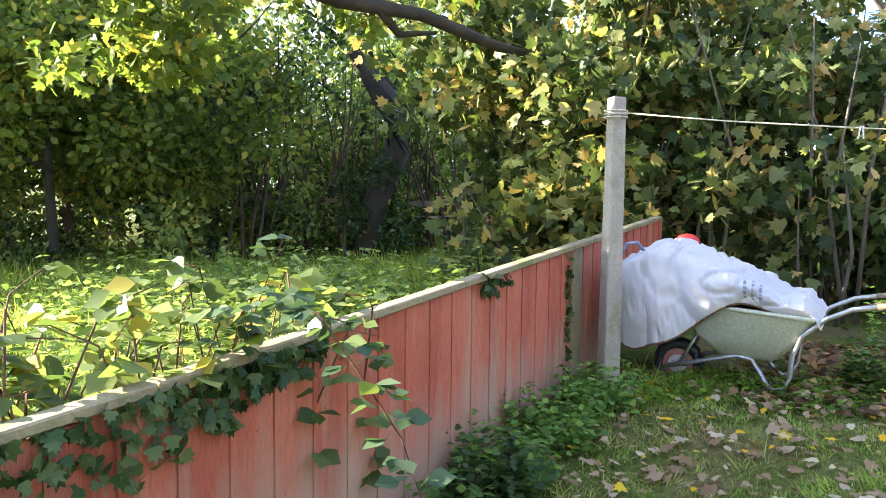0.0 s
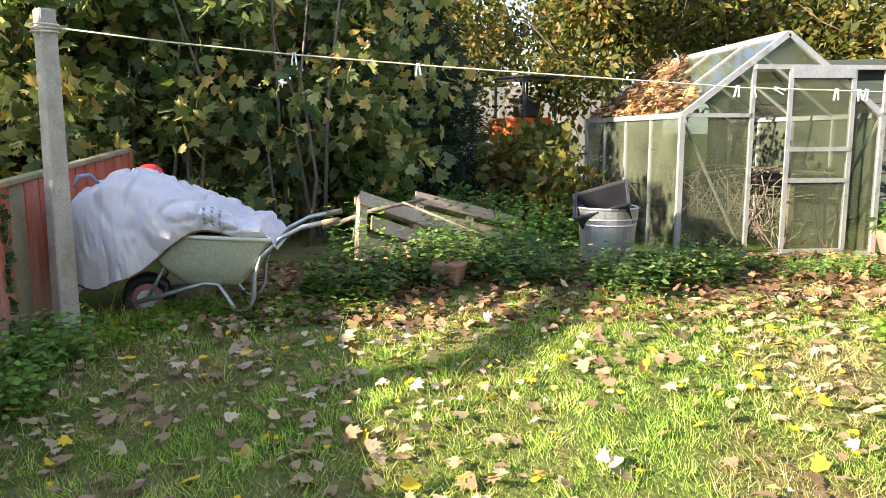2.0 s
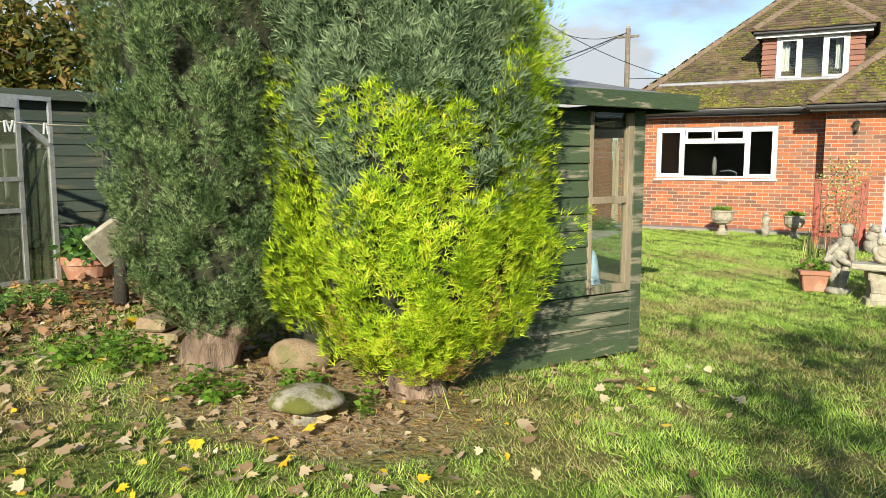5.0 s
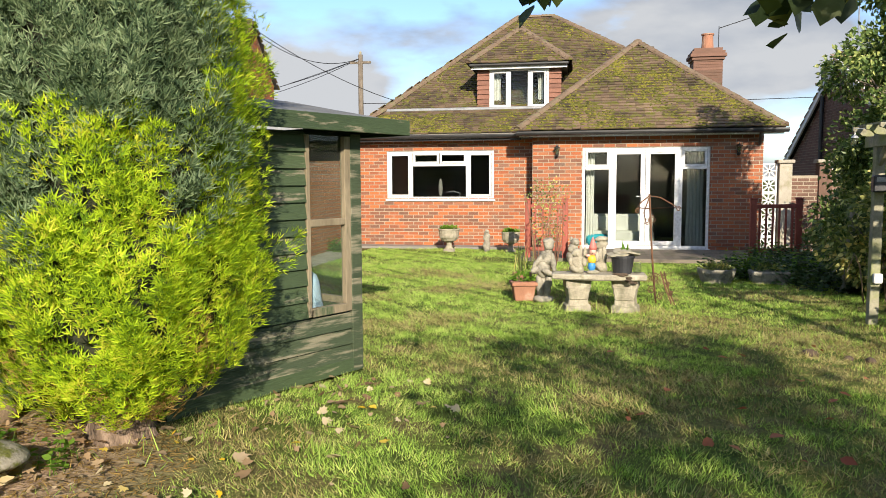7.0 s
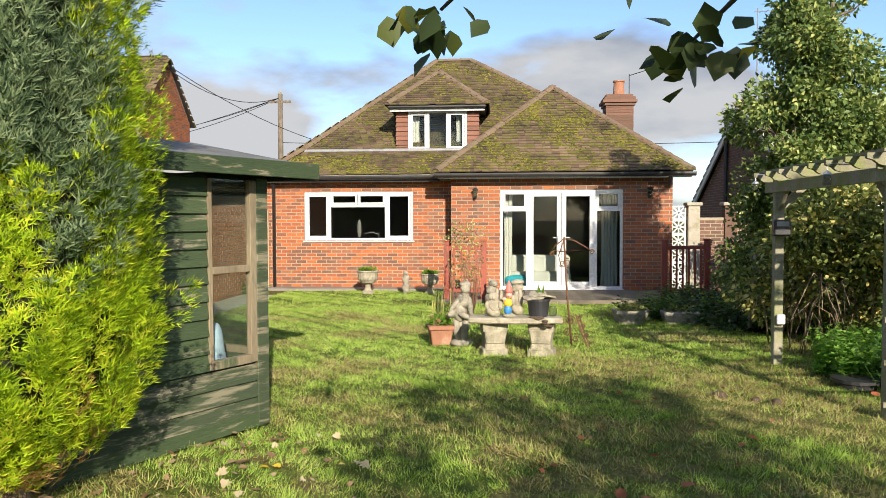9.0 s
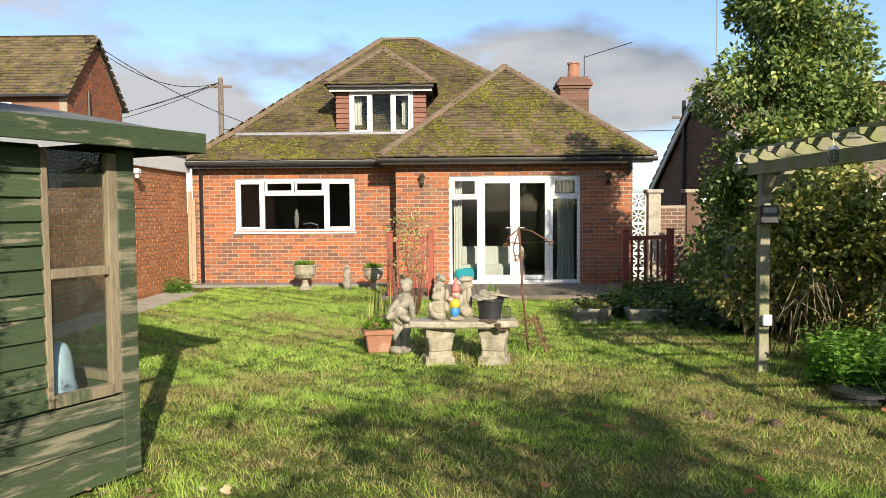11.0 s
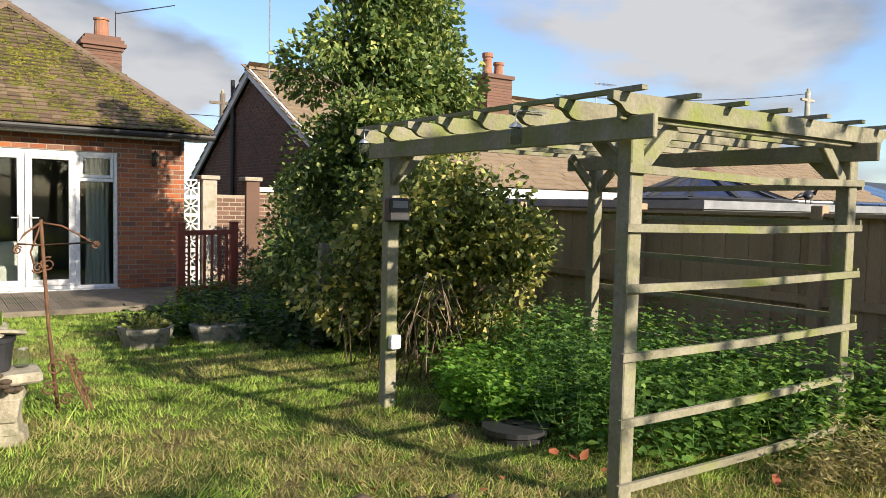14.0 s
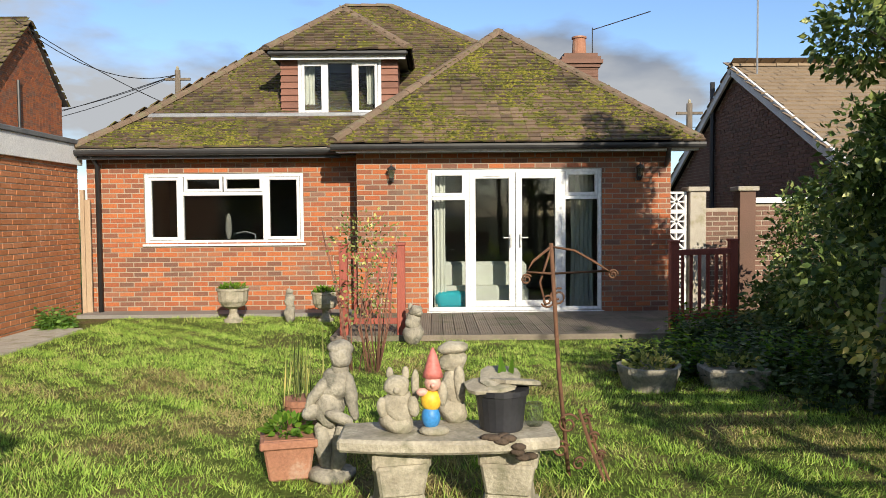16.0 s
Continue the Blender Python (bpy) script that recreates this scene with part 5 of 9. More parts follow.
    for i in range(130):
        x, y = r.uniform(-9.2, -7.0), r.uniform(3.3, 4.8)
        h = r.uniform(0.4, 1.25)
        st.tube([(x, y, 0.3), (x + r.uniform(-0.4, 0.4), y + r.uniform(-0.4, 0.4), 0.3 + h * 0.6), (x + r.uniform(-0.7, 0.7), y + r.uniform(-0.5, 0.5), 0.3 + h * r.uniform(0.3, 1.0))], [0.009, 0.007, 0.003], 4)
    single("dead_plants", st, BARK, "tangle of dead brown stems inside the greenhouse", "plants", kind="stuff", fix=False)
    # staging bench inside
    sg = thing("staging_bench", (0, 0, 0), "old timber staging inside the greenhouse", "bench")
    for i in range(4):
        part("slat", Shape().box((-9.4, 4.45 + 0.11 * i, 1.02), (-7.2, 4.54 + 0.11 * i, 1.04)), BAREWOOD, sg)
    for x in (-9.3, -7.3):
        part("leg", Shape().box((x - 0.025, 4.46, 0.3), (x + 0.025, 4.51, 1.02)), BAREWOOD, sg)


build_greenhouse()


def build_dark_outbuilding():
    o = thing("outbuilding", (-9.4, 6.6, 0.3), "dark green overlapped-board outbuilding with felt roof", "shed", turn=-20)
    wall = part("wall", Shape().box((-3.0, -1.6, 0.0), (0.0, 3.2, 1.95)), SHEDDARK, o)
    for i in range(13):
        z = 0.02 + 0.148 * i
        for y0, y1 in ((-1.6, 0.75), (0.8, 3.2)):
            s = Shape().add([(0.0, y0, z), (0.0, y1, z), (0.0, y1, z + 0.148), (0.0, y0, z + 0.148), (0.026, y0, z), (0.026, y1, z), (0.008, y1, z + 0.148), (0.008, y0, z + 0.148)], [(4, 5, 6, 7), (0, 1, 5, 4), (1, 2, 6, 5), (3, 0, 4, 7), (2, 3, 7, 6)])
            part("board", s, SHEDDARK, wall)
    part("batten", Shape().box((0.0, 0.74, 0.0), (0.04, 0.81, 1.95)), SHEDDARK, o)
    part("roof", Shape().box((-3.2, -1.8, 1.95), (0.15, 3.4, 2.02)), FELT, o)
    part("fascia", Shape().box((0.15, -1.8, 1.9), (0.18, 3.4, 2.03)), SHEDDARK, o, bevel=0.004)


build_dark_outbuilding()


# ---- neighbouring buildings ----
def build_neighbours():
    n1 = thing("neighbour_house", (0, 0, 0), "two-storey brick house with mossy tiled roof", "house")
    x1, x0, y0, y1, e, rz = -15.0, -24.0, 32.0, 37.0, 6.3, 9.0
    ym = (y0 + y1) / 2
    w = part("gable_wall", Shape().prism([(y0, 0), (y1, 0), (y1, e), (ym, rz), (y0, e)], "x", x1 - 0.3, x1), MORTAR, n1)
    sh = Shape()
    z = 0.3
    while z < rz - 0.2:
        inset = 0 if z < e else (z - e) / (rz - e) * (y1 - y0) / 2
        y = y0 + inset + 0.05
        while y < y1 - inset - 0.2:
            sh.box((x1 - 0.01, y, z), (x1 + 0.012, y + 0.21, z + 0.065))
            y += 0.225
        z += 0.075
    part("brickwork", sh, BRICK, w, kind="stuff", fix=False)
    fw = part("front_wall", Shape().box((x0, y0, 0), (x1 - 0.3, y0 + 0.3, e)), BRICK, n1)
    win = part("window", Shape().box((-18.6, y0 - 0.05, 4.7), (-17.2, y0 - 0.01, 5.9)), UPVC, fw)
    # opaque black sheet stands in for glass with an unlit room behind
    part("pane", Shape().box((-18.5, y0 - 0.06, 4.8), (-17.3, y0 - 0.052, 5.8)), BLACKPLASTIC, win)
    part("rear_wall", Shape().box((x0, y1 - 0.3, 0), (x1 - 0.3, y1, e)), BRICK, n1)
    rf = part("roof", Shape().box((x0, y0 + 0.4, e - 0.1), (x1 - 0.3, y1 - 0.4, e)), GUTTER, n1)
    tiled_slope(rf, [(x0, y0 - 0.3, e - 0.15), (x1 + 0.15, y0 - 0.3, e - 0.15), (x1 + 0.15, ym, rz), (x0, ym, rz)], TILE, 0.3, 0.2, 0.03, 41, moss=1500)
    tiled_slope(rf, [(x1 + 0.15, y1 + 0.3, e - 0.15), (x0, y1 + 0.3, e - 0.15), (x0, ym, rz), (x1 + 0.15, ym, rz)], TILE, 0.3, 0.2, 0.03, 42)
    part("gutter", Shape().box((x0, y0 - 0.4, e - 0.22), (x1 + 0.15, y0 - 0.3, e - 0.12)), GUTTER, n1)
    part("downpipe", Shape().tube([(x1 + 0.06, y0 + 1.7, 0), (x1 + 0.06, y0 + 1.7, 6.6)], 0.06, 8), GUTTER, n1)

    n2 = thing("neighbour_bungalow", (0, 0, 0), "brown brick bungalow with tan tiled roof and chimney", "house")
    gx, ya, yb, yc, ez, az = 6.6, 16.3, 21.4, 26.3, 1.85, 4.5
    g = part("gable_wall", Shape().prism([(ya + 0.3, 0), (yc - 0.3, 0), (yc - 0.3, ez), (yb, az - 0.1), (ya + 0.3, ez)], "x", gx, gx + 0.3), MORTAR, n2)
    sh = Shape()
    z = 0.3
    while z < az - 0.3:
        ins = 0.35 if z < ez else 0.35 + (z - ez) / (az - ez) * (yb - ya - 0.3)
        y = ya + ins
        while y < yc - ins - 0.2:
            sh.box((gx - 0.012, y, z), (gx + 0.01, y + 0.21, z + 0.065))
            y += 0.225
        z += 0.075
    part("brickwork", sh, BRICK_DARK, g, kind="stuff", fix=False)
    part("front_wall", Shape().box((gx + 0.3, ya + 0.3, 0), (26, ya + 0.55, ez)), BRICK_DARK, n2)
    rf = part("roof", Shape().box((gx + 0.1, ya + 0.4, ez - 0.05), (26, yc, ez)), GUTTER, n2)
    tiled_slope(rf, [(gx - 0.15, ya, ez), (26, ya, ez), (26, yb, az), (gx - 0.15, yb, az)], TILE_TAN, 0.3, 0.22, 0.03, 43)
    tiled_slope(rf, [(26, yc, ez), (gx - 0.15, yc, ez), (gx - 0.15, yb, az), (26, yb, az)], TILE_TAN, 0.3, 0.22, 0.03, 44)
    ridge_line(rf, (gx - 0.15, yb, az + 0.02), (26, yb, az + 0.02), 0.12, 0.45, TILE_TAN)
    part("bargeboard", Shape().beam((gx - 0.13, ya - 0.05, ez - 0.08), (gx - 0.13, yb, az - 0.06), 0.05, 0.2), WHITEPAINT, n2, "white bargeboard")
    part("bargeboard", Shape().beam((gx - 0.13, yc + 0.05, ez - 0.08), (gx - 0.13, yb, az - 0.06), 0.05, 0.2), WHITEPAINT, n2)
    part("fascia", Shape().box((gx, ya - 0.02, ez - 0.25), (26, ya + 0.02, ez - 0.02)), WHITEPAINT, n2)
    part("skylight", Shape().beam((14.2, 18.3, 2.94), (15.0, 18.3, 2.94), 1.0, 0.06, (0, -0.45, 0.9)), LEAD, n2)
    part("skylight", Shape().beam((15.7, 18.3, 2.94), (16.5, 18.3, 2.94), 1.0, 0.06, (0, -0.45, 0.9)), LEAD, n2)
    part("flue_pipe", Shape().tube([(gx - 0.08, 22.6, 0.2), (gx - 0.08, 22.6, 4.4)], 0.055, 8), GUTTER, n2)
    ch = part("chimney", Shape().box((12.4, 20.0, 3.4), (13.2, 20.6, 4.9)), BRICK_DARK, n2, "brick chimney with two clay pots")
    for z in np.arange(3.6, 4.8, 0.075):
        part("course", Shape().box((12.39, 19.99, z), (13.21, 20.61, z + 0.062)), BRICK_DARK, ch)
    part("cap", Shape().box((12.34, 19.94, 4.82), (13.26, 20.66, 4.92)), BRICK_DARK, ch)
    for x, h in ((12.6, 0.6), (12.98, 0.4)):
        part("chimney_pot", Shape().lathe([(0.14, 4.9), (0.12, 4.9 + h * 0.8), (0.15, 4.9 + h * 0.82), (0.15, 4.9 + h)], 14, (x, 20.3, 0)), TERRA, ch)
    # flat-roofed extension, roof lantern and solar roof beyond the fence
    ex = thing("flat_roof_extension", (0, 0, 0), "low extension with pale-edged flat roof beyond the fence", "extension")
    part("wall", Shape().box((7.3, 9.5, 0), (14, 15.5, 1.45)), BRICK_DARK, ex)
    part("roof", Shape().box((7.0, 9.2, 1.45), (14.3, 15.8, 1.55)), FELT, ex)
    part("roof_edge", Shape().box((6.97, 9.17, 1.48), (7.0, 15.8, 1.57)).box((7.0, 9.17, 1.48), (14.3, 9.2, 1.57)), LEAD, ex)
    bird = Shape()
    ellipsoid(bird, (10.7, 10.2, 1.72), (0.07, 0.13, 0.06), (18, 0, -60), 12, 8, 0.05)
    bird.tube([(10.78, 10.16, 1.74), (10.84, 10.13, 1.82), (10.8, 10.15, 1.88), (10.82, 10.14, 1.93), (10.88, 10.11, 1.94), (10.95, 10.07, 1.9)], [0.035, 0.022, 0.018, 0.02, 0.024, 0.004], 8)
    bird.tube([(10.62, 10.24, 1.72), (10.5, 10.3, 1.66)], [0.04, 0.008], 6)
    for dx in (-0.02, 0.03):
        bird.tube([(10.7 + dx, 10.2 - dx, 1.55), (10.7 + dx, 10.2 - dx, 1.7)], 0.008, 5)
    single("bird_ornament", bird, BLACKPLASTIC, "dark long-necked bird ornament standing on the flat roof", "garden ornament", smooth=True)
    la = thing("roof_lantern", (0, 0, 0), "octagonal blue glass conservatory roof with dark bars", "conservatory")
    cx, cy, R = 9.5, 11.1, 1.15
    ring = [(cx + R * math.cos(a), cy + R * math.sin(a), 1.62) for a in np.linspace(0, 2 * math.pi, 13)[:-1]]
    top = (cx, cy, 2.06)
    for a, b in zip(ring, ring[1:] + ring[:1]):
        s = Shape().add([a, b, top, (a[0], a[1], 1.6), (b[0], b[1], 1.6), (cx, cy, 2.03)], [(0, 1, 2), (5, 4, 3), (0, 3, 4, 1), (1, 4, 5, 2), (2, 5, 3, 0)])
        part("pane", s, BLUEGLASS, la)
        part("rib", Shape().beam(a, top, 0.06, 0.06), GUTTER, la)
    part("hub", Shape().lathe([(0.22, 1.98), (0.2, 2.03), (0.08, 2.08), (0.02, 2.12)], 12, (cx, cy, 0)), BRICK_DARK, la)
    part("ring_beam", Shape().lathe([(R + 0.1, 1.5), (R + 0.12, 1.62), (R - 0.1, 1.66)], 12, (cx, cy, 0)), GUTTER, la)
    sr = thing("solar_roof_house", (0, 0, 0), "distant low house with solar panels on a dark roof", "house")
    part("wall", Shape().box((20, 16, 0), (34, 23, 1.7)), BRICK_DARK, sr)
    rf = part("roof", Shape().prism([(15.5, 1.55), (23.5, 1.55), (19.5, 2.75)], "x", 19.6, 34.4), GUTTER, sr)
    for i in range(6):
        part("solar_panel", Shape().beam((23.2 + 1.1 * i, 16.0, 1.76), (23.2 + 1.1 * i, 18.6, 2.54), 1.05, 0.05), SOLAR, sr)


SOLAR = surface("solar_glass", [(0.012, 0.02, 0.06), (0.02, 0.035, 0.09)], scale=2, rough=0.15, bump=0.0)
build_neighbours()


# ---- screen wall beside the house ----
def build_screen_wall():
    w = thing("side_wall_and_screen", (0, 0, 0), "old brick garden wall with pierced white concrete screen blocks", "wall")
    for x in (4.25, 5.0):
        pr = part("pier", Shape().box((x - 0.12, 17.0, 0), (x + 0.12, 17.25, 1.8)), BRICK_DARK if x > 4.5 else CONCRETE, w, bevel=0.005)
        part("coping", Shape().box((x - 0.16, 16.96, 1.8), (x + 0.16, 17.29, 1.87)), CONCRETE, pr, bevel=0.01)
    for x0, x1, h in ((4.37, 4.88, 1.55), (5.12, 6.4, 1.62)):
        q = part("wall", Shape().box((x0, 17.05, 0), (x1, 17.2, h)), MORTAR, w)
        brick_wall(q, (x0, 17.05, 0), (1, 0, 0), (0, -1, 0), x1 - x0, 0, h - 0.03, [], BRICK_DARK, 0, 33)
    part("coping", Shape().box((5.12, 17.0, 1.62), (6.4, 17.25, 1.7)), WHITEPAINT, w)
    for i in range(6):
        z0 = 0.0 + 0.3 * i
        s = Shape()
        x0, x1, y = 3.8, 4.1, 17.08
        for a, b, c, d in ((x0, x1, z0, z0 + 0.03), (x0, x1, z0 + 0.27, z0 + 0.3), (x0, x0 + 0.03, z0 + 0.03, z0 + 0.27), (x1 - 0.03, x1, z0 + 0.03, z0 + 0.27)):
            s.box((a, y, c), (b, y + 0.09, d))
        c0 = Vector(((x0 + x1) / 2, y + 0.045, z0 + 0.15))
        for k in range(4):
            a = math.pi * k / 4
            d = Vector((math.cos(a), 0, math.sin(a))) * (0.13 if k % 2 == 0 else 0.17)
            s.beam(c0 - d, c0 + d, 0.08, 0.024, (math.sin(a), 0, -math.cos(a)))
        part("screen_block", s, WHITEPAINT, w)


build_screen_wall()


# ---- foliage ----
# conifer low tones are kept dark, so that gaps between sprays read as shaded
YEW = leafy("dark_conifer", [(0.0, (0.012, 0.028, 0.01)), (0.45, (0.06, 0.105, 0.036)), (0.8, (0.15, 0.215, 0.08)), (1.0, (0.25, 0.32, 0.14))], 0.6, 0.12, patch=0.7, patch_scale=7.0)
BLUEGREEN = leafy("grey_green_conifer", [(0.0, (0.025, 0.05, 0.024)), (0.5, (0.105, 0.16, 0.078)), (1.0, (0.25, 0.32, 0.175))], 0.7, 0.12, patch=0.7, patch_scale=6.0)
LIME = leafy("lime_conifer", [(0.0, (0.09, 0.17, 0.01)), (0.4, (0.27, 0.4, 0.016)), (0.8, (0.44, 0.58, 0.022)), (1.0, (0.52, 0.52, 0.05))], 0.6, 0.2, patch=0.8, patch_scale=6.0)
BROWNSPRAY = leafy("browned_conifer", [(0.0, (0.2, 0.13, 0.04)), (1.0, (0.4, 0.26, 0.09))], 0.8, 0.2)
SYCAMORE = leafy("sycamore_leaves", [(0.0, (0.04, 0.07, 0.024)), (0.45, (0.1, 0.145, 0.045)), (0.75, (0.23, 0.26, 0.1)), (0.92, (0.4, 0.37, 0.15)), (1.0, (0.5, 0.35, 0.13))], 0.42, 0.35)
WOODLAND = leafy("woodland_leaves", [(0.0, (0.035, 0.07, 0.027)), (0.5, (0.125, 0.2, 0.065)), (0.85, (0.31, 0.39, 0.12)), (1.0, (0.48, 0.47, 0.16))], 0.45, 0.45, patch=0.9)
AUTUMN = leafy("autumn_leaves", [(0.0, (0.03, 0.048, 0.014)), (0.45, (0.085, 0.095, 0.022)), (0.85, (0.19, 0.165, 0.035)), (1.0, (0.25, 0.15, 0.05))], 0.6, 0.35)
DARKFIR = leafy("dark_fir", [(0.0, (0.012, 0.028, 0.014)), (0.6, (0.03, 0.055, 0.028)), (1.0, (0.055, 0.085, 0.04))], 0.65, 0.15)
HOLLY = leafy("glossy_evergreen", [(0.0, (0.045, 0.085, 0.027)), (0.5, (0.12, 0.18, 0.055)), (0.85, (0.24, 0.3, 0.095)), (1.0, (0.42, 0.45, 0.16))], 0.35, 0.22, patch_scale=2.5)
SHRUB = leafy("shrub_leaves", [(0.0, (0.05, 0.075, 0.024)), (0.5, (0.2, 0.245, 0.08)), (0.85, (0.42, 0.42, 0.15)), (1.0, (0.66, 0.55, 0.2))], 0.45, 0.3, patch=0.7, patch_scale=3.0)
NETTLE = leafy("nettle_leaves", [(0.0, (0.053, 0.117, 0.036)), (0.5, (0.108, 0.225, 0.053)), (1.0, (0.216, 0.359, 0.081))], 0.55, 0.4)
# darker copy of the nettle tones: shade at the lawn edge put into the colour
SHADENETTLE = leafy("shaded_nettle_leaves", [(0.0, (0.03, 0.06, 0.02)), (0.5, (0.07, 0.14, 0.036)), (0.9, (0.14, 0.24, 0.06)), (1.0, (0.26, 0.22, 0.05))], 0.5, 0.3, patch_scale=3.0)
# lighter weed tones for one patch, with the sunshine put into the colour
SUNLEAF = leafy("sunlit_weed_leaves", [(0.0, (0.08, 0.19, 0.03)), (0.6, (0.18, 0.36, 0.06)), (1.0, (0.3, 0.46, 0.09))], 0.5, 0.4, patch_scale=3.0)
BRIGHT = leafy("bright_leaves", [(0.0, (0.06, 0.14, 0.015)), (0.6, (0.12, 0.24, 0.03)), (1.0, (0.2, 0.3, 0.04))], 0.5, 0.45)
IVY = leafy("ivy_leaves", [(0.0, (0.018, 0.045, 0.015)), (0.6, (0.045, 0.090, 0.027)), (1.0, (0.105, 0.150, 0.053))], 0.4, 0.2)
BRAMBLE = leafy("bramble_leaves", [(0.0, (0.060, 0.102, 0.036)), (0.5, (0.132, 0.192, 0.066)), (0.9, (0.240, 0.312, 0.108)), (1.0, (0.360, 0.312, 0.060))], 0.5, 0.45)
FALLEN = leafy("fallen_leaves", [(0.0, (0.2, 0.125, 0.07)), (0.4, (0.3, 0.21, 0.12)), (0.7, (0.38, 0.29, 0.19)), (0.86, (0.52, 0.44, 0.3)), (0.93, (0.62, 0.44, 0.03)), (1.0, (0.66, 0.4, 0.02))], 0.8, 0.15, patch=0.2)
MAPLE = leafy("maple_leaves", [(0.0, (0.06, 0.1, 0.025)), (0.5, (0.14, 0.2, 0.045)), (0.85, (0.2, 0.25, 0.055)), (1.0, (0.34, 0.29, 0.06))], 0.45, 0.5)
GRASS = leafy("grass_blades", [(0.0, (0.13, 0.23, 0.042)), (0.4, (0.27, 0.42, 0.078)), (0.8, (0.42, 0.57, 0.125)), (1.0, (0.54, 0.57, 0.21))], 0.6, 0.35, patch=0.6, patch_scale=4.5)
LITTER = leafy("brown_leaf_litter", [(0.0, (0.07, 0.04, 0.025)), (0.4, (0.16, 0.085, 0.045)), (0.8, (0.28, 0.165, 0.085)), (1.0, (0.42, 0.26, 0.07))], 0.85, 0.1, patch=0.3)
CANELEAF = leafy("dark_bramble_leaves", [(0.0, (0.03, 0.062, 0.03)), (0.6, (0.075, 0.13, 0.062)), (0.95, (0.13, 0.19, 0.1)), (1.0, (0.2, 0.26, 0.03))], 0.45, 0.3)
# field leaves in raised tones, so that they look sunlit by colour
FIELDLEAF = leafy("sunlit_field_leaves", [(0.0, (0.09, 0.15, 0.04)), (0.5, (0.2, 0.29, 0.09)), (1.0, (0.36, 0.42, 0.16))], 0.5, 0.5)
# apple twig leaves darkened by colour to stand as silhouettes against the sky
TWIGLEAF = leafy("backlit_dark_twig_leaves", [(0.0, (0.015, 0.028, 0.01)), (0.6, (0.04, 0.06, 0.02)), (0.95, (0.08, 0.1, 0.025)), (1.0, (0.22, 0.2, 0.03))], 0.5, 0.15)
STRAW = leafy("dry_grass", [(0.0, (0.16, 0.13, 0.055)), (0.5, (0.31, 0.27, 0.115)), (1.0, (0.48, 0.42, 0.21))], 0.8, 0.25)


def tree(name, base, height, r0, blobs, n, size, leaf, mat, label, bark=None, category="tree", shell=0.5, gap=0.25, droop=0.2, trunk=None, gap_scale=1.4, **kw):
    t = thing(name, (0, 0, 0), label, category)
    part("trunk", trunk or limbs(base, height, r0, **kw), bark or BARK, t, fix=False, smooth=True)
    p, d = in_blobs(blobs, n, shell, gap, gap_scale)
    along = d + rng.normal(size=p.shape) * 0.7 - np.array([0, 0, droop])
    part("crown", scatter("crown", p, along, size * rng.uniform(0.6, 1.25, len(p)), leaf, mat), mat, t)
    return t


def around(c, r, n, squash=1.0, seed=1, size=(0.35, 0.6)):
    """Uneven clumps round a centre."""
    q = random.Random(seed)
    out = []
    for i in range(n):
        d = Vector((q.gauss(0, 1), q.gauss(0, 1), q.gauss(0, 1))).normalized() * q.random() ** 0.4
        k = q.uniform(*size) * min(r)
        out.append((c[0] + d.x * r[0], c[1] + d.y * r[1], c[2] + d.z * r[2], k, k, k * squash))
    return out


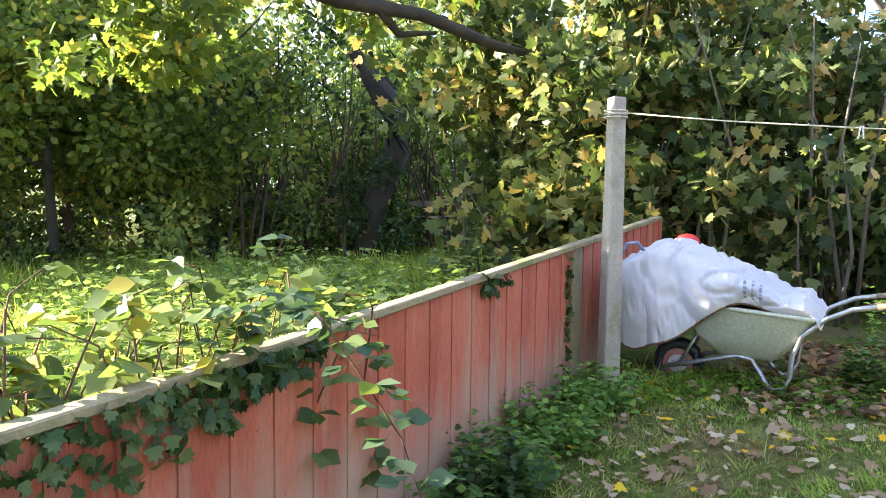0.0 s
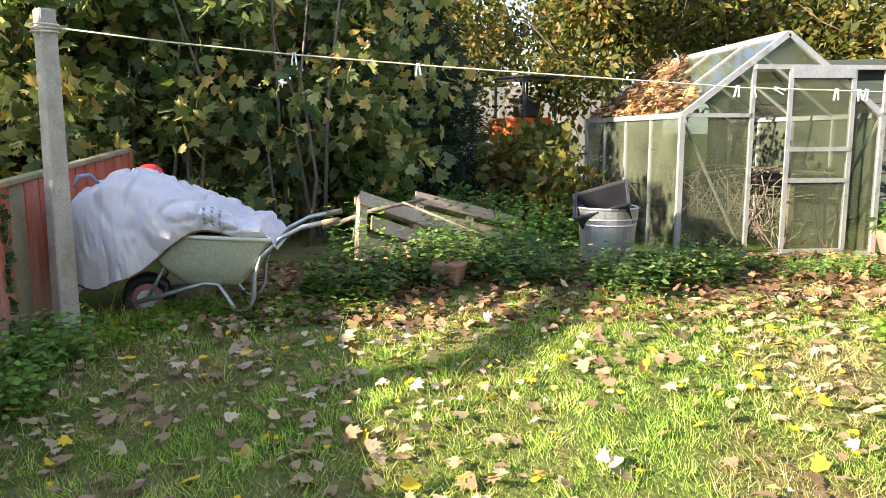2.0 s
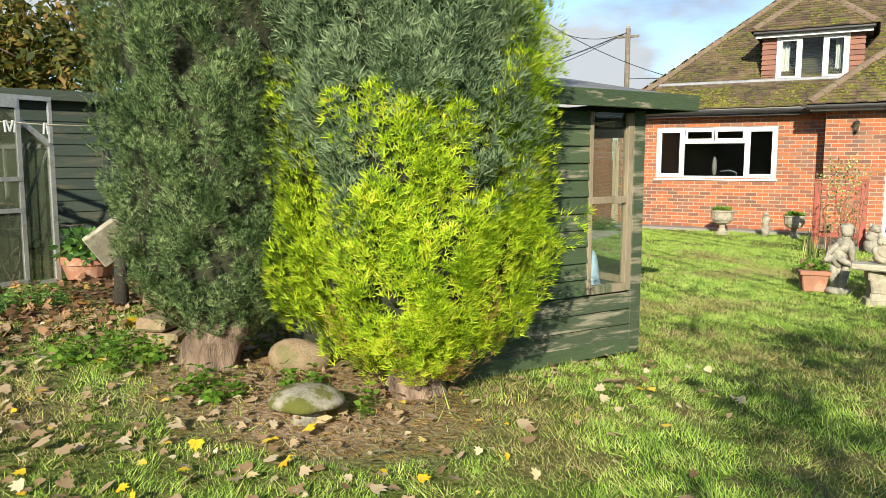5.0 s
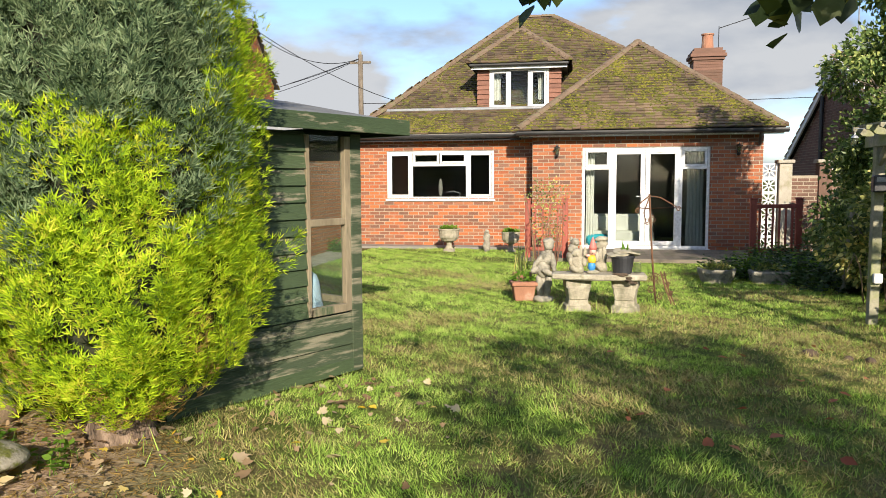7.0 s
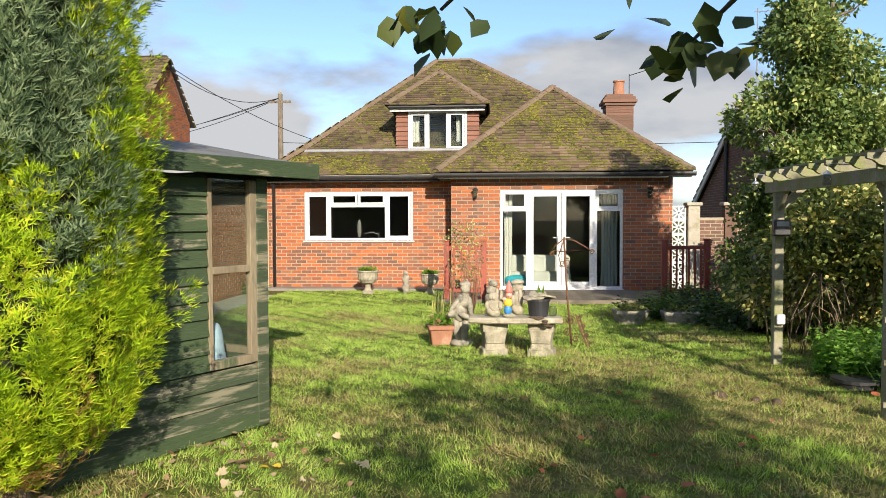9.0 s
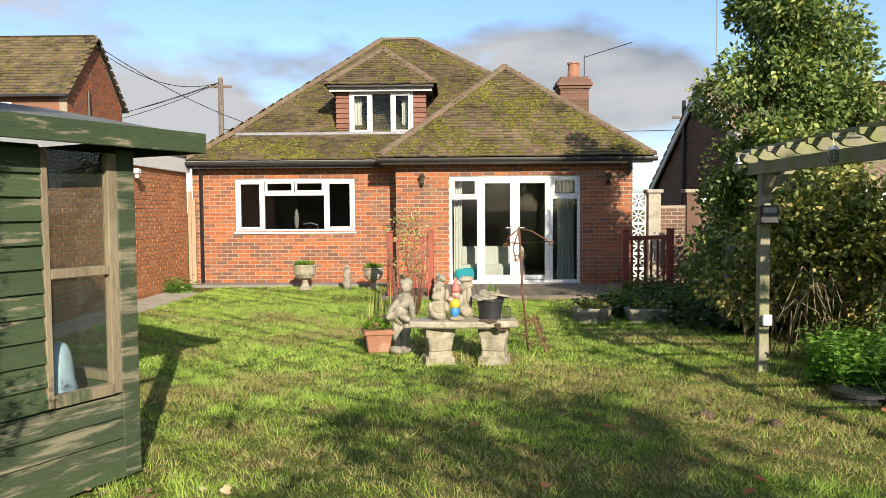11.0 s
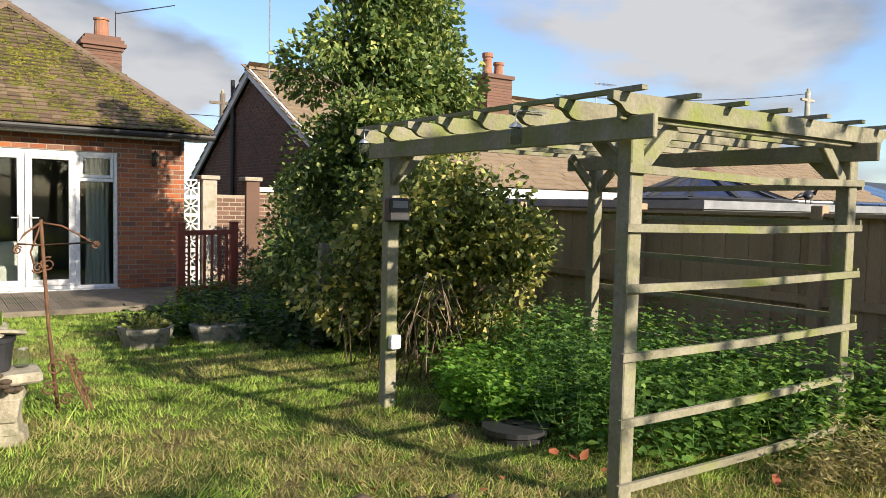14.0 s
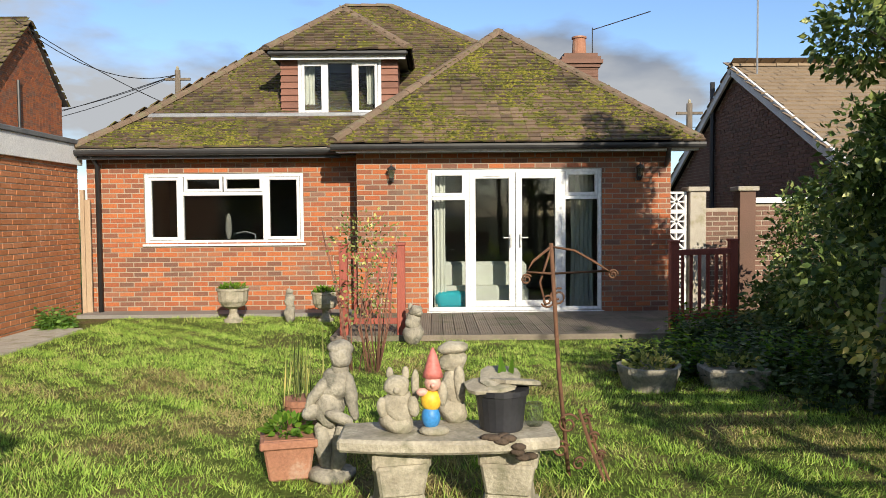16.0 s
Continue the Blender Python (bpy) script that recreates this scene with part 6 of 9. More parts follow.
# conifers in front of the shed
def column(name, base, profile, n, size, mats, label, lean=(0, 0), sectors=None, seed=2, plume=0.2, per=40):
    """Dense upright conifer: plumes of sprays over a bulging, lobed column. profile: (z, radius)."""
    t = thing(name, (0, 0, 0), label, "conifer")
    bx, by, bz = base
    zs, rs = np.array([q[0] for q in profile]), np.array([q[1] for q in profile])
    k = n // per
    z = rng.uniform(zs[0], zs[-1], k * 3)
    rr = np.interp(z, zs, rs)
    keep = rng.random(len(z)) < rr / rs.max() + 0.08
    z, rr = z[keep][:k], rr[keep][:k]
    a = rng.uniform(0, 2 * math.pi, len(z))
    lobes = 1 + 0.07 * np.sin(a * 5 + z * 2.5 + seed) + 0.06 * np.sin(a * 9 - z * 4 + seed)
    rad = rr * lobes * (0.96 - 0.26 * rng.random(len(z)) ** 1.5)
    out = np.stack([np.cos(a), np.sin(a), np.zeros(len(z))], 1)
    root = np.stack([bx + lean[0] * z, by + lean[1] * z, bz + z - 0.5 * plume], 1) + out * rad[:, None]
    which = mats(root, a, z)
    # plumes that stand up and out, each a spindle of sprays
    axis = unit(out * 0.32 + np.array((0, 0, 1.0)) + rng.normal(size=out.shape) * 0.16)
    ln = plume * rng.uniform(0.6, 1.35, len(z))
    j = np.repeat(np.arange(len(z)), per)
    q = rng.random(len(j))
    side = rng.normal(size=(len(j), 3))
    side = unit(side - axis[j] * (side * axis[j]).sum(1)[:, None] + 0.5 * out[j])
    girth = 0.27 * ln[j] * np.sin(np.pi * np.clip(q * 0.9 + 0.1, 0, 1)) ** 0.7
    p = root[j] + axis[j] * (ln[j] * q)[:, None] + side * girth[:, None]
    along = axis[j] * 0.8 + side * 0.55 + rng.normal(size=p.shape) * 0.16
    flat = out[j] + 0.4 * side
    which = which[j]
    for k, (mat, nm, lab, sc) in enumerate(sectors):
        m = which == k
        if m.any():
            part(nm, scatter(nm, p[m], along[m], size * sc * rng.uniform(0.6, 1.3, m.sum()), SPRAY, mat, 1.35, flat=flat[m], spread=0.6), mat, t, lab)
    # dark core whose colour stands in for the shade between sprays
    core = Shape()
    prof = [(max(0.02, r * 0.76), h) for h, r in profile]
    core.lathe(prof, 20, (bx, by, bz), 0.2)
    part("dark_core", core, DARKCORE, t, smooth=True)
    return t


# near-black green of the conifer cores: gap shade put into the colour
DARKCORE = surface("dark_gap_fill", [(0.016, 0.022, 0.009), (0.04, 0.042, 0.02)], scale=14, rough=1.0, bump=1.0)


def build_conifers():
    yx, yy = -3.66, 4.1
    def pick(p, a, z):
        q = np.sin(p[:, 0] * 3 + 2 * np.sin(p[:, 2] * 2.3)) + np.sin(p[:, 1] * 4.1 + p[:, 2] * 1.7) + 0.4 * rng.normal(size=len(z))
        return np.where(q > 1.25, 1, 0)
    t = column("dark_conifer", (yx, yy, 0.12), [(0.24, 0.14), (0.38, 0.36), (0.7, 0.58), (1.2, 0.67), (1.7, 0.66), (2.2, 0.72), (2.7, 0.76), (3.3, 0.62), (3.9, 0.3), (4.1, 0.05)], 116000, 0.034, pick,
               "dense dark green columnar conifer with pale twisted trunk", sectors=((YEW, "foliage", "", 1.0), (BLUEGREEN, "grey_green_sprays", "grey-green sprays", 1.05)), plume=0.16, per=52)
    def stump(cx, cy, path, radii, flutes, twist, depth, rim=26):
        """One fluted stump whose ribs wind round it."""
        sh = Shape()
        for (dx, dy, z), r0 in zip(path, radii):
            for j in range(rim):
                g = 2 * math.pi * j / rim
                rr = r0 * (1 + depth * math.sin(flutes * g + twist * z) + 0.5 * depth * math.sin((2 * flutes + 1) * g - 2 * twist * z) + 0.12 * noise.noise(Vector((math.cos(g) * 2, math.sin(g) * 2, z * 9 + cx))))
                sh.v.append((cx + dx + rr * math.cos(g), cy + dy + rr * math.sin(g), z))
        for i in range(len(path) - 1):
            for j in range(rim):
                k, e = i * rim + j, i * rim + (j + 1) % rim
                sh.f.append((k, e, e + rim, k + rim))
        return sh
    tr = stump(yx, yy, [(-0.12, -0.06, -0.05), (-0.11, -0.06, 0.06), (-0.09, -0.05, 0.13), (-0.07, -0.04, 0.2), (-0.05, -0.02, 0.28), (0.0, 0.0, 0.38), (0.03, 0.02, 0.55), (0.05, 0.04, 0.9)],
               [0.28, 0.225, 0.19, 0.18, 0.19, 0.215, 0.2, 0.1], 5, 7.0, 0.15)
    part("trunk", tr, BARKPALE, t, "pale stringy bark", smooth=True, fix=False)
    lx, ly = -2.45, 4.5
    def pick2(p, a, z):
        side = -np.sin(a) * 0.4 + np.cos(a) * 0.9
        q = 0.5 * np.sin(p[:, 0] * 5 + 2 * np.sin(p[:, 1] * 3)) + 0.35 * rng.normal(size=len(z))
        top = z > 1.72 + 0.5 * q - 0.25 * side
        a = np.where(a > math.pi, a - 2 * math.pi, a)
        flank = (a > math.radians(-12)) & (a < math.radians(75))
        k = np.where(top & ~(flank & (z < 2.9 + 0.3 * q)), 1, 0)
        low = (z < 0.75 + 0.25 * q) & (rng.random(len(z)) < 0.16)
        return np.where(low, 2, k)
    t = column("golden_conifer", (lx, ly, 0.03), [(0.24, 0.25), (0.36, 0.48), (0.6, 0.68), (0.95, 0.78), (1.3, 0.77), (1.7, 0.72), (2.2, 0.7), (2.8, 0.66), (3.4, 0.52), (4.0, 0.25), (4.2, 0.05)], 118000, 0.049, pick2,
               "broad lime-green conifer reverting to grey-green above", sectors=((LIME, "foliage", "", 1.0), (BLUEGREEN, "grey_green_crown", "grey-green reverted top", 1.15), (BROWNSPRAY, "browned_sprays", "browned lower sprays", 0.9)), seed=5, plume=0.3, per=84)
    tr = stump(lx, ly, [(0, 0, -0.06), (0, 0, 0.04), (0, 0, 0.12), (0.01, 0, 0.22), (0.02, 0, 0.34), (0.0, 0, 0.7)], [0.24, 0.18, 0.15, 0.17, 0.24, 0.12], 7, 4.0, 0.17)
    part("trunk", tr, BARKPALE, t, "shredded brown bark", smooth=True, fix=False)
    column("blue_conifer_shrub", (-3.3, 4.75, 0.1), [(0.0, 0.2), (0.2, 0.28), (0.5, 0.27), (0.72, 0.05)], 6000, 0.03, lambda p, a, z: np.zeros(len(z), int),
           "small blue-grey conifer shrub between the two large ones", sectors=((BLUEGREEN, "foliage", "", 1.0),), plume=0.09, per=24)


build_conifers()


def build_trees():
    # evergreen beside the bungalow
    q = around((4.38, 11.4, 2.8), (0.86, 0.9, 1.9), 48, 0.9, 3, (0.34, 0.52)) + around((4.38, 11.4, 4.4), (0.6, 0.6, 1.0), 16, 1.0, 4, (0.4, 0.6))
    tree("evergreen_tree", (4.5, 11.4, 0), 4.4, 0.13, q, 42000, 0.08, KITE, HOLLY, "tall glossy-leaved evergreen tree beside the fence", spread=0.2, gap=0.3, gap_scale=2.2, shell=0.4)
    # shrub mass behind the pergola
    q = around((4.15, 10.15, 1.0), (1.1, 0.95, 0.85), 44, 0.9, 8, (0.32, 0.52))
    tree("large_shrub", (4.3, 10.2, 0), 1.2, 0.05, q, 21000, 0.07, OVAL, SHRUB, "overgrown mixed shrub with yellowing leaves behind the pergola", category="shrub", gap=0.3, gap_scale=2.5, forks=9, spread=0.7, start=0.05)
    q = around((4.1, 11.6, 0.75), (0.8, 1.3, 0.7), 24, 0.9, 9, (0.3, 0.5)) + around((5.0, 14.2, 0.9), (0.9, 1.6, 0.8), 26, 0.9, 10, (0.35, 0.55)) + around((4.6, 12.6, 1.3), (0.8, 0.9, 0.7), 12, 0.9, 17, (0.4, 0.6))
    tree("dark_shrub", (4.1, 11.6, 0), 1.0, 0.05, q, 20000, 0.08, KITE, HOLLY, "dark evergreen shrub under the tree", category="shrub", gap=0.25, gap_scale=2.5, forks=7, spread=0.7, start=0.05)
    r = random.Random(17)
    tw = thing("dead_bramble_stems", (0, 0, 0), "tangle of arching dead brown stems in the shrub", "stems")
    for i in range(30):
        x, y = 3.75 + r.uniform(-0.35, 0.6), 9.75 + r.uniform(-0.5, 0.7)
        dx, dy, h = r.uniform(-0.9, 0.7), r.uniform(-0.9, 0.1), r.uniform(0.45, 1.1)
        part("stem", Shape().tube([(x, y, 0), (x + 0.3 * dx, y + 0.3 * dy, h * 0.75), (x + 0.65 * dx, y + 0.65 * dy, h), (x + dx, y + dy, h * r.uniform(0.35, 0.85))], [0.008, 0.007, 0.005, 0.003], 5), DEADSTEM, tw, smooth=True, fix=False)
    single("old_post", Shape().beam((3.52, 11.16, -0.05), (3.6, 11.14, 1.05), 0.09, 0.09, (1, 0, 0)), PERGOLA, "old grey timber post leaning beside the shrub", "post", bevel=0.008)
    # sycamore thicket at the back corner
    q = around((-8.6, -2.6, 2.2), (1.7, 1.6, 2.2), 60, 0.9, 11, (0.35, 0.55)) + around((-9.6, -0.6, 2.0), (1.2, 1.3, 2.0), 34, 0.9, 12, (0.35, 0.55)) + around((-8.0, -4.2, 2.6), (1.5, 1.0, 2.0), 26, 0.9, 13, (0.4, 0.6)) + around((-7.9, -0.9, 1.5), (0.7, 1.3, 1.4), 28, 0.9, 14, (0.4, 0.6)) + around((-8.6, 0.4, 2.2), (0.8, 0.8, 1.6), 18, 0.9, 16, (0.4, 0.6))
    stems = []
    r = random.Random(3)
    for i in range(70):
        x, y = r.uniform(-9.8, -7.6), r.uniform(-4.4, 0.0)
        h = r.uniform(1.5, 3.8)
        stem = Shape().tube([(x, y, 0.1), (x + r.uniform(-0.2, 0.2), y + r.uniform(-0.2, 0.2), h * 0.5), (x + r.uniform(-0.5, 0.7), y + r.uniform(-0.5, 0.5), h)], [0.025, 0.018, 0.006], 5)
        stems.append(stem)
    th = tree("sycamore_thicket", (-8.6, -2.6, 0.2), 4, 0.1, q, 22000, 0.155, LOBED, SYCAMORE, "dense sycamore thicket with yellowing lobed leaves", gap=0.48, gap_scale=2.0, trunk=stems.pop(), shell=0.35)
    for stem in stems:
        part("stem", stem, BARK, th, smooth=True, fix=False)
    # dark fir behind
    q = [(-11.5, 0.6, 0.8 + 0.42 * i, 1.7 - 0.13 * i, 1.7 - 0.13 * i, 0.45) for i in range(13)]
    tree("fir_tree", (-11.5, 0.6, 0), 6, 0.16, q, 26000, 0.22, SPRAY, DARKFIR, "dark green fir tree behind the thicket", gap=0.2, droop=0.5)
    q = around((-15.5, 1.5, 3.2), (2.0, 1.6, 2.0), 30, 0.9, 15)
    tree("purple_shrub_tree", (-15.5, 1.5, 0), 4, 0.1, q, 6000, 0.11, OVAL, AUTUMN, "thin autumn tree with fading leaves", gap=0.4)
    for k, (x, y, h) in enumerate(((-16, 5.5, 3.6), (-18, 9, 4.2), (-22, 3.0, 4.6), (-14.5, 10.5, 3.4), (-26, 8, 5.5))):
        q = around((x, y, h), (2.2, 2.2, h * 0.55), 30, 0.9, 20 + k)
        tree("autumn_tree", (x, y, 0), h * 1.3, 0.16, q, 8500, 0.2, KITE, AUTUMN, "yellowing autumn tree behind the greenhouse", gap=0.35)
    # woodland beyond the field
    for k, (x, y, h, s) in enumerate(((-13, -9.5, 5.5, 1.0), (-9.5, -12, 6.2, 1.1), (-5.5, -13.5, 6.0, 1.2), (-17, -7, 6, 1.1), (-12, -16, 7, 1.3), (-7.5, -17.5, 7, 1.3), (-18, -13, 7, 1.3), (-22, -4.5, 7, 1.3), (-16, -20, 8, 1.5))):
        q = around((x, y, h * 0.55), (2.4 * s, 2.4 * s, h * 0.5), 34, 0.85, 40 + k)
        tree("woodland_tree", (x, y, 0), h, 0.13 * s, q, 9000, 0.17 * s, KITE, WOODLAND, "thin woodland tree with sunlit green leaves", bark=BARKDARK, gap=0.4, gap_scale=1.3, forks=9, spread=0.45)
    # sunlit maples and low hedge at the field's edge
    for k, (x, y, h) in enumerate(((-6.6, -10.2, 5.0), (-8.6, -9.4, 5.2), (-4.6, -11.5, 6.0))):
        q = around((x, y, h * 0.62), (1.9, 1.7, h * 0.4), 30, 0.85, 120 + k, (0.3, 0.5))
        tree("field_maple", (x, y, 0), h, 0.09, q, 9500, 0.13, OVAL, MAPLE, "field maple with bright sunlit yellow-green leaves", bark=BARKDARK, gap=0.35, forks=8, spread=0.35)
    for k, (x, y, h) in enumerate(((-9.0, -9.5, 1.0), (-11.5, -8.5, 1.1), (-6.5, -11.0, 1.0), (-14.5, -7.0, 1.2), (-9.0, -13.5, 1.6), (-13.0, -12.0, 1.6), (-17.5, -9.5, 1.8), (-6.0, -15.5, 1.8))):
        q = around((x, y, h), (1.8, 1.5, h * 0.85), 20, 0.9, 140 + k, (0.4, 0.65))
        tree("hedge_bush", (x, y, 0), h, 0.05, q, 4500, 0.13, KITE, WOODLAND, "tangled hedge bush at the edge of the field", bark=BARKDARK, category="bush", gap=0.25, forks=9, spread=0.7, start=0.05)
    # dark tangle of bare stems and a post-and-rail fence behind the field
    r = random.Random(31)
    for k in range(3):
        th = thing("sapling_clump", (0, 0, 0), "clump of thin bare brown saplings in the hedge", "saplings", group="hedge saplings")
        for i in range(26):
            x, y, h = -9.4 - 1.6 * k + r.uniform(-1.0, 1.0), -9.6 + 1.3 * k + r.uniform(-1.0, 1.0), r.uniform(2.2, 4.2)
            dx, dy = r.uniform(-0.9, 0.9), r.uniform(-0.9, 0.9)
            part("stem", Shape().tube([(x, y, 0), (x + dx * 0.3 + r.uniform(-0.1, 0.1), y + dy * 0.3, h * 0.4), (x + dx * 0.8, y + dy * 0.8 + r.uniform(-0.15, 0.15), h * 0.75), (x + dx, y + dy, h)], [0.035, 0.026, 0.016, 0.005], 5), BARKSTEM, th, smooth=True, fix=False)
    fe = thing("field_fence", (0, 0, 0), "old post and rail fence with wire behind the field", "fence")
    fa, fb = Vector((-7.4, -11.2, 0)), Vector((-12.6, -7.0, 0))
    for i in range(5):
        p = fa.lerp(fb, i / 4)
        part("post", Shape().box((p.x - 0.06, p.y - 0.06, -0.1), (p.x + 0.06, p.y + 0.06, 1.5)), BARKSTEM, fe, bevel=0.01)
        if i < 4:
            q = fa.lerp(fb, (i + 1) / 4)
            part("rail", Shape().beam((p.x, p.y, 1.42 - 0.05 * i), (q.x, q.y, 1.44 - 0.04 * i), 0.05, 0.09), BAREWOOD, fe)
    for z in (0.3, 0.55, 0.8, 1.05):
        part("wire", Shape().tube([(fa.x, fa.y, z), (fb.x, fb.y, z)], 0.004, 4), GALV, fe)
    # large dark ivy-clad limb over the field
    ol = Shape()
    ol.tube([(-10.6, -7.6, 0), (-10.5, -7.5, 1.2), (-10.8, -7.2, 2.2), (-10.2, -7.0, 3.0), (-9.6, -7.2, 3.7)], [0.28, 0.24, 0.22, 0.18, 0.1], 9, 0.4)
    ol.tube([(-10.8, -7.2, 2.1), (-11.6, -7.6, 2.7), (-11.9, -8.0, 3.4), (-11.4, -8.2, 4.1)], [0.16, 0.14, 0.1, 0.05], 8, 0.4)
    q = around((-10.6, -7.5, 1.2), (0.5, 0.5, 1.2), 14, 1.0, 61, (0.5, 0.8)) + around((-9.0, -6.5, 4.6), (2.2, 1.6, 0.8), 16, 0.9, 62, (0.4, 0.6))
    tree("ivy_clad_tree", (0, 0, 0), 1, 1, q, 7000, 0.11, KITE, IVY, "dark ivy-clad tree with crooked limbs in the field hedge", bark=BARKDARK, trunk=ol, gap=0.3)
    br = Shape()
    br.tube([(-3.2, -4.9, 3.3), (-4.2, -4.35, 3.25), (-5.18, -4.03, 3.12), (-5.9, -3.65, 3.1), (-6.74, -3.33, 2.95), (-7.6, -3.0, 2.9)], [0.1, 0.085, 0.075, 0.06, 0.05, 0.02], 8, 0.4)
    br.tube([(-5.5, -3.85, 3.1), (-5.9, -3.9, 2.95), (-6.4, -3.8, 3.05)], [0.05, 0.035, 0.02], 6)
    br.tube([(-4.6, -4.2, 3.2), (-5.2, -4.2, 3.45), (-6.0, -4.1, 3.6)], [0.045, 0.03, 0.02], 6)
    br.tube([(-3.2, -4.9, 3.3), (-2.2, -5.7, 3.2), (-1.7, -6.4, 2.0), (-1.6, -6.5, 0.0)], [0.1, 0.13, 0.16, 0.2], 9, 0.3)
    q = around((-5.2, -4.3, 3.55), (1.9, 0.9, 0.5), 22, 0.8, 63, (0.4, 0.7)) + around((-3.9, -4.9, 2.9), (1.0, 0.6, 0.7), 10, 0.8, 64, (0.4, 0.7))
    tree("overhanging_tree", (0, 0, 0), 1, 1, q, 2600, 0.11, LOBED, MAPLE, "tree with a dark limb hanging over the fence", bark=BARKDARK, trunk=br, gap=0.35)
    # apple tree behind the walk, whose twigs hang into view
    q = around((2.6, -0.7, 3.1), (1.5, 1.5, 0.9), 24, 0.8, 71, (0.22, 0.42)) + around((3.6, -1.8, 3.8), (1.2, 1.2, 0.9), 12, 0.8, 72, (0.25, 0.42))
    t = tree("apple_tree", (2.9, -1.4, 0), 3.4, 0.13, q, 3300, 0.09, OVAL, SHRUB, "apple tree with thinning autumn leaves over the lawn", gap=0.5, gap_scale=2.4, spread=0.5, forks=8)
    tw = Shape()
    tw.tube([(2.2, 0.2, 2.7), (1.6, 1.6, 2.5), (0.95, 2.7, 2.25), (0.7, 3.03, 2.0)], [0.03, 0.02, 0.012, 0.005], 6)
    tw.tube([(1.6, 1.6, 2.5), (0.5, 2.4, 2.35), (0.0, 2.95, 2.08)], [0.018, 0.012, 0.005], 6)
    part("hanging_branch", tw, BARK, t, smooth=True)
    pts = np.concatenate([rng.normal((0.68, 3.03, 1.97), (0.1, 0.08, 0.04), (30, 3)), rng.normal((-0.02, 2.95, 2.04), (0.08, 0.08, 0.025), (20, 3))])
    part("twig_leaves", scatter("twig_leaves", pts, rng.normal(size=pts.shape) * 0.6 + np.array([0, 0.2, -0.7]), rng.uniform(0.06, 0.1, len(pts)), OVAL, TWIGLEAF, 1.35), TWIGLEAF, t)
    # tall unseen trees added to shade the lawn and break up the pergola's shadow
    for k, (x, y, h, n) in enumerate(((4.6, -5.6, 5.4, 1500), (5.9, 0.9, 6.2, 170))):
        q = around((x, y, h * 0.75), (1.9, 1.9, h * 0.3), 22, 0.85, 80 + k, (0.24, 0.4))
        tree("unseen_shade_tree", (x, y, 0), h, 0.15 if k == 0 else 0.06, q, n, 0.17, LOBED, AUTUMN, "unseen thin-leaved tree added to dapple the lawn and pergola", gap=0.4)


build_trees()


# ---- loose things ----
def painted(name, shapes, label, category):
    """One mesh out of several shapes, each with its own paint."""
    verts, faces, slots, mats = [], [], [], []
    for sh, mat in shapes:
        k = len(verts)
        verts += sh.v
        faces += [tuple(i + k for i in f) for f in sh.f]
        if mat not in mats:
            mats.append(mat)
        slots += [mats.index(mat)] * len(sh.f)
    me = bpy.data.meshes.new(name)
    me.from_pydata(verts, [], faces)
    for mat in mats:
        me.materials.append(mat)
    me.polygons.foreach_set("material_index", slots)
    me.polygons.foreach_set("use_smooth", [True] * len(faces))
    return tagged(new(name, me), label, category)


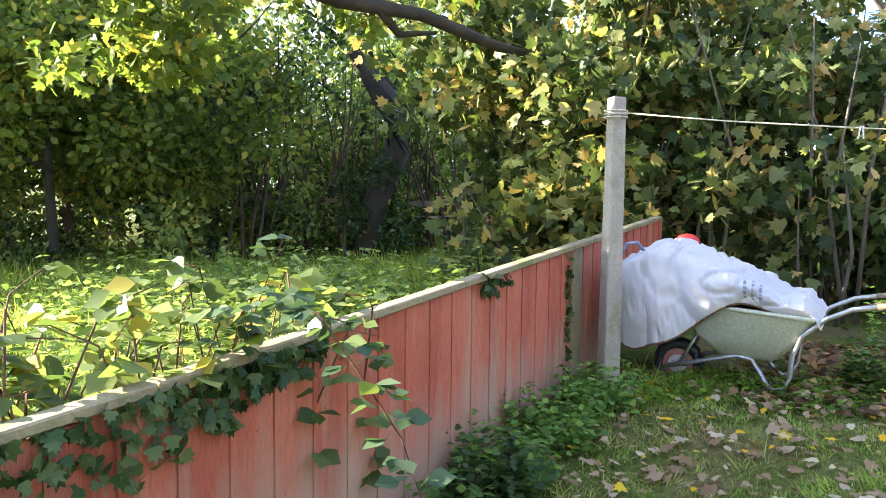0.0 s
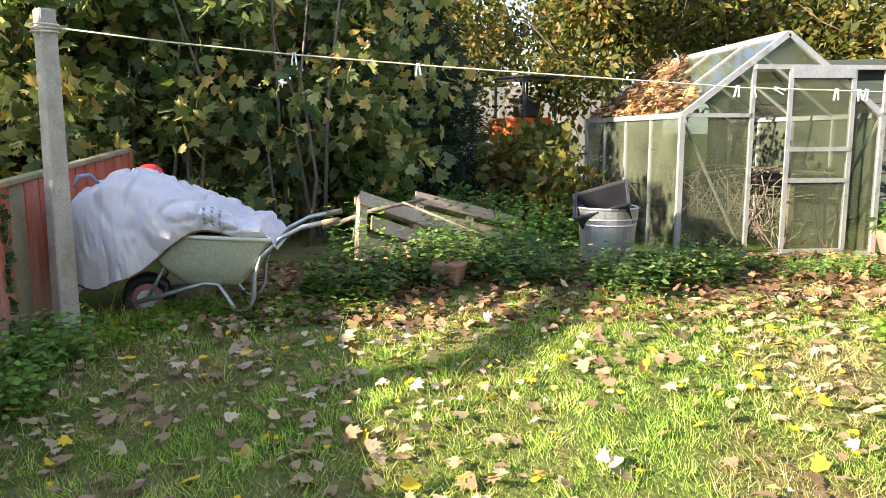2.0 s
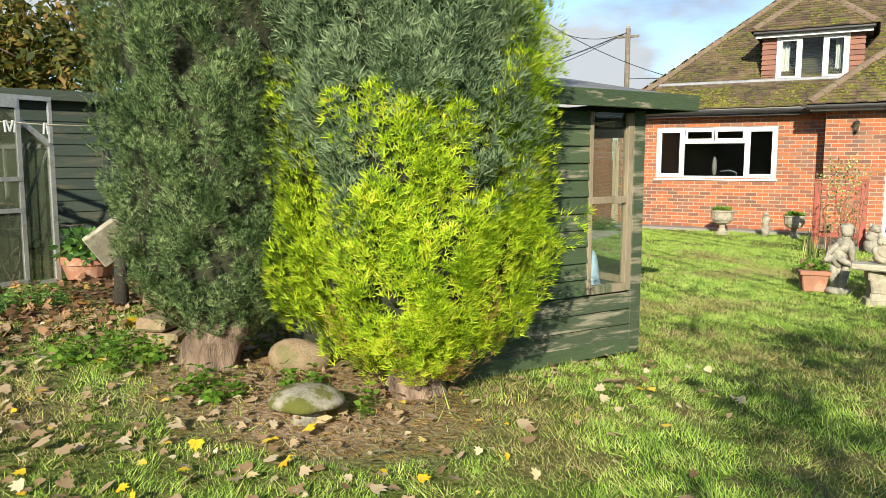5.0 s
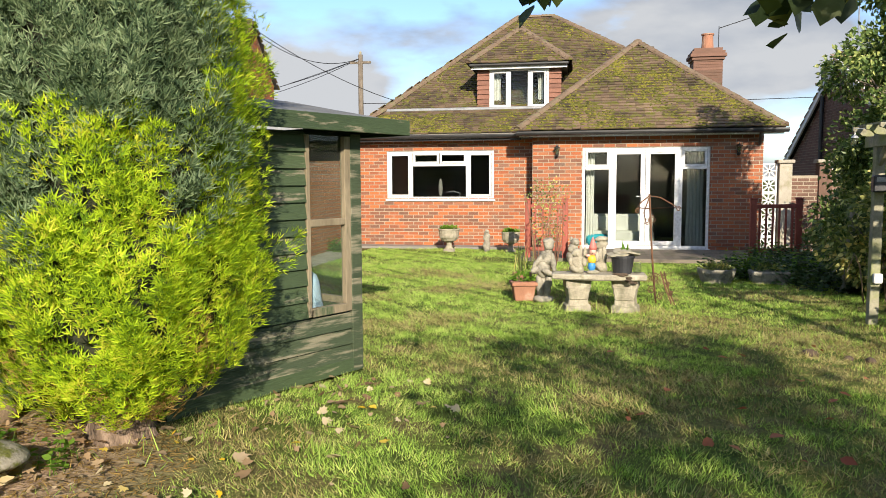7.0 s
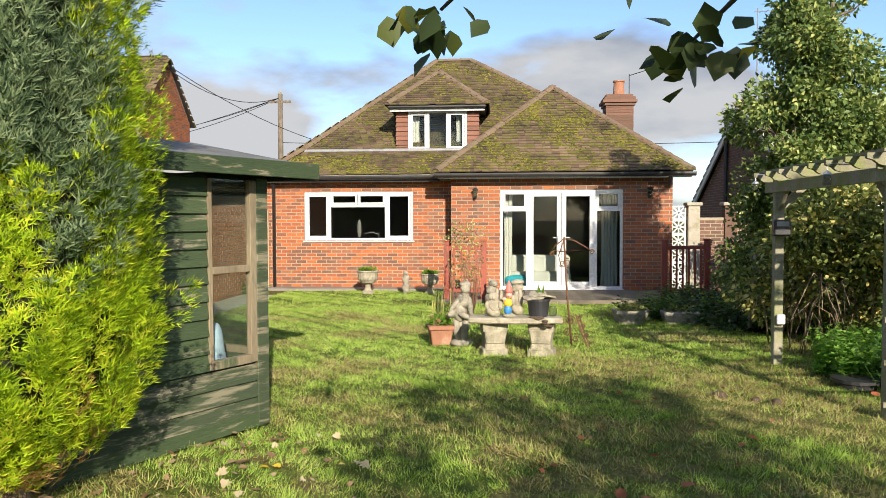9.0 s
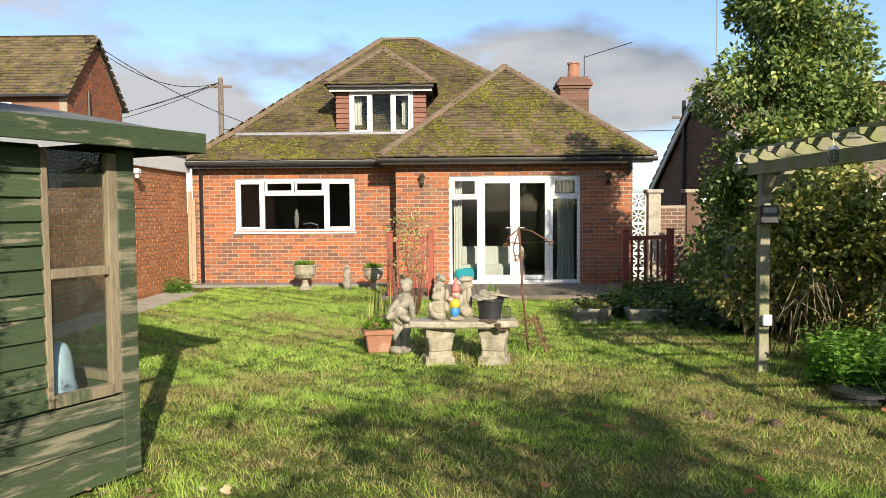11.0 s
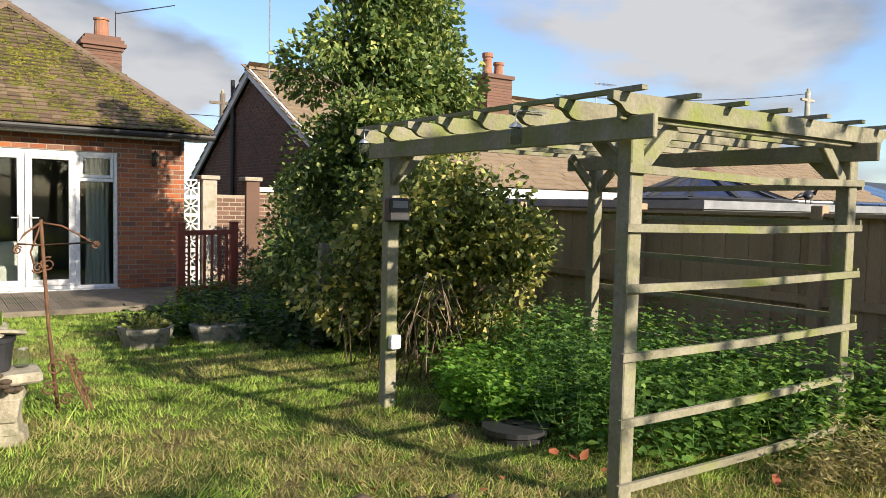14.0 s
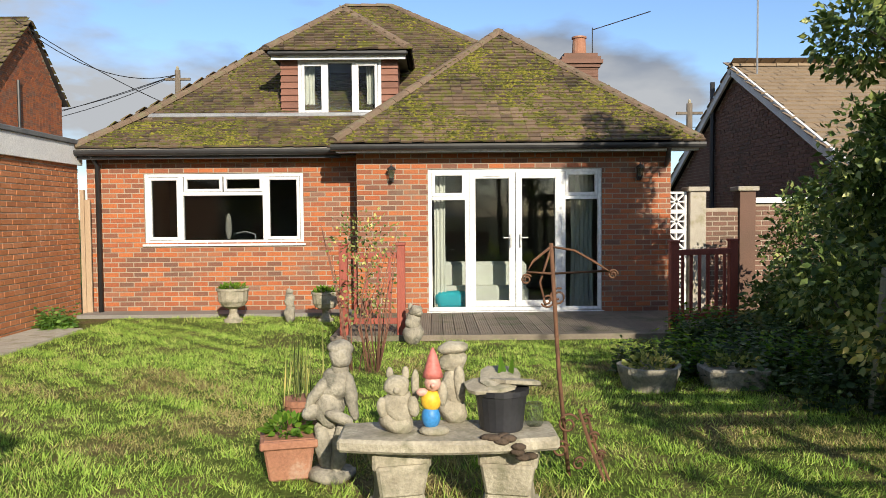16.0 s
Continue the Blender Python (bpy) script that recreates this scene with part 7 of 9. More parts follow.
def build_barrow():
    w = thing("wheelbarrow", (0, 0, 0), "wheelbarrow with pale green tub and bent steel frame", "wheelbarrow")
    tub = Shape()
    cx = -5.24
    top = [(cx - 0.3, -1.12, 0.82), (cx + 0.3, -1.12, 0.82), (cx + 0.33, -0.3, 0.77), (cx - 0.33, -0.3, 0.77)]
    mid = [(cx - 0.24, -1.0, 0.62), (cx + 0.26, -1.0, 0.62), (cx + 0.27, -0.4, 0.6), (cx - 0.25, -0.4, 0.6)]
    bot = [(cx - 0.16, -0.86, 0.47), (cx + 0.17, -0.86, 0.47), (cx + 0.18, -0.52, 0.46), (cx - 0.17, -0.52, 0.46)]
    tub.add(top + mid + bot, [(0, 1, 5, 4), (1, 2, 6, 5), (2, 3, 7, 6), (3, 0, 4, 7), (4, 5, 9, 8), (5, 6, 10, 9), (6, 7, 11, 10), (7, 4, 8, 11), (8, 9, 10, 11)])
    part("tub", tub, BARROW, w, "pale green plastic tub", bevel=0.03, smooth=True)
    part("rim", Shape().tube([*top, top[0]], 0.016, 6), BARROW, w, smooth=True)
    prof = [(0.06, 0.88), (-0.1, 0.85), (-0.24, 0.78), (-0.36, 0.66), (-0.41, 0.54), (-0.42, 0.4), (-0.45, 0.325), (-0.5, 0.3), (-0.55, 0.32), (-0.6, 0.4), (-0.65, 0.47), (-0.74, 0.48), (-0.95, 0.42), (-1.2, 0.35)]
    for x0, x1 in ((-4.94, -5.12), (-5.52, -5.36)):
        n = len(prof)
        part("frame_tube", Shape().tube([(x0 + (x1 - x0) * (i / (n - 1)) ** 2, y, z) for i, (y, z) in enumerate(prof)], 0.0155, 8), GALV, w, "bent galvanised steel tube", smooth=True)
        part("grip", Shape().tube([(x0, 0.02, 0.872), (x0, 0.13, 0.89)], 0.02, 8), BAREWOOD, w, smooth=True)
        part("strut", Shape().tube([(x1, -1.12, 0.36), (x1 + 0.02, -0.98, 0.62)], 0.012, 6), GALV, w, smooth=True)
    wheel = part("wheel", Shape().tube([(-5.16, -1.14, 0.36), (-5.32, -1.14, 0.36)], 0.02, 8), GALV, w)
    tyre = Shape()
    ring = [(-5.24, -1.14 + 0.13 * math.cos(a), 0.36 + 0.13 * math.sin(a)) for a in np.linspace(0, 2 * math.pi, 21)]
    part("tyre", tyre.tube(ring, 0.045, 8), BLACKPLASTIC, wheel, "black rubber tyre", smooth=True)
    part("rim", Shape().tube([(-5.2, -1.14, 0.36), (-5.28, -1.14, 0.36)], 0.1, 16), FADEDRED, wheel, "faded red rim")
    part("hub", Shape().tube([(-5.175, -1.14, 0.36), (-5.2, -1.14, 0.36)], 0.06, 14), WHITEPAINT, wheel)
    # sack thrown over it
    sk = thing("builders_sack", (0, 0, 0), "large white woven sack slumped over the wheelbarrow", "sack")
    # cloth thrown over a heap: arches across the barrow from the far hem to the near one
    def ridge(q):
        return 0.88 + 0.3 * math.sin(math.pi * min(1.0, 0.2 + 0.95 * q)) ** 0.9 + 0.04 * math.sin(q * 9.0)
    u, v = 150, 90
    s = Shape()
    hem = []
    for i in range(u + 1):
        q = i / u
        yy = -1.52 + 1.25 * q
        top = ridge(q) * (1 if q < 0.94 else 1 - 0.16 * (q - 0.94) / 0.06)
        low = 0.5 + 0.3 * smooth_step(0.12, 0.62, q) + 0.035 * math.sin(q * 11 + 0.6) - 0.07 * math.exp(-((q - 0.1) / 0.08) ** 2)
        low = min(low, top - 0.05)
        half = 0.33 - 0.1 * max(0.0, 0.25 - q) / 0.25 - 0.04 * max(0.0, q - 0.8) / 0.2
        for j in range(v + 1):
            w = j / v * 2 - 1
            c = abs(w) ** 1.15
            px = -5.25 + half * math.copysign(min(1.0, c * 1.35), w) + (0.035 * math.sin(q * 23 + 2) * max(0.0, c - 0.6))
            drop = (0.16 * min(1.0, c / 0.7) ** 2 + 0.84 * max(0.0, (c - 0.62) / 0.38) ** 1.1)
            pz = top - (top - low) * drop
            bulge = 0.05 * math.sin(math.pi * min(1, max(0, (c - 0.5) / 0.5)))
            px += math.copysign(bulge, w)
            n1 = noise.noise(Vector((px * 2.6, yy * 2.6, pz * 2.6 + 5)))
            crease = max(0.0, 1 - abs(noise.noise(Vector((px * 4 + pz * 2.5, yy * 5.5 - pz * 3, pz * 4)))) * 4.5) ** 2
            fine = max(0.0, 1 - abs(noise.noise(Vector((px * 10, yy * 12 + pz * 7, pz * 9 + 4)))) * 3.6) ** 2
            shift = 0.05 * n1 - 0.03 * crease + 0.012 * fine
            d = Vector((c * math.copysign(1, w), 0.15, 1.1 - c)).normalized()
            s.v.append(tuple(Vector((px, yy + 0.03 * n1, pz)) + d * shift))
        hem.append(Vector(s.v[-1]))
    for i in range(u):
        for j in range(v):
            k = i * (v + 1) + j
            s.f.append((k, k + 1, k + v + 2, k + v + 1))
    # closing the two ends
    for i, flip in ((0, 1), (u, -1)):
        ring = [i * (v + 1) + j for j in range(v + 1)]
        s.f.append(tuple(ring[::flip]))
    part("sack_body", s, SACK, sk, smooth=True, fix=False)
    part("hem", Shape().tube(hem[2:-4:3], 0.007, 5), RUST, sk, "dark stitched hem", smooth=True)
    loop = Vector(s.v[18 * (v + 1) + int(v * 0.62)])
    part("lifting_loop", Shape().tube([loop, loop + Vector((0.05, -0.03, 0.06)), loop + Vector((0.07, -0.1, 0.05)), loop + Vector((0.03, -0.14, -0.02))], 0.012, 5), SACKBLUE, sk, "blue webbing lifting loop", smooth=True)
    # faded printing as bars that follow the cloth
    for i0 in (100, 106, 112):
        bar = Shape()
        a = [Vector(s.v[(i0 + e) * (v + 1) + j]) + Vector((0.006, 0, 0.002)) for e in (0, 2) for j in range(int(v * 0.8), v - 3)]
        n = len(a) // 2
        bar.add(a, [(k, k + 1, n + k + 1, n + k) for k in range(0, n - 1) if k % 3])
        part("print_bar", bar, SACKBLUE, sk, "faded blue printing", fix=False)
    rc = Shape()
    ellipsoid(rc, (-5.6, -1.18, 1.16), (0.07, 0.09, 0.06), wob=0.2)
    single("red_plastic_scrap", rc, REDPLASTIC, "scrap of bright red plastic behind the sack", "plastic", smooth=True)


FADEDRED = surface("faded_red_paint", [(0.42, 0.14, 0.12), (0.55, 0.27, 0.24)], scale=9, rough=0.6, bump=0.1)
REDPLASTIC = surface("red_plastic", [(0.6, 0.02, 0.015), (0.66, 0.03, 0.02)], scale=5, rough=0.4, bump=0.0)
build_barrow()


def build_pallets():
    def pallet(m, label):
        p = thing("pallet", (0, 0, 0), label, "pallet", group="broken pallets")
        p.matrix_basis = m
        for i, (y0, w, x0, x1) in enumerate(((-0.41, 0.15, -0.6, 0.6), (-0.2, 0.13, -0.6, 0.35), (0.02, 0.15, -0.48, 0.62), (0.25, 0.15, -0.6, 0.6))):
            part("deck_board", Shape().box((x0, y0, 0.1), (x1, y0 + w, 0.122)), PALLET, p, bevel=0.004)
        for x in (-0.55, 0.0, 0.55):
            part("bearer", Shape().box((x - 0.04, -0.4, 0.022), (x + 0.04, 0.4, 0.1)), PALLET, p, bevel=0.004)
        for i in range(3):
            part("base_board", Shape().box((-0.6, -0.4 + 0.35 * i, 0.0), (0.6, -0.3 + 0.35 * i, 0.022)), PALLET, p)
    pallet(pose(-6.95, 0.7, 0.36, 52, 20, 110), "broken weathered pallet leaning in the weeds")
    pallet(pose(-7.6, 1.3, 0.36, 44, 15, 104), "weathered pallet lying behind another in the weeds")
    single("branch", Shape().tube([(-7.05, -0.1, 0.58), (-6.85, 0.35, 0.76), (-6.75, 0.8, 0.86)], [0.022, 0.02, 0.013], 7, 0.3), BARK, "dark broken branch lying across the pallets", "branch", smooth=True)
    single("cane", Shape().tube([(-6.6, 0.6, 0.85), (-6.4, 1.65, 0.42)], 0.011, 6), BAREWOOD, "pale garden cane leaning on the pallets", "cane", smooth=True)
    for k, (x, y, z, rx) in enumerate(((-6.6, 0.6, 0.42, 115), (-6.5, 0.72, 0.47, 140))):
        s = Shape().lathe([(0.07, 0), (0.075, 0.02), (0.105, 0.16), (0.115, 0.16), (0.115, 0.2), (0.098, 0.2), (0.07, 0.03)], 18)
        ob = single("clay_pot", s, TERRA, "orange clay flower pot lying on its side", "flower pot", smooth=False, group="clay pots")
        ob.matrix_basis = pose(x, y, z, rx, 30 * k, 120 + 70 * k)
    s = Shape().add([(-0.09, -0.07, 0), (0.09, -0.07, 0), (0.09, 0.07, 0), (-0.09, 0.07, 0), (-0.14, -0.11, 0.19), (0.14, -0.11, 0.19), (0.14, 0.11, 0.19), (-0.14, 0.11, 0.19)], [(3, 2, 1, 0), (0, 1, 5, 4), (1, 2, 6, 5), (2, 3, 7, 6), (3, 0, 4, 7), (4, 5, 6, 7)])
    ob = single("square_pot", s, TERRA, "pale square terracotta pot among the weeds", "flower pot", bevel=0.012)
    ob.matrix_basis = pose(-5.75, 0.9, 0.28, 0, 0, 70)


build_pallets()


def build_bin():
    b = thing("incinerator_bin", (-6.45, 2.35, 0.25), "galvanised steel garden incinerator bin", "bin")
    b.scale = (1.05, 1.05, 1.22)
    body = Shape().lathe([(0.2, 0), (0.205, 0.02), (0.23, 0.33), (0.237, 0.335), (0.233, 0.345), (0.236, 0.37), (0.243, 0.375), (0.239, 0.385), (0.245, 0.44), (0.252, 0.45), (0.245, 0.46), (0.225, 0.455), (0.2, 0.1)], 28)
    part("drum", body, GALV, b, smooth=False)
    # black discs on the closed drum stand in for the dark of vent holes
    for k in range(14):
        a = 2 * math.pi * k / 14
        c = Vector((math.cos(a), math.sin(a), 0))
        part("vent_hole_disc", Shape().tube([c * 0.2 + Vector((0, 0, 0.05)), c * 0.2115 + Vector((0, 0, 0.05))], 0.013, 8), BLACKPLASTIC, b)
    part("side_handle", Shape().tube([(-0.24, -0.06, 0.4), (-0.29, 0, 0.39), (-0.24, 0.06, 0.4)], 0.008, 6), GALV, b)
    c = thing("recycling_crate", (0, 0, 0), "black plastic recycling crate tipped into the bin", "crate")
    c.matrix_basis = pose(-6.48, 2.38, 0.67, 20, 30, -14)
    s = Shape()
    w, l, h, t = 0.15, 0.2, 0.25, 0.012
    o = [(-w, -l), (w, -l), (w, l), (-w, l)]
    o2 = [(x * 1.12, y * 1.12) for x, y in o]
    i1 = [(x - math.copysign(t, x), y - math.copysign(t, y)) for x, y in o]
    i2 = [(x - math.copysign(t, x), y - math.copysign(t, y)) for x, y in o2]
    vs = [(x, y, 0) for x, y in o] + [(x, y, h) for x, y in o2] + [(x, y, t) for x, y in i1] + [(x, y, h) for x, y in i2]
    fs = [(3, 2, 1, 0), (8, 9, 10, 11)]
    for k in range(4):
        j = (k + 1) % 4
        fs += [(k, j, 4 + j, 4 + k), (4 + k, 4 + j, 12 + j, 12 + k), (12 + k, 12 + j, 8 + j, 8 + k)]
    part("crate_body", s.add(vs, fs), BLACKPLASTIC, c)
    rim = [(x * 1.05, y * 1.05, h) for x, y in o2]
    part("rim", Shape().tube([*rim, rim[0]], 0.014, 6), BLACKPLASTIC, c)


build_bin()


def build_line():
    pts = [(-4.81, -1.47, 2.03), (-4.76, -0.8, 1.945), (-4.75, -0.1, 1.88), (-4.75, 0.7, 1.82), (-4.75, 1.5, 1.77), (-4.75, 2.65, 1.7), (-4.75, 3.67, 1.675), (-4.75, 4.6, 1.69)]
    single("washing_line", Shape().tube(pts, 0.0045, 5), ROPE, "pale washing line tied to the concrete post", "washing line", smooth=True)
    tie = Shape()
    for z in (2.0, 2.02, 2.04):
        tie.tube([(-4.82 + 0.075 * math.cos(a), -1.5 + 0.075 * math.sin(a), z) for a in np.linspace(0, 2 * math.pi, 13)], 0.005, 5)
    single("line_knot", tie, ROPE, "turns of line knotted round the post", "rope", smooth=True)
    peg = thing("clothes_peg", (-4.75, -0.1, 1.88), "small pale plastic clothes peg on the line", "clothes peg", group="clothes pegs")
    part("peg_leg", Shape().beam((0, -0.006, 0.012), (0.0, -0.016, -0.06), 0.01, 0.008), UPVC, peg)
    part("peg_leg", Shape().beam((0, 0.006, 0.012), (0.0, 0.012, -0.06), 0.01, 0.008), UPVC, peg)
    for y, z, a in ((0.62, 1.825, 3), (2.6, 1.703, -4), (2.7, 1.7, 8), (2.85, 1.695, 70), (3.25, 1.685, 0), (3.4, 1.682, 12), (3.45, 1.681, -10), (3.66, 1.676, 2)):
        copy_thing(peg, pose(-4.75, y, z, a, 0, 0))


ROPE = surface("pale_line", [(0.55, 0.5, 0.36), (0.65, 0.6, 0.45)], scale=20, rough=0.8, bump=0.2)
build_line()


STATUE = surface("dark_weathered_stone", [(0.22, 0.2, 0.16), (0.4, 0.37, 0.3)], scale=7, rough=0.95, bump=0.8, stain=(0.09, 0.09, 0.07), stain_scale=6, stain_at=(0.5, 0.66))


def build_stones():
    m = thing("staddle_stone", (-2.67, 3.72, 0.02), "mossy mushroom-shaped stone on the grass", "garden stone")
    part("cap", Shape().lathe([(0.02, 0.1), (0.17, 0.105), (0.2, 0.125), (0.195, 0.15), (0.15, 0.185), (0.08, 0.205), (0.01, 0.21)], 22, (0, 0, 0), 0.12), MOSSSTONE, m, smooth=True)
    part("stem", Shape().lathe([(0.09, -0.05), (0.075, 0.05), (0.09, 0.11)], 14, (0, 0, 0), 0.1), STATUE, m, smooth=True)
    r = Shape()
    ellipsoid(r, (-3.3, 4.42, 0.15), (0.2, 0.13, 0.12), (0, 8, 40), 18, 10, 0.25, 4)
    single("boulder", r, ROCK, "brown mossy boulder between the conifers", "boulder", smooth=True)
    for k, (x, y, z, w, l, h, a) in enumerate(((-4.35, 4.25, 0.16, 0.13, 0.2, 0.1, 25), (-4.38, 4.22, 0.27, 0.12, 0.18, 0.09, 15), (-4.45, 4.4, 0.36, 0.1, 0.16, 0.08, 40), (-4.4, 4.28, 0.44, 0.11, 0.17, 0.085, 20), (-2.55, 4.95, 0.0, 0.2, 0.12, 0.07, 10))):
        s = Shape()
        s.add([(-w, -l, 0), (w * 0.95, -l, 0), (w, l * 0.9, 0), (-w * 0.92, l, 0), (-w * 0.9, -l * 0.93, h), (w, -l * 0.9, h * 0.93), (w * 0.93, l, h), (-w, l * 0.9, h * 1.05)], [(3, 2, 1, 0), (4, 5, 6, 7), (0, 1, 5, 4), (1, 2, 6, 5), (2, 3, 7, 6), (3, 0, 4, 7)])
        ob = single("stone_block", s, ROCK, "rough brown stone block beside the conifer", "stone", bevel=0.02, group="stone blocks")
        ob.matrix_basis = pose(x, y, z, 0, 0, a)
    s = Shape().box((-0.22, -0.025, -0.16), (0.22, 0.025, 0.16))
    ob = single("leaning_slab", s, STONE, "pale stone slab propped behind the conifer", "slab", bevel=0.01)
    ob.matrix_basis = pose(-5.2, 4.5, 0.85, 25, -35, 60)
    pl = thing("slab_support", (-5.25, 4.55, 0.3), "rough timber stump under the slab", "stump")
    part("stump", Shape().lathe([(0.06, 0), (0.05, 0.3), (0.055, 0.4)], 10, (0, 0, 0), 0.3), BARKDARK, pl, smooth=True)
    t = thing("terracotta_planter", (-6.55, 5.18, 0.27), "large terracotta pot with leafy plant beside the greenhouse", "flower pot")
    part("pot", Shape().lathe([(0.17, 0), (0.175, 0.02), (0.235, 0.2), (0.25, 0.2), (0.255, 0.27), (0.235, 0.275), (0.225, 0.22)], 24), TERRA, t)
    part("soil", Shape().lathe([(0.225, 0.22), (0.1, 0.24), (0.01, 0.24)], 18), SOIL, t)
    p, d = in_blobs([(0, 0, 0.36, 0.28, 0.28, 0.14)], 260)
    part("leaves", scatter("leaves", p, d + np.array([0, 0, -0.2]), 0.09, OVAL, NETTLE), NETTLE, t)


build_stones()


def build_bench():
    b = thing("stone_bench", (0.34, 9.33, 0), "weathered curved stone bench with carved legs", "bench")
    out, n = [], 16
    for i in range(n + 1):
        q = i / n * 2 - 1
        out.append((0.52 * q, -0.17 - 0.06 * (1 - q * q)))
    for i in range(n + 1):
        q = 1 - i / n * 2
        out.append((0.52 * q, 0.16 - 0.05 * q * q))
    part("seat_slab", Shape().prism(out, "z", 0.36, 0.425), STONE, b, bevel=0.015)
    for x, a in ((-0.24, 12), (0.3, -12)):
        m = pose(x, 0, 0, 0, 0, a)
        s = Shape()
        for z0, z1, w0, w1 in ((0.0, 0.07, 0.15, 0.14), (0.07, 0.15, 0.12, 0.105), (0.15, 0.28, 0.105, 0.13), (0.28, 0.36, 0.14, 0.145)):
            d = 0.11
            s.add([m @ Vector(p) for p in ((-w0, -d, z0 - 0.03), (w0, -d, z0 - 0.03), (w0, d, z0 - 0.03), (-w0, d, z0 - 0.03), (-w1, -d * w1 / w0, z1), (w1, -d * w1 / w0, z1), (w1, d, z1), (-w1, d, z1))],
                  [(3, 2, 1, 0), (4, 5, 6, 7), (0, 1, 5, 4), (1, 2, 6, 5), (2, 3, 7, 6), (3, 0, 4, 7)])
        part("leg", s, STONE, b, "carved pale stone leg", bevel=0.014)
    # figures
    def figure(name, at, balls, label, mat=None):
        s = Shape()
        for c, r, *tilt in balls:
            ellipsoid(s, c, r, tilt[0] if tilt else (0, 0, 0), 18, 12, 0.26, 16)
        ob = single(name, s, mat or STONE, label, "statue", smooth=True)
        ob.location = at
    figure("stone_animal", (0.1, 9.28, 0.425), [((0, 0, 0.05), (0.085, 0.07, 0.06)), ((0, 0, 0.12), (0.075, 0.065, 0.09)), ((0, -0.01, 0.22), (0.062, 0.06, 0.055)), ((-0.035, 0, 0.28), (0.018, 0.015, 0.03)), ((0.04, 0, 0.28), (0.018, 0.015, 0.035)), ((-0.07, -0.03, 0.12), (0.03, 0.03, 0.05)), ((0.075, -0.03, 0.13), (0.03, 0.03, 0.05)), ((0.085, 0.02, 0.22), (0.02, 0.02, 0.08)), ((0.0, -0.05, 0.21), (0.02, 0.03, 0.02))], "small weathered stone animal figure on the bench")
    figure("stone_bust", (0.37, 9.45, 0.425), [((0, 0, 0.06), (0.075, 0.07, 0.07)), ((0, 0, 0.17), (0.06, 0.055, 0.11)), ((0, 0, 0.3), (0.07, 0.065, 0.06)), ((0, 0, 0.37), (0.075, 0.07, 0.035)), ((0.03, -0.04, 0.2), (0.03, 0.03, 0.09))], "pale stone figure standing at the back of the bench")
    figure("stone_cherub", (-0.3, 9.85, 0), [((0.0, 0, 0.03), (0.13, 0.12, 0.05)), ((-0.04, 0, 0.17), (0.05, 0.055, 0.16), (0, -6, 0)), ((0.05, -0.03, 0.18), (0.045, 0.05, 0.15), (0, 10, 0)), ((0.0, 0.03, 0.16), (0.08, 0.05, 0.16)), ((-0.01, 0, 0.4), (0.085, 0.075, 0.11), (0, 14, 0)), ((0.03, 0, 0.52), (0.085, 0.07, 0.11), (0, 14, 0)), ((-0.1, -0.02, 0.38), (0.055, 0.05, 0.05)), ((-0.07, -0.03, 0.49), (0.032, 0.035, 0.12), (0, 38, 0)), ((0.115, -0.02, 0.47), (0.035, 0.04, 0.14), (0, -8, 0)), ((0.06, -0.08, 0.36), (0.08, 0.035, 0.035), (0, 26, 0)), ((0.055, 0, 0.62), (0.045, 0.045, 0.05)), ((0.06, -0.015, 0.69), (0.058, 0.065, 0.068)), ((0.06, 0.0, 0.73), (0.068, 0.07, 0.045)), ((0.06, 0.08, 0.52), (0.03, 0.02, 0.12), (30, 0, 0))], "tall weathered stone cherub statue beside the bench", STATUE)
    figure("stone_dog", (0.03, 14.3, 0), [((0, 0, 0.12), (0.12, 0.11, 0.13)), ((0, -0.02, 0.25), (0.09, 0.08, 0.12)), ((0.03, -0.03, 0.38), (0.075, 0.09, 0.065)), ((0.06, -0.05, 0.35), (0.05, 0.06, 0.04)), ((-0.03, 0, 0.42), (0.03, 0.025, 0.05))], "weathered stone sitting animal beside the deck", STATUE)
    figure("stone_figure_far", (-1.75, 16.2, 0), [((0, 0, 0.12), (0.08, 0.08, 0.13)), ((0, 0, 0.3), (0.07, 0.06, 0.12)), ((0, 0, 0.42), (0.05, 0.05, 0.05))], "small weathered stone figure against the house wall", STATUE)
    # painted garden ornament
    base, trousers, shirt, skin, hat, beard = Shape(), Shape(), Shape(), Shape(), Shape(), Shape()
    ellipsoid(base, (0, 0, 0.015), (0.075, 0.06, 0.025))
    ellipsoid(trousers, (-0.012, 0, 0.08), (0.045, 0.04, 0.06))
    ellipsoid(shirt, (-0.01, 0, 0.16), (0.05, 0.042, 0.055))
    ellipsoid(skin, (0, -0.012, 0.245), (0.04, 0.038, 0.042))
    ellipsoid(skin, (-0.05, -0.01, 0.2), (0.03, 0.02, 0.02))
    ellipsoid(skin, (0, -0.05, 0.24), (0.012, 0.014, 0.012))
    hat.lathe([(0.05, 0.27), (0.042, 0.3), (0.022, 0.37), (0.004, 0.41)], 14)
    ellipsoid(beard, (0.045, 0, 0.19), (0.025, 0.025, 0.06))
    g = painted("garden_gnome", ((base, STONE), (trousers, GNOMEBLUE), (shirt, GNOMEYELLOW), (skin, GNOMESKIN), (hat, GNOMERED), (beard, STONE)), "small painted garden gnome, red hat, yellow top, blue trousers", "garden ornament")
    g.location = (0.27, 9.24, 0.425)
    # pots
    p = thing("black_bucket", (0.6, 9.32, 0.425), "black plastic pot of soil covered with slate pieces", "plant pot")
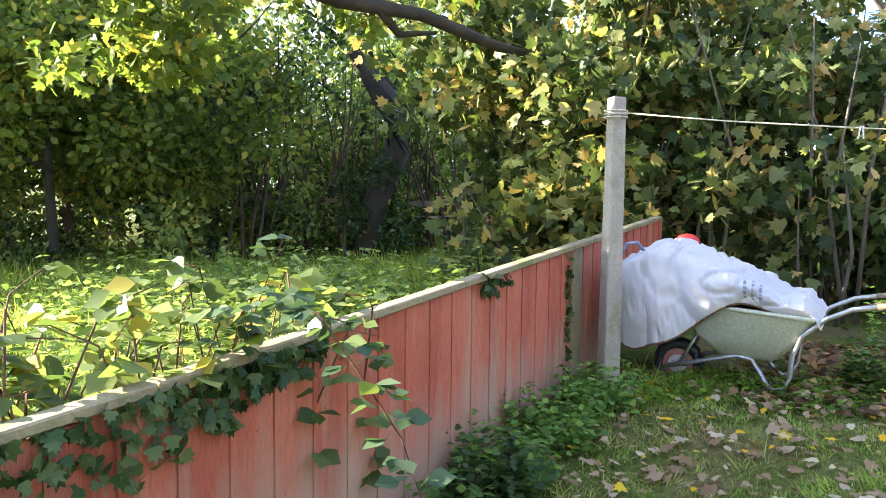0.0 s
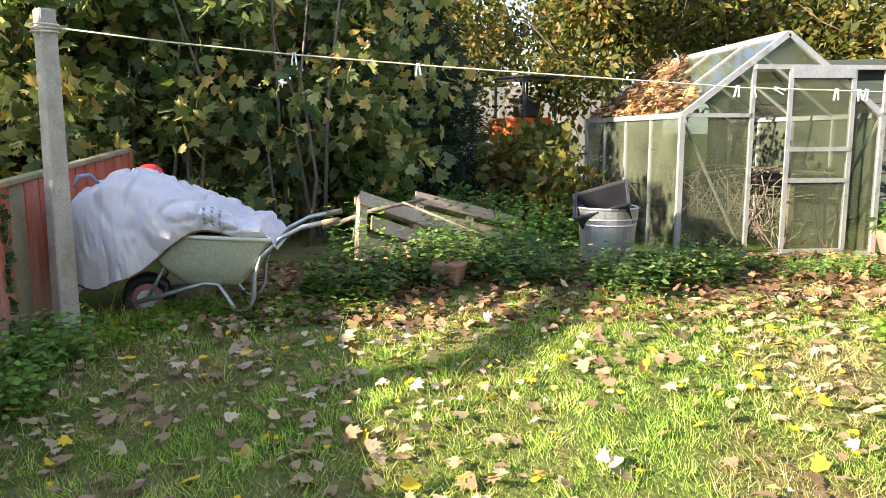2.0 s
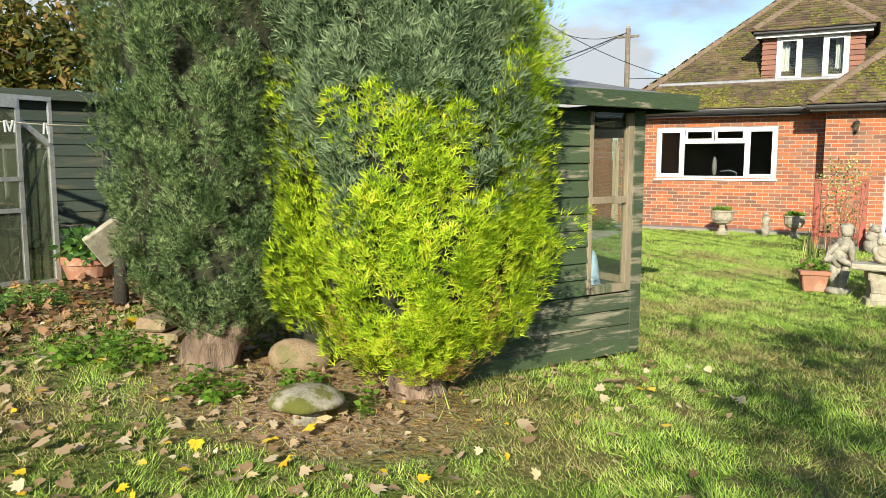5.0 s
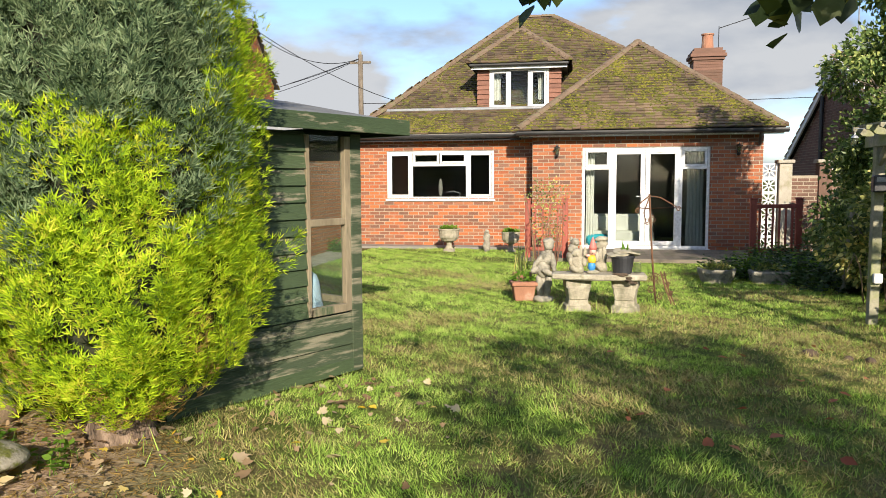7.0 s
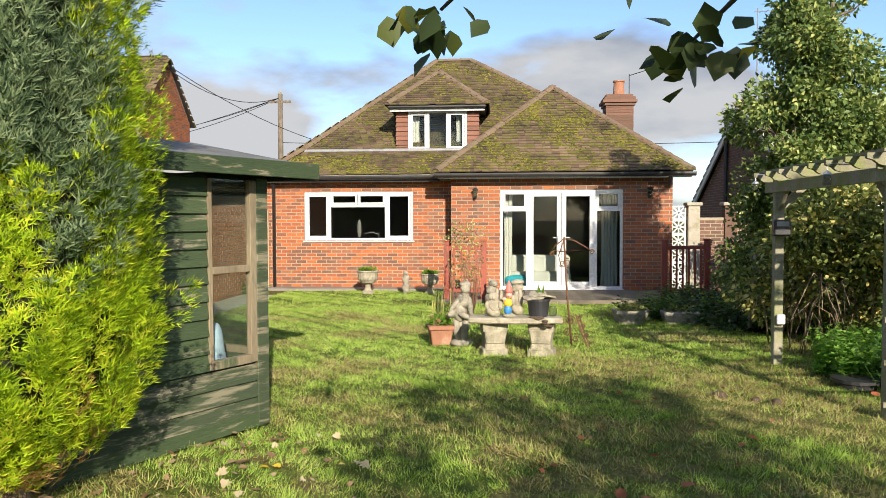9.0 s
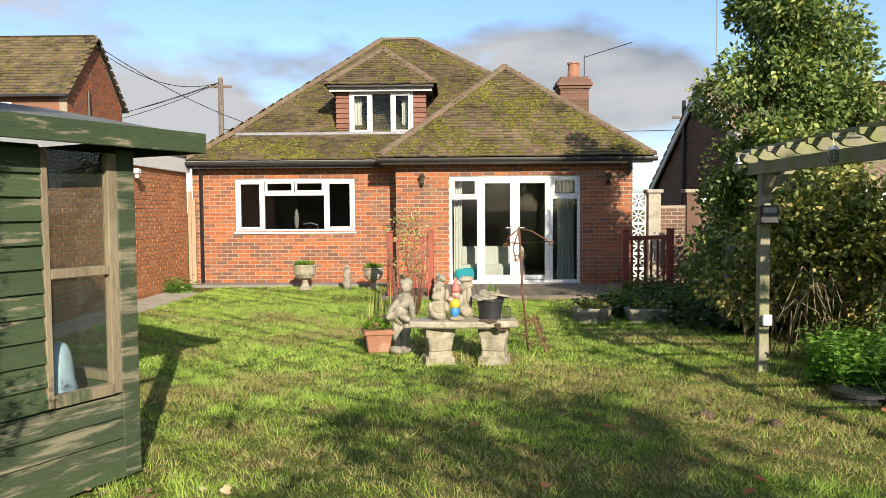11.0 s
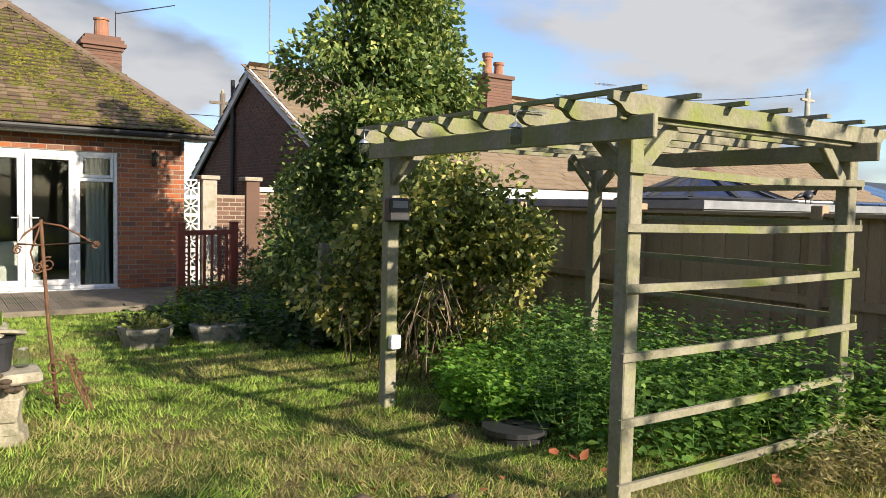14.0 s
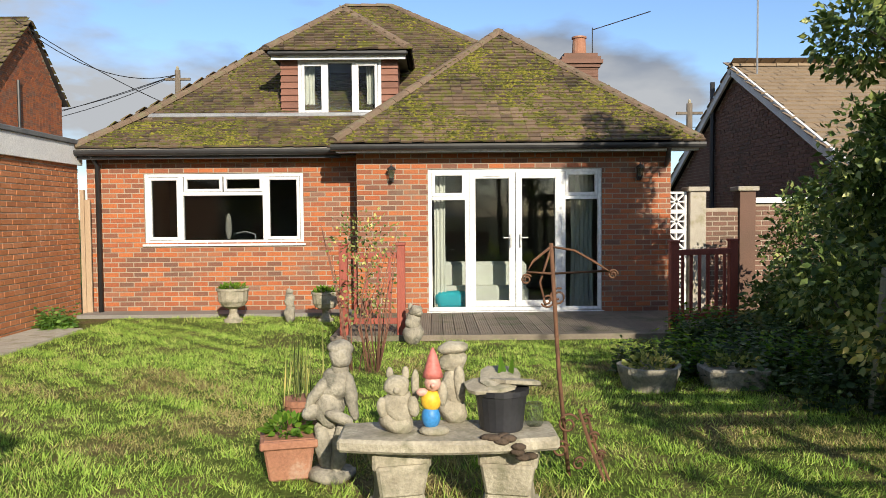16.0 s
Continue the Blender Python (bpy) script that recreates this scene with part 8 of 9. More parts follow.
    part("pot", Shape().lathe([(0.1, 0), (0.105, 0.01), (0.125, 0.17), (0.135, 0.175), (0.135, 0.2), (0.12, 0.2)], 20), BLACKPLASTIC, p)
    for k, (x, y, z, rx, ry) in enumerate(((-0.05, -0.02, 0.215, 8, -6), (0.07, 0.02, 0.22, -6, 10), (0.0, 0.04, 0.24, 3, -12))):
        s = Shape()
        ellipsoid(s, (0, 0, 0), (0.13, 0.1, 0.018), (0, 0, 0), 9, 5, 0.25, 8, 0.6)
        ob = part("slate", s, STONE, p)
        ob.matrix_local = pose(x, y, z, rx, ry, 40 * k)
    part("shoots", scatter("shoots", np.array([(0.0, 0.05, 0.22), (0.02, 0.06, 0.22), (0.05, 0.05, 0.22)]), np.array([(0, 0, 1), (-0.15, 0, 1), (0.1, 0, 1)]), 0.14, NEEDLE, BRIGHT, 1.3), BRIGHT, p, "green bulb shoots")
    s = Shape()
    for k in range(14):
        ellipsoid(s, (0.6 + 0.012 * k - 0.06 + 0.03 * math.sin(k * 5), 9.14 + 0.03 * math.sin(k * 3), 0.43 - 0.012 * max(0, k - 5)), (0.035, 0.03, 0.016), (0, 0, 0), 8, 5, 0.4, 20)
    single("spilt_soil", s, SOIL, "dark damp soil spilt over the bench edge", "soil", kind="stuff", smooth=True)
    j = single("glass_jar", Shape().lathe([(0.035, 0), (0.045, 0.015), (0.045, 0.08), (0.038, 0.1), (0.042, 0.11), (0.036, 0.11)], 16), GHGLASS, "empty clear glass jar on the bench", "jar", smooth=True)
    j.location = (0.765, 9.36, 0.425)
    sp = thing("square_terracotta_pot", (-0.55, 9.92, 0), "square terracotta planter with green herbs", "flower pot", turn=12)
    w0, w1, h = 0.11, 0.145, 0.24
    part("pot", Shape().add([(-w0, -w0, 0), (w0, -w0, 0), (w0, w0, 0), (-w0, w0, 0), (-w1, -w1, h), (w1, -w1, h), (w1, w1, h), (-w1, w1, h)], [(3, 2, 1, 0), (0, 1, 5, 4), (1, 2, 6, 5), (2, 3, 7, 6), (3, 0, 4, 7), (4, 5, 6, 7)]), TERRA, sp, bevel=0.012)
    part("rim", Shape().box((-w1 - 0.012, -w1 - 0.012, h - 0.05), (w1 + 0.012, w1 + 0.012, h - 0.005)), TERRA, sp, bevel=0.008)
    q, d = in_blobs([(0, 0, h + 0.03, 0.13, 0.13, 0.06)], 150)
    part("leaves", scatter("leaves", q, d, 0.05, OVAL, BRIGHT), BRIGHT, sp)
    rp = thing("reed_pot", (-0.62, 10.75, 0), "brown clay pot of tall dry reeds", "flower pot")
    part("pot", Shape().lathe([(0.09, 0), (0.12, 0.2), (0.13, 0.2), (0.13, 0.24), (0.11, 0.24)], 16), TERRA, rp)
    n = 34
    at = rng.normal((0, 0, 0.2), (0.06, 0.06, 0.01), (n, 3))
    part("reeds", scatter("reeds", at, rng.normal((0, 0, 1), (0.12, 0.12, 0.05), (n, 3)), rng.uniform(0.3, 0.55, n), NEEDLE, SHRUB, 0.11), SHRUB, rp)


GNOMEBLUE = surface("blue_paint", [(0.03, 0.2, 0.5), (0.05, 0.26, 0.58)], rough=0.5, bump=0.05)
GNOMEYELLOW = surface("yellow_paint", [(0.7, 0.42, 0.03), (0.75, 0.5, 0.05)], rough=0.5, bump=0.05)
GNOMESKIN = surface("pink_paint", [(0.62, 0.33, 0.27), (0.68, 0.42, 0.36)], rough=0.5, bump=0.05)
GNOMERED = surface("dull_red_paint", [(0.5, 0.12, 0.1), (0.58, 0.2, 0.17)], rough=0.6, bump=0.1)
build_bench()


def curl(c, r, turns, plane, start=0.0):
    """A flat scroll of iron."""
    a, b = plane
    out = []
    for q in np.linspace(0, 1, int(14 * turns)):
        g = start + turns * 2 * math.pi * q
        k = r * (1 - 0.75 * q)
        out.append(Vector(c) + Vector(a) * math.cos(g) * k + Vector(b) * math.sin(g) * k)
    return out


def build_iron():
    b = thing("iron_basket_stand", (1.03, 9.88, 0), "rusty wrought iron hanging basket stand with scrolls", "basket stand")
    part("pole", Shape().tube([(0, 0, -0.05), (-0.06, 0, 0.6), (-0.1, 0, 1.3)], 0.012, 8), RUST, b, smooth=True)
    X, Z = (1, 0, 0), (0, 0, 1)
    part("arm", Shape().tube([(-0.1, 0, 1.28), (-0.2, 0, 1.2), (-0.24, -0.02, 1.14), (-0.1, 0, 1.13)], 0.008, 6), RUST, b, smooth=True)
    part("arm", Shape().tube([(-0.1, 0, 1.28), (0.02, -0.05, 1.26), (0.12, -0.1, 1.2), (0.2, -0.1, 1.15), (-0.08, 0, 1.13)], 0.007, 6), RUST, b, smooth=True)
    for c, r, s0 in (((-0.24, -0.02, 1.1), 0.03, 0.5), ((-0.06, 0, 1.0), 0.05, 1.2), ((-0.12, 0, 0.98), 0.04, 3.6), ((0.22, -0.1, 1.13), 0.028, 0.0)):
        part("scroll", Shape().tube(curl(c, r, 1.6, (X, Z), s0), 0.006, 5), RUST, b, smooth=True)
    part("arm", Shape().tube([(-0.1, 0, 1.27), (-0.16, 0.02, 1.08), (-0.13, 0.01, 0.95)], 0.007, 6), RUST, b, smooth=True)
    f = thing("rusty_iron_bracket", (1.06, 9.75, 0), "rusty scrolled iron bracket leaning in the grass", "bracket")
    part("bar", Shape().tube([(0.0, 0, 0.4), (0.06, 0, 0.2), (0.14, 0, 0.0)], 0.009, 6, 0.4), RUST, f)
    part("bar", Shape().tube([(0.04, 0.02, 0.4), (0.09, 0.02, 0.2), (0.17, 0.02, 0.0)], 0.008, 6, 0.4), RUST, f)
    for c, r in (((-0.06, 0, 0.32), 0.06), ((-0.1, 0, 0.18), 0.05), ((0.0, 0, 0.1), 0.04), ((0.04, 0.01, 0.34), 0.035), ((0.08, 0.01, 0.24), 0.035), ((0.12, 0.01, 0.14), 0.03)):
        part("scroll", Shape().tube(curl(c, r, 1.4, (X, Z), 0.4), 0.007, 5), RUST, f, smooth=True)


build_iron()


def build_urns():
    def urn(at, label, s=1.0):
        u = thing("garden_urn", at, label, "urn", group="urns by the house")
        part("foot", Shape().lathe([(0.13 * s, 0), (0.13 * s, 0.04 * s), (0.09 * s, 0.06 * s), (0.055 * s, 0.13 * s), (0.06 * s, 0.19 * s)], 16), STONE, u, smooth=False)
        bowl = Shape()
        prof = [(0.06, 0.19), (0.15, 0.23), (0.195, 0.3), (0.2, 0.38), (0.205, 0.44), (0.225, 0.45), (0.225, 0.48), (0.19, 0.48), (0.17, 0.45)]
        k = 32
        for i, (r, z) in enumerate(prof):
            for j in range(k):
                a = 2 * math.pi * j / k
                q = s * r * (1 + (0.035 if 0 < i < 5 and j % 2 else 0))
                bowl.v.append((q * math.cos(a), q * math.sin(a), z * s))
        for i in range(len(prof) - 1):
            for j in range(k):
                bowl.f.append((i * k + j, i * k + (j + 1) % k, (i + 1) * k + (j + 1) % k, (i + 1) * k + j))
        part("bowl", bowl, STONE, u, "fluted pale stone bowl")
        part("soil", Shape().lathe([(0.18 * s, 0.44 * s), (0.02, 0.46 * s)], 14), SOIL, u)
        p, d = in_blobs([(0, 0, 0.48 * s, 0.18 * s, 0.18 * s, 0.05)], 160)
        part("planting", scatter("planting", p, d + np.array([0, 0, 0.6]), 0.06, KITE, BRIGHT), BRIGHT, u)
    urn((-2.55, 16.25, 0.0), "pale fluted stone urn with low green plants")
    urn((-1.25, 16.2, 0.0), "smaller pale stone urn with a leafy plant", 0.88)
    # low stone planters in the border
    for x, kind in ((2.07, "round"), (2.78, "square")):
        t = thing("stone_planter", (x, 11.95, 0), f"mossy grey {kind} stone planter with low plants", "planter", group="stone planters")
        if kind == "round":
            part("trough", Shape().lathe([(0.2, -0.03), (0.24, 0.1), (0.26, 0.15), (0.265, 0.2), (0.23, 0.2), (0.22, 0.16)], 20, (0, 0, 0), 0.08), STATUE, t)
        else:
            part("trough", Shape().add([(-0.22, -0.15, -0.03), (0.22, -0.15, -0.03), (0.22, 0.15, -0.03), (-0.22, 0.15, -0.03), (-0.26, -0.18, 0.18), (0.26, -0.18, 0.18), (0.26, 0.18, 0.18), (-0.26, 0.18, 0.18)], [(3, 2, 1, 0), (0, 1, 5, 4), (1, 2, 6, 5), (2, 3, 7, 6), (3, 0, 4, 7), (4, 5, 6, 7)]), STATUE, t, bevel=0.02)
        p, d = in_blobs([(0, 0, 0.2, 0.22, 0.15, 0.08)], 260)
        part("planting", scatter("planting", p, d + np.array([0, 0, 0.3]), 0.05, OVAL, SHRUB), SHRUB, t)
    b = thing("black_pot", (3.38, 7.85, -0.07), "black plastic pot sunk in grass with a leafy plant", "plant pot")
    part("pot", Shape().lathe([(0.17, -0.03), (0.2, 0.1), (0.215, 0.11), (0.215, 0.14), (0.18, 0.14)], 20), BLACKPLASTIC, b)
    part("soil", Shape().lathe([(0.18, 0.12), (0.02, 0.14)], 14), SOIL, b)


build_urns()


def build_house_things():
    for x in (-0.33, 3.25):
        l = thing("porch_lantern", (x, WALL_Y - 0.01, 2.06), "dark metal wall lantern with glass on brick wall", "wall lamp", group="porch lanterns")
        part("bracket", Shape().box((-0.03, -0.02, -0.1), (0.03, 0.0, 0.02)).tube([(0, -0.01, -0.08), (0, -0.07, -0.1), (0, -0.1, -0.06)], 0.01, 6), GUTTER, l)
        part("glass", Shape().lathe([(0.035, -0.05), (0.055, 0.07)], 6, (0, -0.1, 0)), GHGLASS, l)
        part("cap", Shape().lathe([(0.07, 0.07), (0.05, 0.1), (0.015, 0.12), (0.01, 0.15)], 6, (0, -0.1, 0)), GUTTER, l)
        part("base", Shape().lathe([(0.02, -0.09), (0.04, -0.05)], 6, (0, -0.1, 0)), GUTTER, l)
    so = thing("sofa", (0, 0, 0), "pale sofa with turquoise cushion seen behind the french doors", "sofa")
    part("back", Shape().box((0.35, 17.3, 0.05), (1.7, 17.55, 0.75)), CURTAIN, so, bevel=0.05)
    part("seat", Shape().box((0.35, 17.05, 0.05), (1.7, 17.3, 0.4)), CURTAIN, so, bevel=0.05)
    c = Shape()
    ellipsoid(c, (0.55, 17.0, 0.2), (0.28, 0.13, 0.14), wob=0.08, box=0.7)
    part("cushion", c, TURQUOISE, so, "turquoise cushion", smooth=True)
    t = thing("kitchen_tap", (-2.75, 17.42, 1.1), "chrome kitchen tap behind the window", "tap")
    part("spout", Shape().tube([(0.25, 0, 0.0), (0.25, 0, 0.1), (0.1, 0, 0.15), (-0.05, 0, 0.12)], 0.012, 6), GALV, t)
    s = Shape()
    ellipsoid(s, (-3.0, 17.75, 1.32), (0.05, 0.05, 0.22), wob=0.1)
    # roll coloured in the dim room grey to look unlit
    single("paper_towel_roll", s, DARKROOM, "tall roll in dim indoor grey behind the kitchen window", "kitchen roll", smooth=True)
    single("kitchen_worktop", Shape().box((-4.7, 17.46, 0.95), (-1.1, 17.95, 1.08)), DARKROOM, "worktop under the kitchen window", "worktop")
    ft = thing("security_light", (-4.97, 14.4, 2.12), "small white security light on the garage wall", "light")
    part("lamp_head", Shape().box((0.0, -0.06, 0), (0.1, 0.06, 0.08)), UPVC, ft, bevel=0.01)
    part("sensor", Shape().lathe([(0.03, -0.07), (0.035, -0.02), (0.01, 0.0)], 10, (0.05, 0, 0)), UPVC, ft)
    sack = Shape()
    ellipsoid(sack, (0, 0, 0.32), (0.07, 0.08, 0.36), wob=0.3, freq=5, box=0.8, u=20, v=14)
    ob = single("blue_cloth", sack, PALEBLUE, "pale blue cloth bundle inside the shed window", "cloth", smooth=True)
    ob.location = (-1.87, 5.97, 0.1)
    ob.scale = (1.7, 1.7, 1.0)


TURQUOISE = surface("turquoise_cloth", [(0.02, 0.35, 0.45), (0.03, 0.42, 0.52)], rough=0.9, bump=0.1)
PALEBLUE = surface("pale_blue_cloth", [(0.35, 0.5, 0.65), (0.48, 0.6, 0.72)], rough=0.9, bump=0.2)
build_house_things()


def build_distance():
    for k, (x, y, h, mat) in enumerate(((-12.0, 42.3, 8.6, BARK), (38.9, 26.7, 7.9, CONCRETE), (11.9, 40.0, 6.5, BARK))):
        p = thing("utility_pole", (x, y, 0), "tall timber utility pole with wires", "utility pole", group="utility poles")
        part("pole", Shape().tube([(0, 0, 0), (0, 0, h)], [0.17, 0.13], 10), mat, p, smooth=True)
        part("crossarm", Shape().box((-0.6, -0.06, h - 0.5), (0.6, 0.06, h - 0.38)), mat, p)
        part("insulator", Shape().lathe([(0.07, h), (0.08, h + 0.12), (0.02, h + 0.2)], 8), STONE, p)
    def wire(a, b, sag):
        a, b = Vector(a), Vector(b)
        pts = [a.lerp(b, q) - Vector((0, 0, sag * 4 * q * (1 - q))) for q in np.linspace(0, 1, 15)]
        single("wire", Shape().tube(pts, 0.018, 4), GUTTER, "black overhead wire strung between poles", "wire", group="overhead wires")
    top = (-12.0, 42.3, 8.4)
    for b, sag in (((-15.2, 34.0, 8.8), 0.9), ((-24, 46, 6.6), 0.4), ((-24, 46, 6.2), 0.5), ((-26, 46, 5.6), 0.2)):
        wire(top, b, sag)
    wire((-15.2, 34.0, 8.9), (-9.0, 40.0, 5.6), 0.4)
    wire((-12, 42.3, 5.9), (20, 42.3, 5.9), 0.3)
    wire((38.9, 26.7, 7.8), (24, 30, 6.6), 0.3)
    for x, y, h0, h1 in ((6.75, 20.8, 4.0, 6.9), (17.8, 21.4, 4.3, 5.5), (21.5, 21.4, 4.3, 5.4)):
        a = thing("tv_aerial", (x, y, h0), "thin roof television aerial on a mast", "aerial", group="roof aerials")
        part("mast", Shape().tube([(0, 0, 0), (0, 0, h1 - h0)], 0.018, 6), GALV, a)
        part("boom", Shape().tube([(-0.1, 0, h1 - h0 - 0.1), (0.9, 0.1, h1 - h0 - 0.02)], 0.012, 5), GALV, a)
        for i in range(6):
            part("rod", Shape().tube([(0.1 + 0.13 * i, -0.14, h1 - h0 - 0.08), (0.1 + 0.13 * i, 0.18, h1 - h0 - 0.08)], 0.006, 4), GALV, a)
    e = thing("mini_excavator", (-16.35, 3.65, 0.82), "orange mini excavator parked behind the garden", "excavator", turn=-60)
    part("body", Shape().box((-0.6, -0.55, 0.45), (0.6, 0.35, 0.95)), ORANGE, e, bevel=0.08)
    part("undercarriage", Shape().box((-0.5, -0.4, 0.3), (0.5, 0.4, 0.45)), GUTTER, e)
    for x in (-0.5, 0.5):
        part("track", Shape().box((x - 0.14, -0.8, 0.0), (x + 0.14, 0.8, 0.36)), GUTTER, e, bevel=0.1)
    part("seat", Shape().box((-0.25, -0.1, 0.95), (0.25, 0.3, 1.35)), GUTTER, e, bevel=0.05)
    for x in (-0.45, 0.45):
        for y in (-0.4, 0.5):
            part("canopy_post", Shape().tube([(x, y, 0.9), (x, y, 1.75)], 0.03, 6), GUTTER, e)
    part("canopy", Shape().box((-0.55, -0.5, 1.73), (0.55, 0.6, 1.8)), GUTTER, e, bevel=0.03)
    f = thing("grey_panel_fence", (0, 0, 0), "grey timber panel fence behind the garden", "fence")
    y = -1.0
    while y < 8.0:
        part("panel_board", Shape().box((-19.5, y, 0.3), (-19.46, y + 0.14, 2.6)), GREYFENCE, f)
        y += 0.15


GREYFENCE = surface("grey_boards", [(0.2, 0.2, 0.19), (0.32, 0.32, 0.3)], scale=3, rough=0.9, bump=0.3, pieces=0.5)
build_distance()


# ---- low plants ----
GX, GY, GS = -17.0, -14.0, 0.125
GRID = np.array([[ground_z(GX + GS * i, GY + GS * j) for i in range(193)] for j in range(257)])


def ground_many(x, y):
    """Heights of the ground at many points, between the corners of a fine grid."""
    u, v = np.clip((np.asarray(x) - GX) / GS, 0, 191.99), np.clip((np.asarray(y) - GY) / GS, 0, 255.99)
    i, j = u.astype(int), v.astype(int)
    a, b = u - i, v - j
    return (GRID[j, i] * (1 - a) + GRID[j, i + 1] * a) * (1 - b) + (GRID[j + 1, i] * (1 - a) + GRID[j + 1, i + 1] * a) * b


def weed_bed(name, spots, stems, height, size, mat, label, leaf=KITE, spread=0.16, category="weeds", lean=0.25, step=0.05):
    """Upright leafy stems, with leaves in pairs up each one. spots: (x, y, radius)."""
    t = thing(name, (0, 0, 0), label, category)
    spots = np.array(spots, float)
    w = spots[:, 2] ** 2
    k = rng.choice(len(spots), stems, p=w / w.sum())
    a, r = rng.uniform(0, 2 * math.pi, stems), np.sqrt(rng.random(stems)) * spots[k, 2]
    x, y = spots[k, 0] + r * np.cos(a), spots[k, 1] + r * np.sin(a)
    z = ground_many(x, y)
    h = height * rng.uniform(0.45, 1.1, stems)
    tilt = rng.normal(size=(stems, 2)) * lean
    at, along, sz, st = [], [], [], Shape()
    for i in range(stems):
        n = max(2, int(h[i] / step))
        for j in range(n):
            q = (j + 0.7) / n
            p = np.array((x[i] + tilt[i, 0] * h[i] * q * q, y[i] + tilt[i, 1] * h[i] * q * q, z[i] + h[i] * q))
            g = rng.uniform(0, 6.28)
            for s in (0, math.pi):
                at.append(p)
                along.append((math.cos(g + s), math.sin(g + s), rng.uniform(-0.35, 0.45)))
                sz.append(size * (1.15 - 0.5 * q) * rng.uniform(0.7, 1.2))
        top = (x[i] + tilt[i, 0] * h[i], y[i] + tilt[i, 1] * h[i], z[i] + h[i])
        k0 = len(st.v)
        st.v += [(x[i] - 0.003, y[i], z[i]), (x[i] + 0.003, y[i], z[i]), top]
        st.f.append((k0, k0 + 1, k0 + 2))
    part("stems", st, mat, t, kind="stuff", fix=False)
    at, along = np.array(at), np.array(along)
    part("leaves", scatter("leaves", at, along, np.array(sz), leaf, mat, 1.15, flat=np.tile((0, 0, 1.0), (len(at), 1)), spread=0.8), mat, t, kind="stuff")
    return t


weed_bed("nettle_bank", [(-5.75, 2.75, 0.35), (-5.9, 1.5, 0.45), (-5.45, 2.2, 0.3), (-5.5, 0.2, 0.35), (-5.9, 0.7, 0.35), (-6.3, 1.1, 0.4)], 760, 0.3, 0.075, SHADENETTLE, "bank of green nettles and weeds along the lawn edge")
weed_bed("weeds_by_greenhouse", [(-6.2, 3.3, 0.3), (-5.85, 4.2, 0.25), (-5.8, 3.7, 0.25)], 220, 0.16, 0.05, NETTLE, "low green weeds along the greenhouse base")
weed_bed("weeds_under_barrow", [(-4.95, -0.9, 0.3), (-4.9, -0.4, 0.3), (-4.6, -1.2, 0.25), (-5.2, 0.1, 0.35)], 260, 0.14, 0.045, BRIGHT, "low bright ground weeds under the wheelbarrow", OVAL)
weed_bed("weeds_on_pallets", [(-7.0, 0.9, 0.3), (-6.5, 0.95, 0.25), (-6.6, 0.2, 0.3), (-7.4, 2.0, 0.5), (-8.2, 1.5, 0.7)], 190, 0.5, 0.07, NETTLE, "nettles growing through the broken pallets")
weed_bed("fence_foot_weeds", [(-3.2, -1.5, 0.25), (-3.8, -1.5, 0.28), (-4.3, -1.45, 0.25), (-2.6, -1.45, 0.22)], 260, 0.28, 0.06, NETTLE, "weeds along the foot of the red fence", OVAL)
weed_bed("dark_weeds", [(-3.0, -1.45, 0.2)], 36, 0.3, 0.07, IVY, "dark broad-leaved weed against the red fence", OVAL)
weed_bed("pergola_nettles", [(4.2, 7.6, 0.75), (5.2, 7.9, 0.7), (4.6, 8.6, 0.7), (5.5, 6.9, 0.6), (5.4, 9.3, 0.7), (4.7, 7.0, 0.4)], 860, 0.66, 0.07, NETTLE, "thick nettles growing under the pergola")
weed_bed("pergola_edge_weeds", [(3.65, 8.35, 0.4), (3.9, 8.9, 0.4), (3.45, 8.05, 0.15)], 380, 0.4, 0.07, SUNLEAF, "leafy weeds coloured as sunlit beside the pergola post", OVAL)
weed_bed("border_plants", [(2.9, 12.2, 0.5), (3.4, 11.4, 0.45), (3.6, 12.6, 0.6), (3.5, 13.6, 0.6), (2.3, 12.4, 0.4), (4.0, 14.2, 0.5), (3.2, 14.1, 0.3)], 620, 0.34, 0.075, IVY, "dark leafy border plants beside the deck", OVAL)
weed_bed("border_leaves", [(3.3, 14.2, 0.35), (2.6, 12.4, 0.35), (3.3, 12.3, 0.4)], 130, 0.42, 0.07, BRIGHT, "bright leafy shoots in the border by the deck", OVAL)
weed_bed("dry_stalks", [(5.2, 6.15, 0.5), (4.7, 6.3, 0.35), (5.7, 6.4, 0.4), (5.7, 5.7, 0.4), (4.2, 6.35, 0.25)], 420, 0.3, 0.075, STRAW, "dry straw-coloured stalks beside the pergola", NEEDLE, lean=0.9)
weed_bed("corner_plant", [(-4.75, 15.7, 0.25)], 60, 0.3, 0.08, NETTLE, "small green shrub at the garage corner", OVAL, category="plant")
weed_bed("conifer_weeds", [(-3.35, 3.65, 0.22), (-4.2, 3.65, 0.35), (-2.55, 4.0, 0.16), (-3.0, 4.1, 0.15)], 120, 0.17, 0.06, BRIGHT, "small green weeds under the conifers", OVAL)
weed_bed("field_plants", [(-4.0, -3.4, 1.2), (-2.2, -3.2, 1.2), (-6.0, -3.6, 1.2), (-3.0, -5.2, 1.5), (-5.5, -5.6, 1.5), (-1.2, -4.6, 1.3)], 950, 0.62, 0.1, FIELDLEAF, "sunlit brambles and nettles in the field beyond the fence", OVAL, step=0.08)


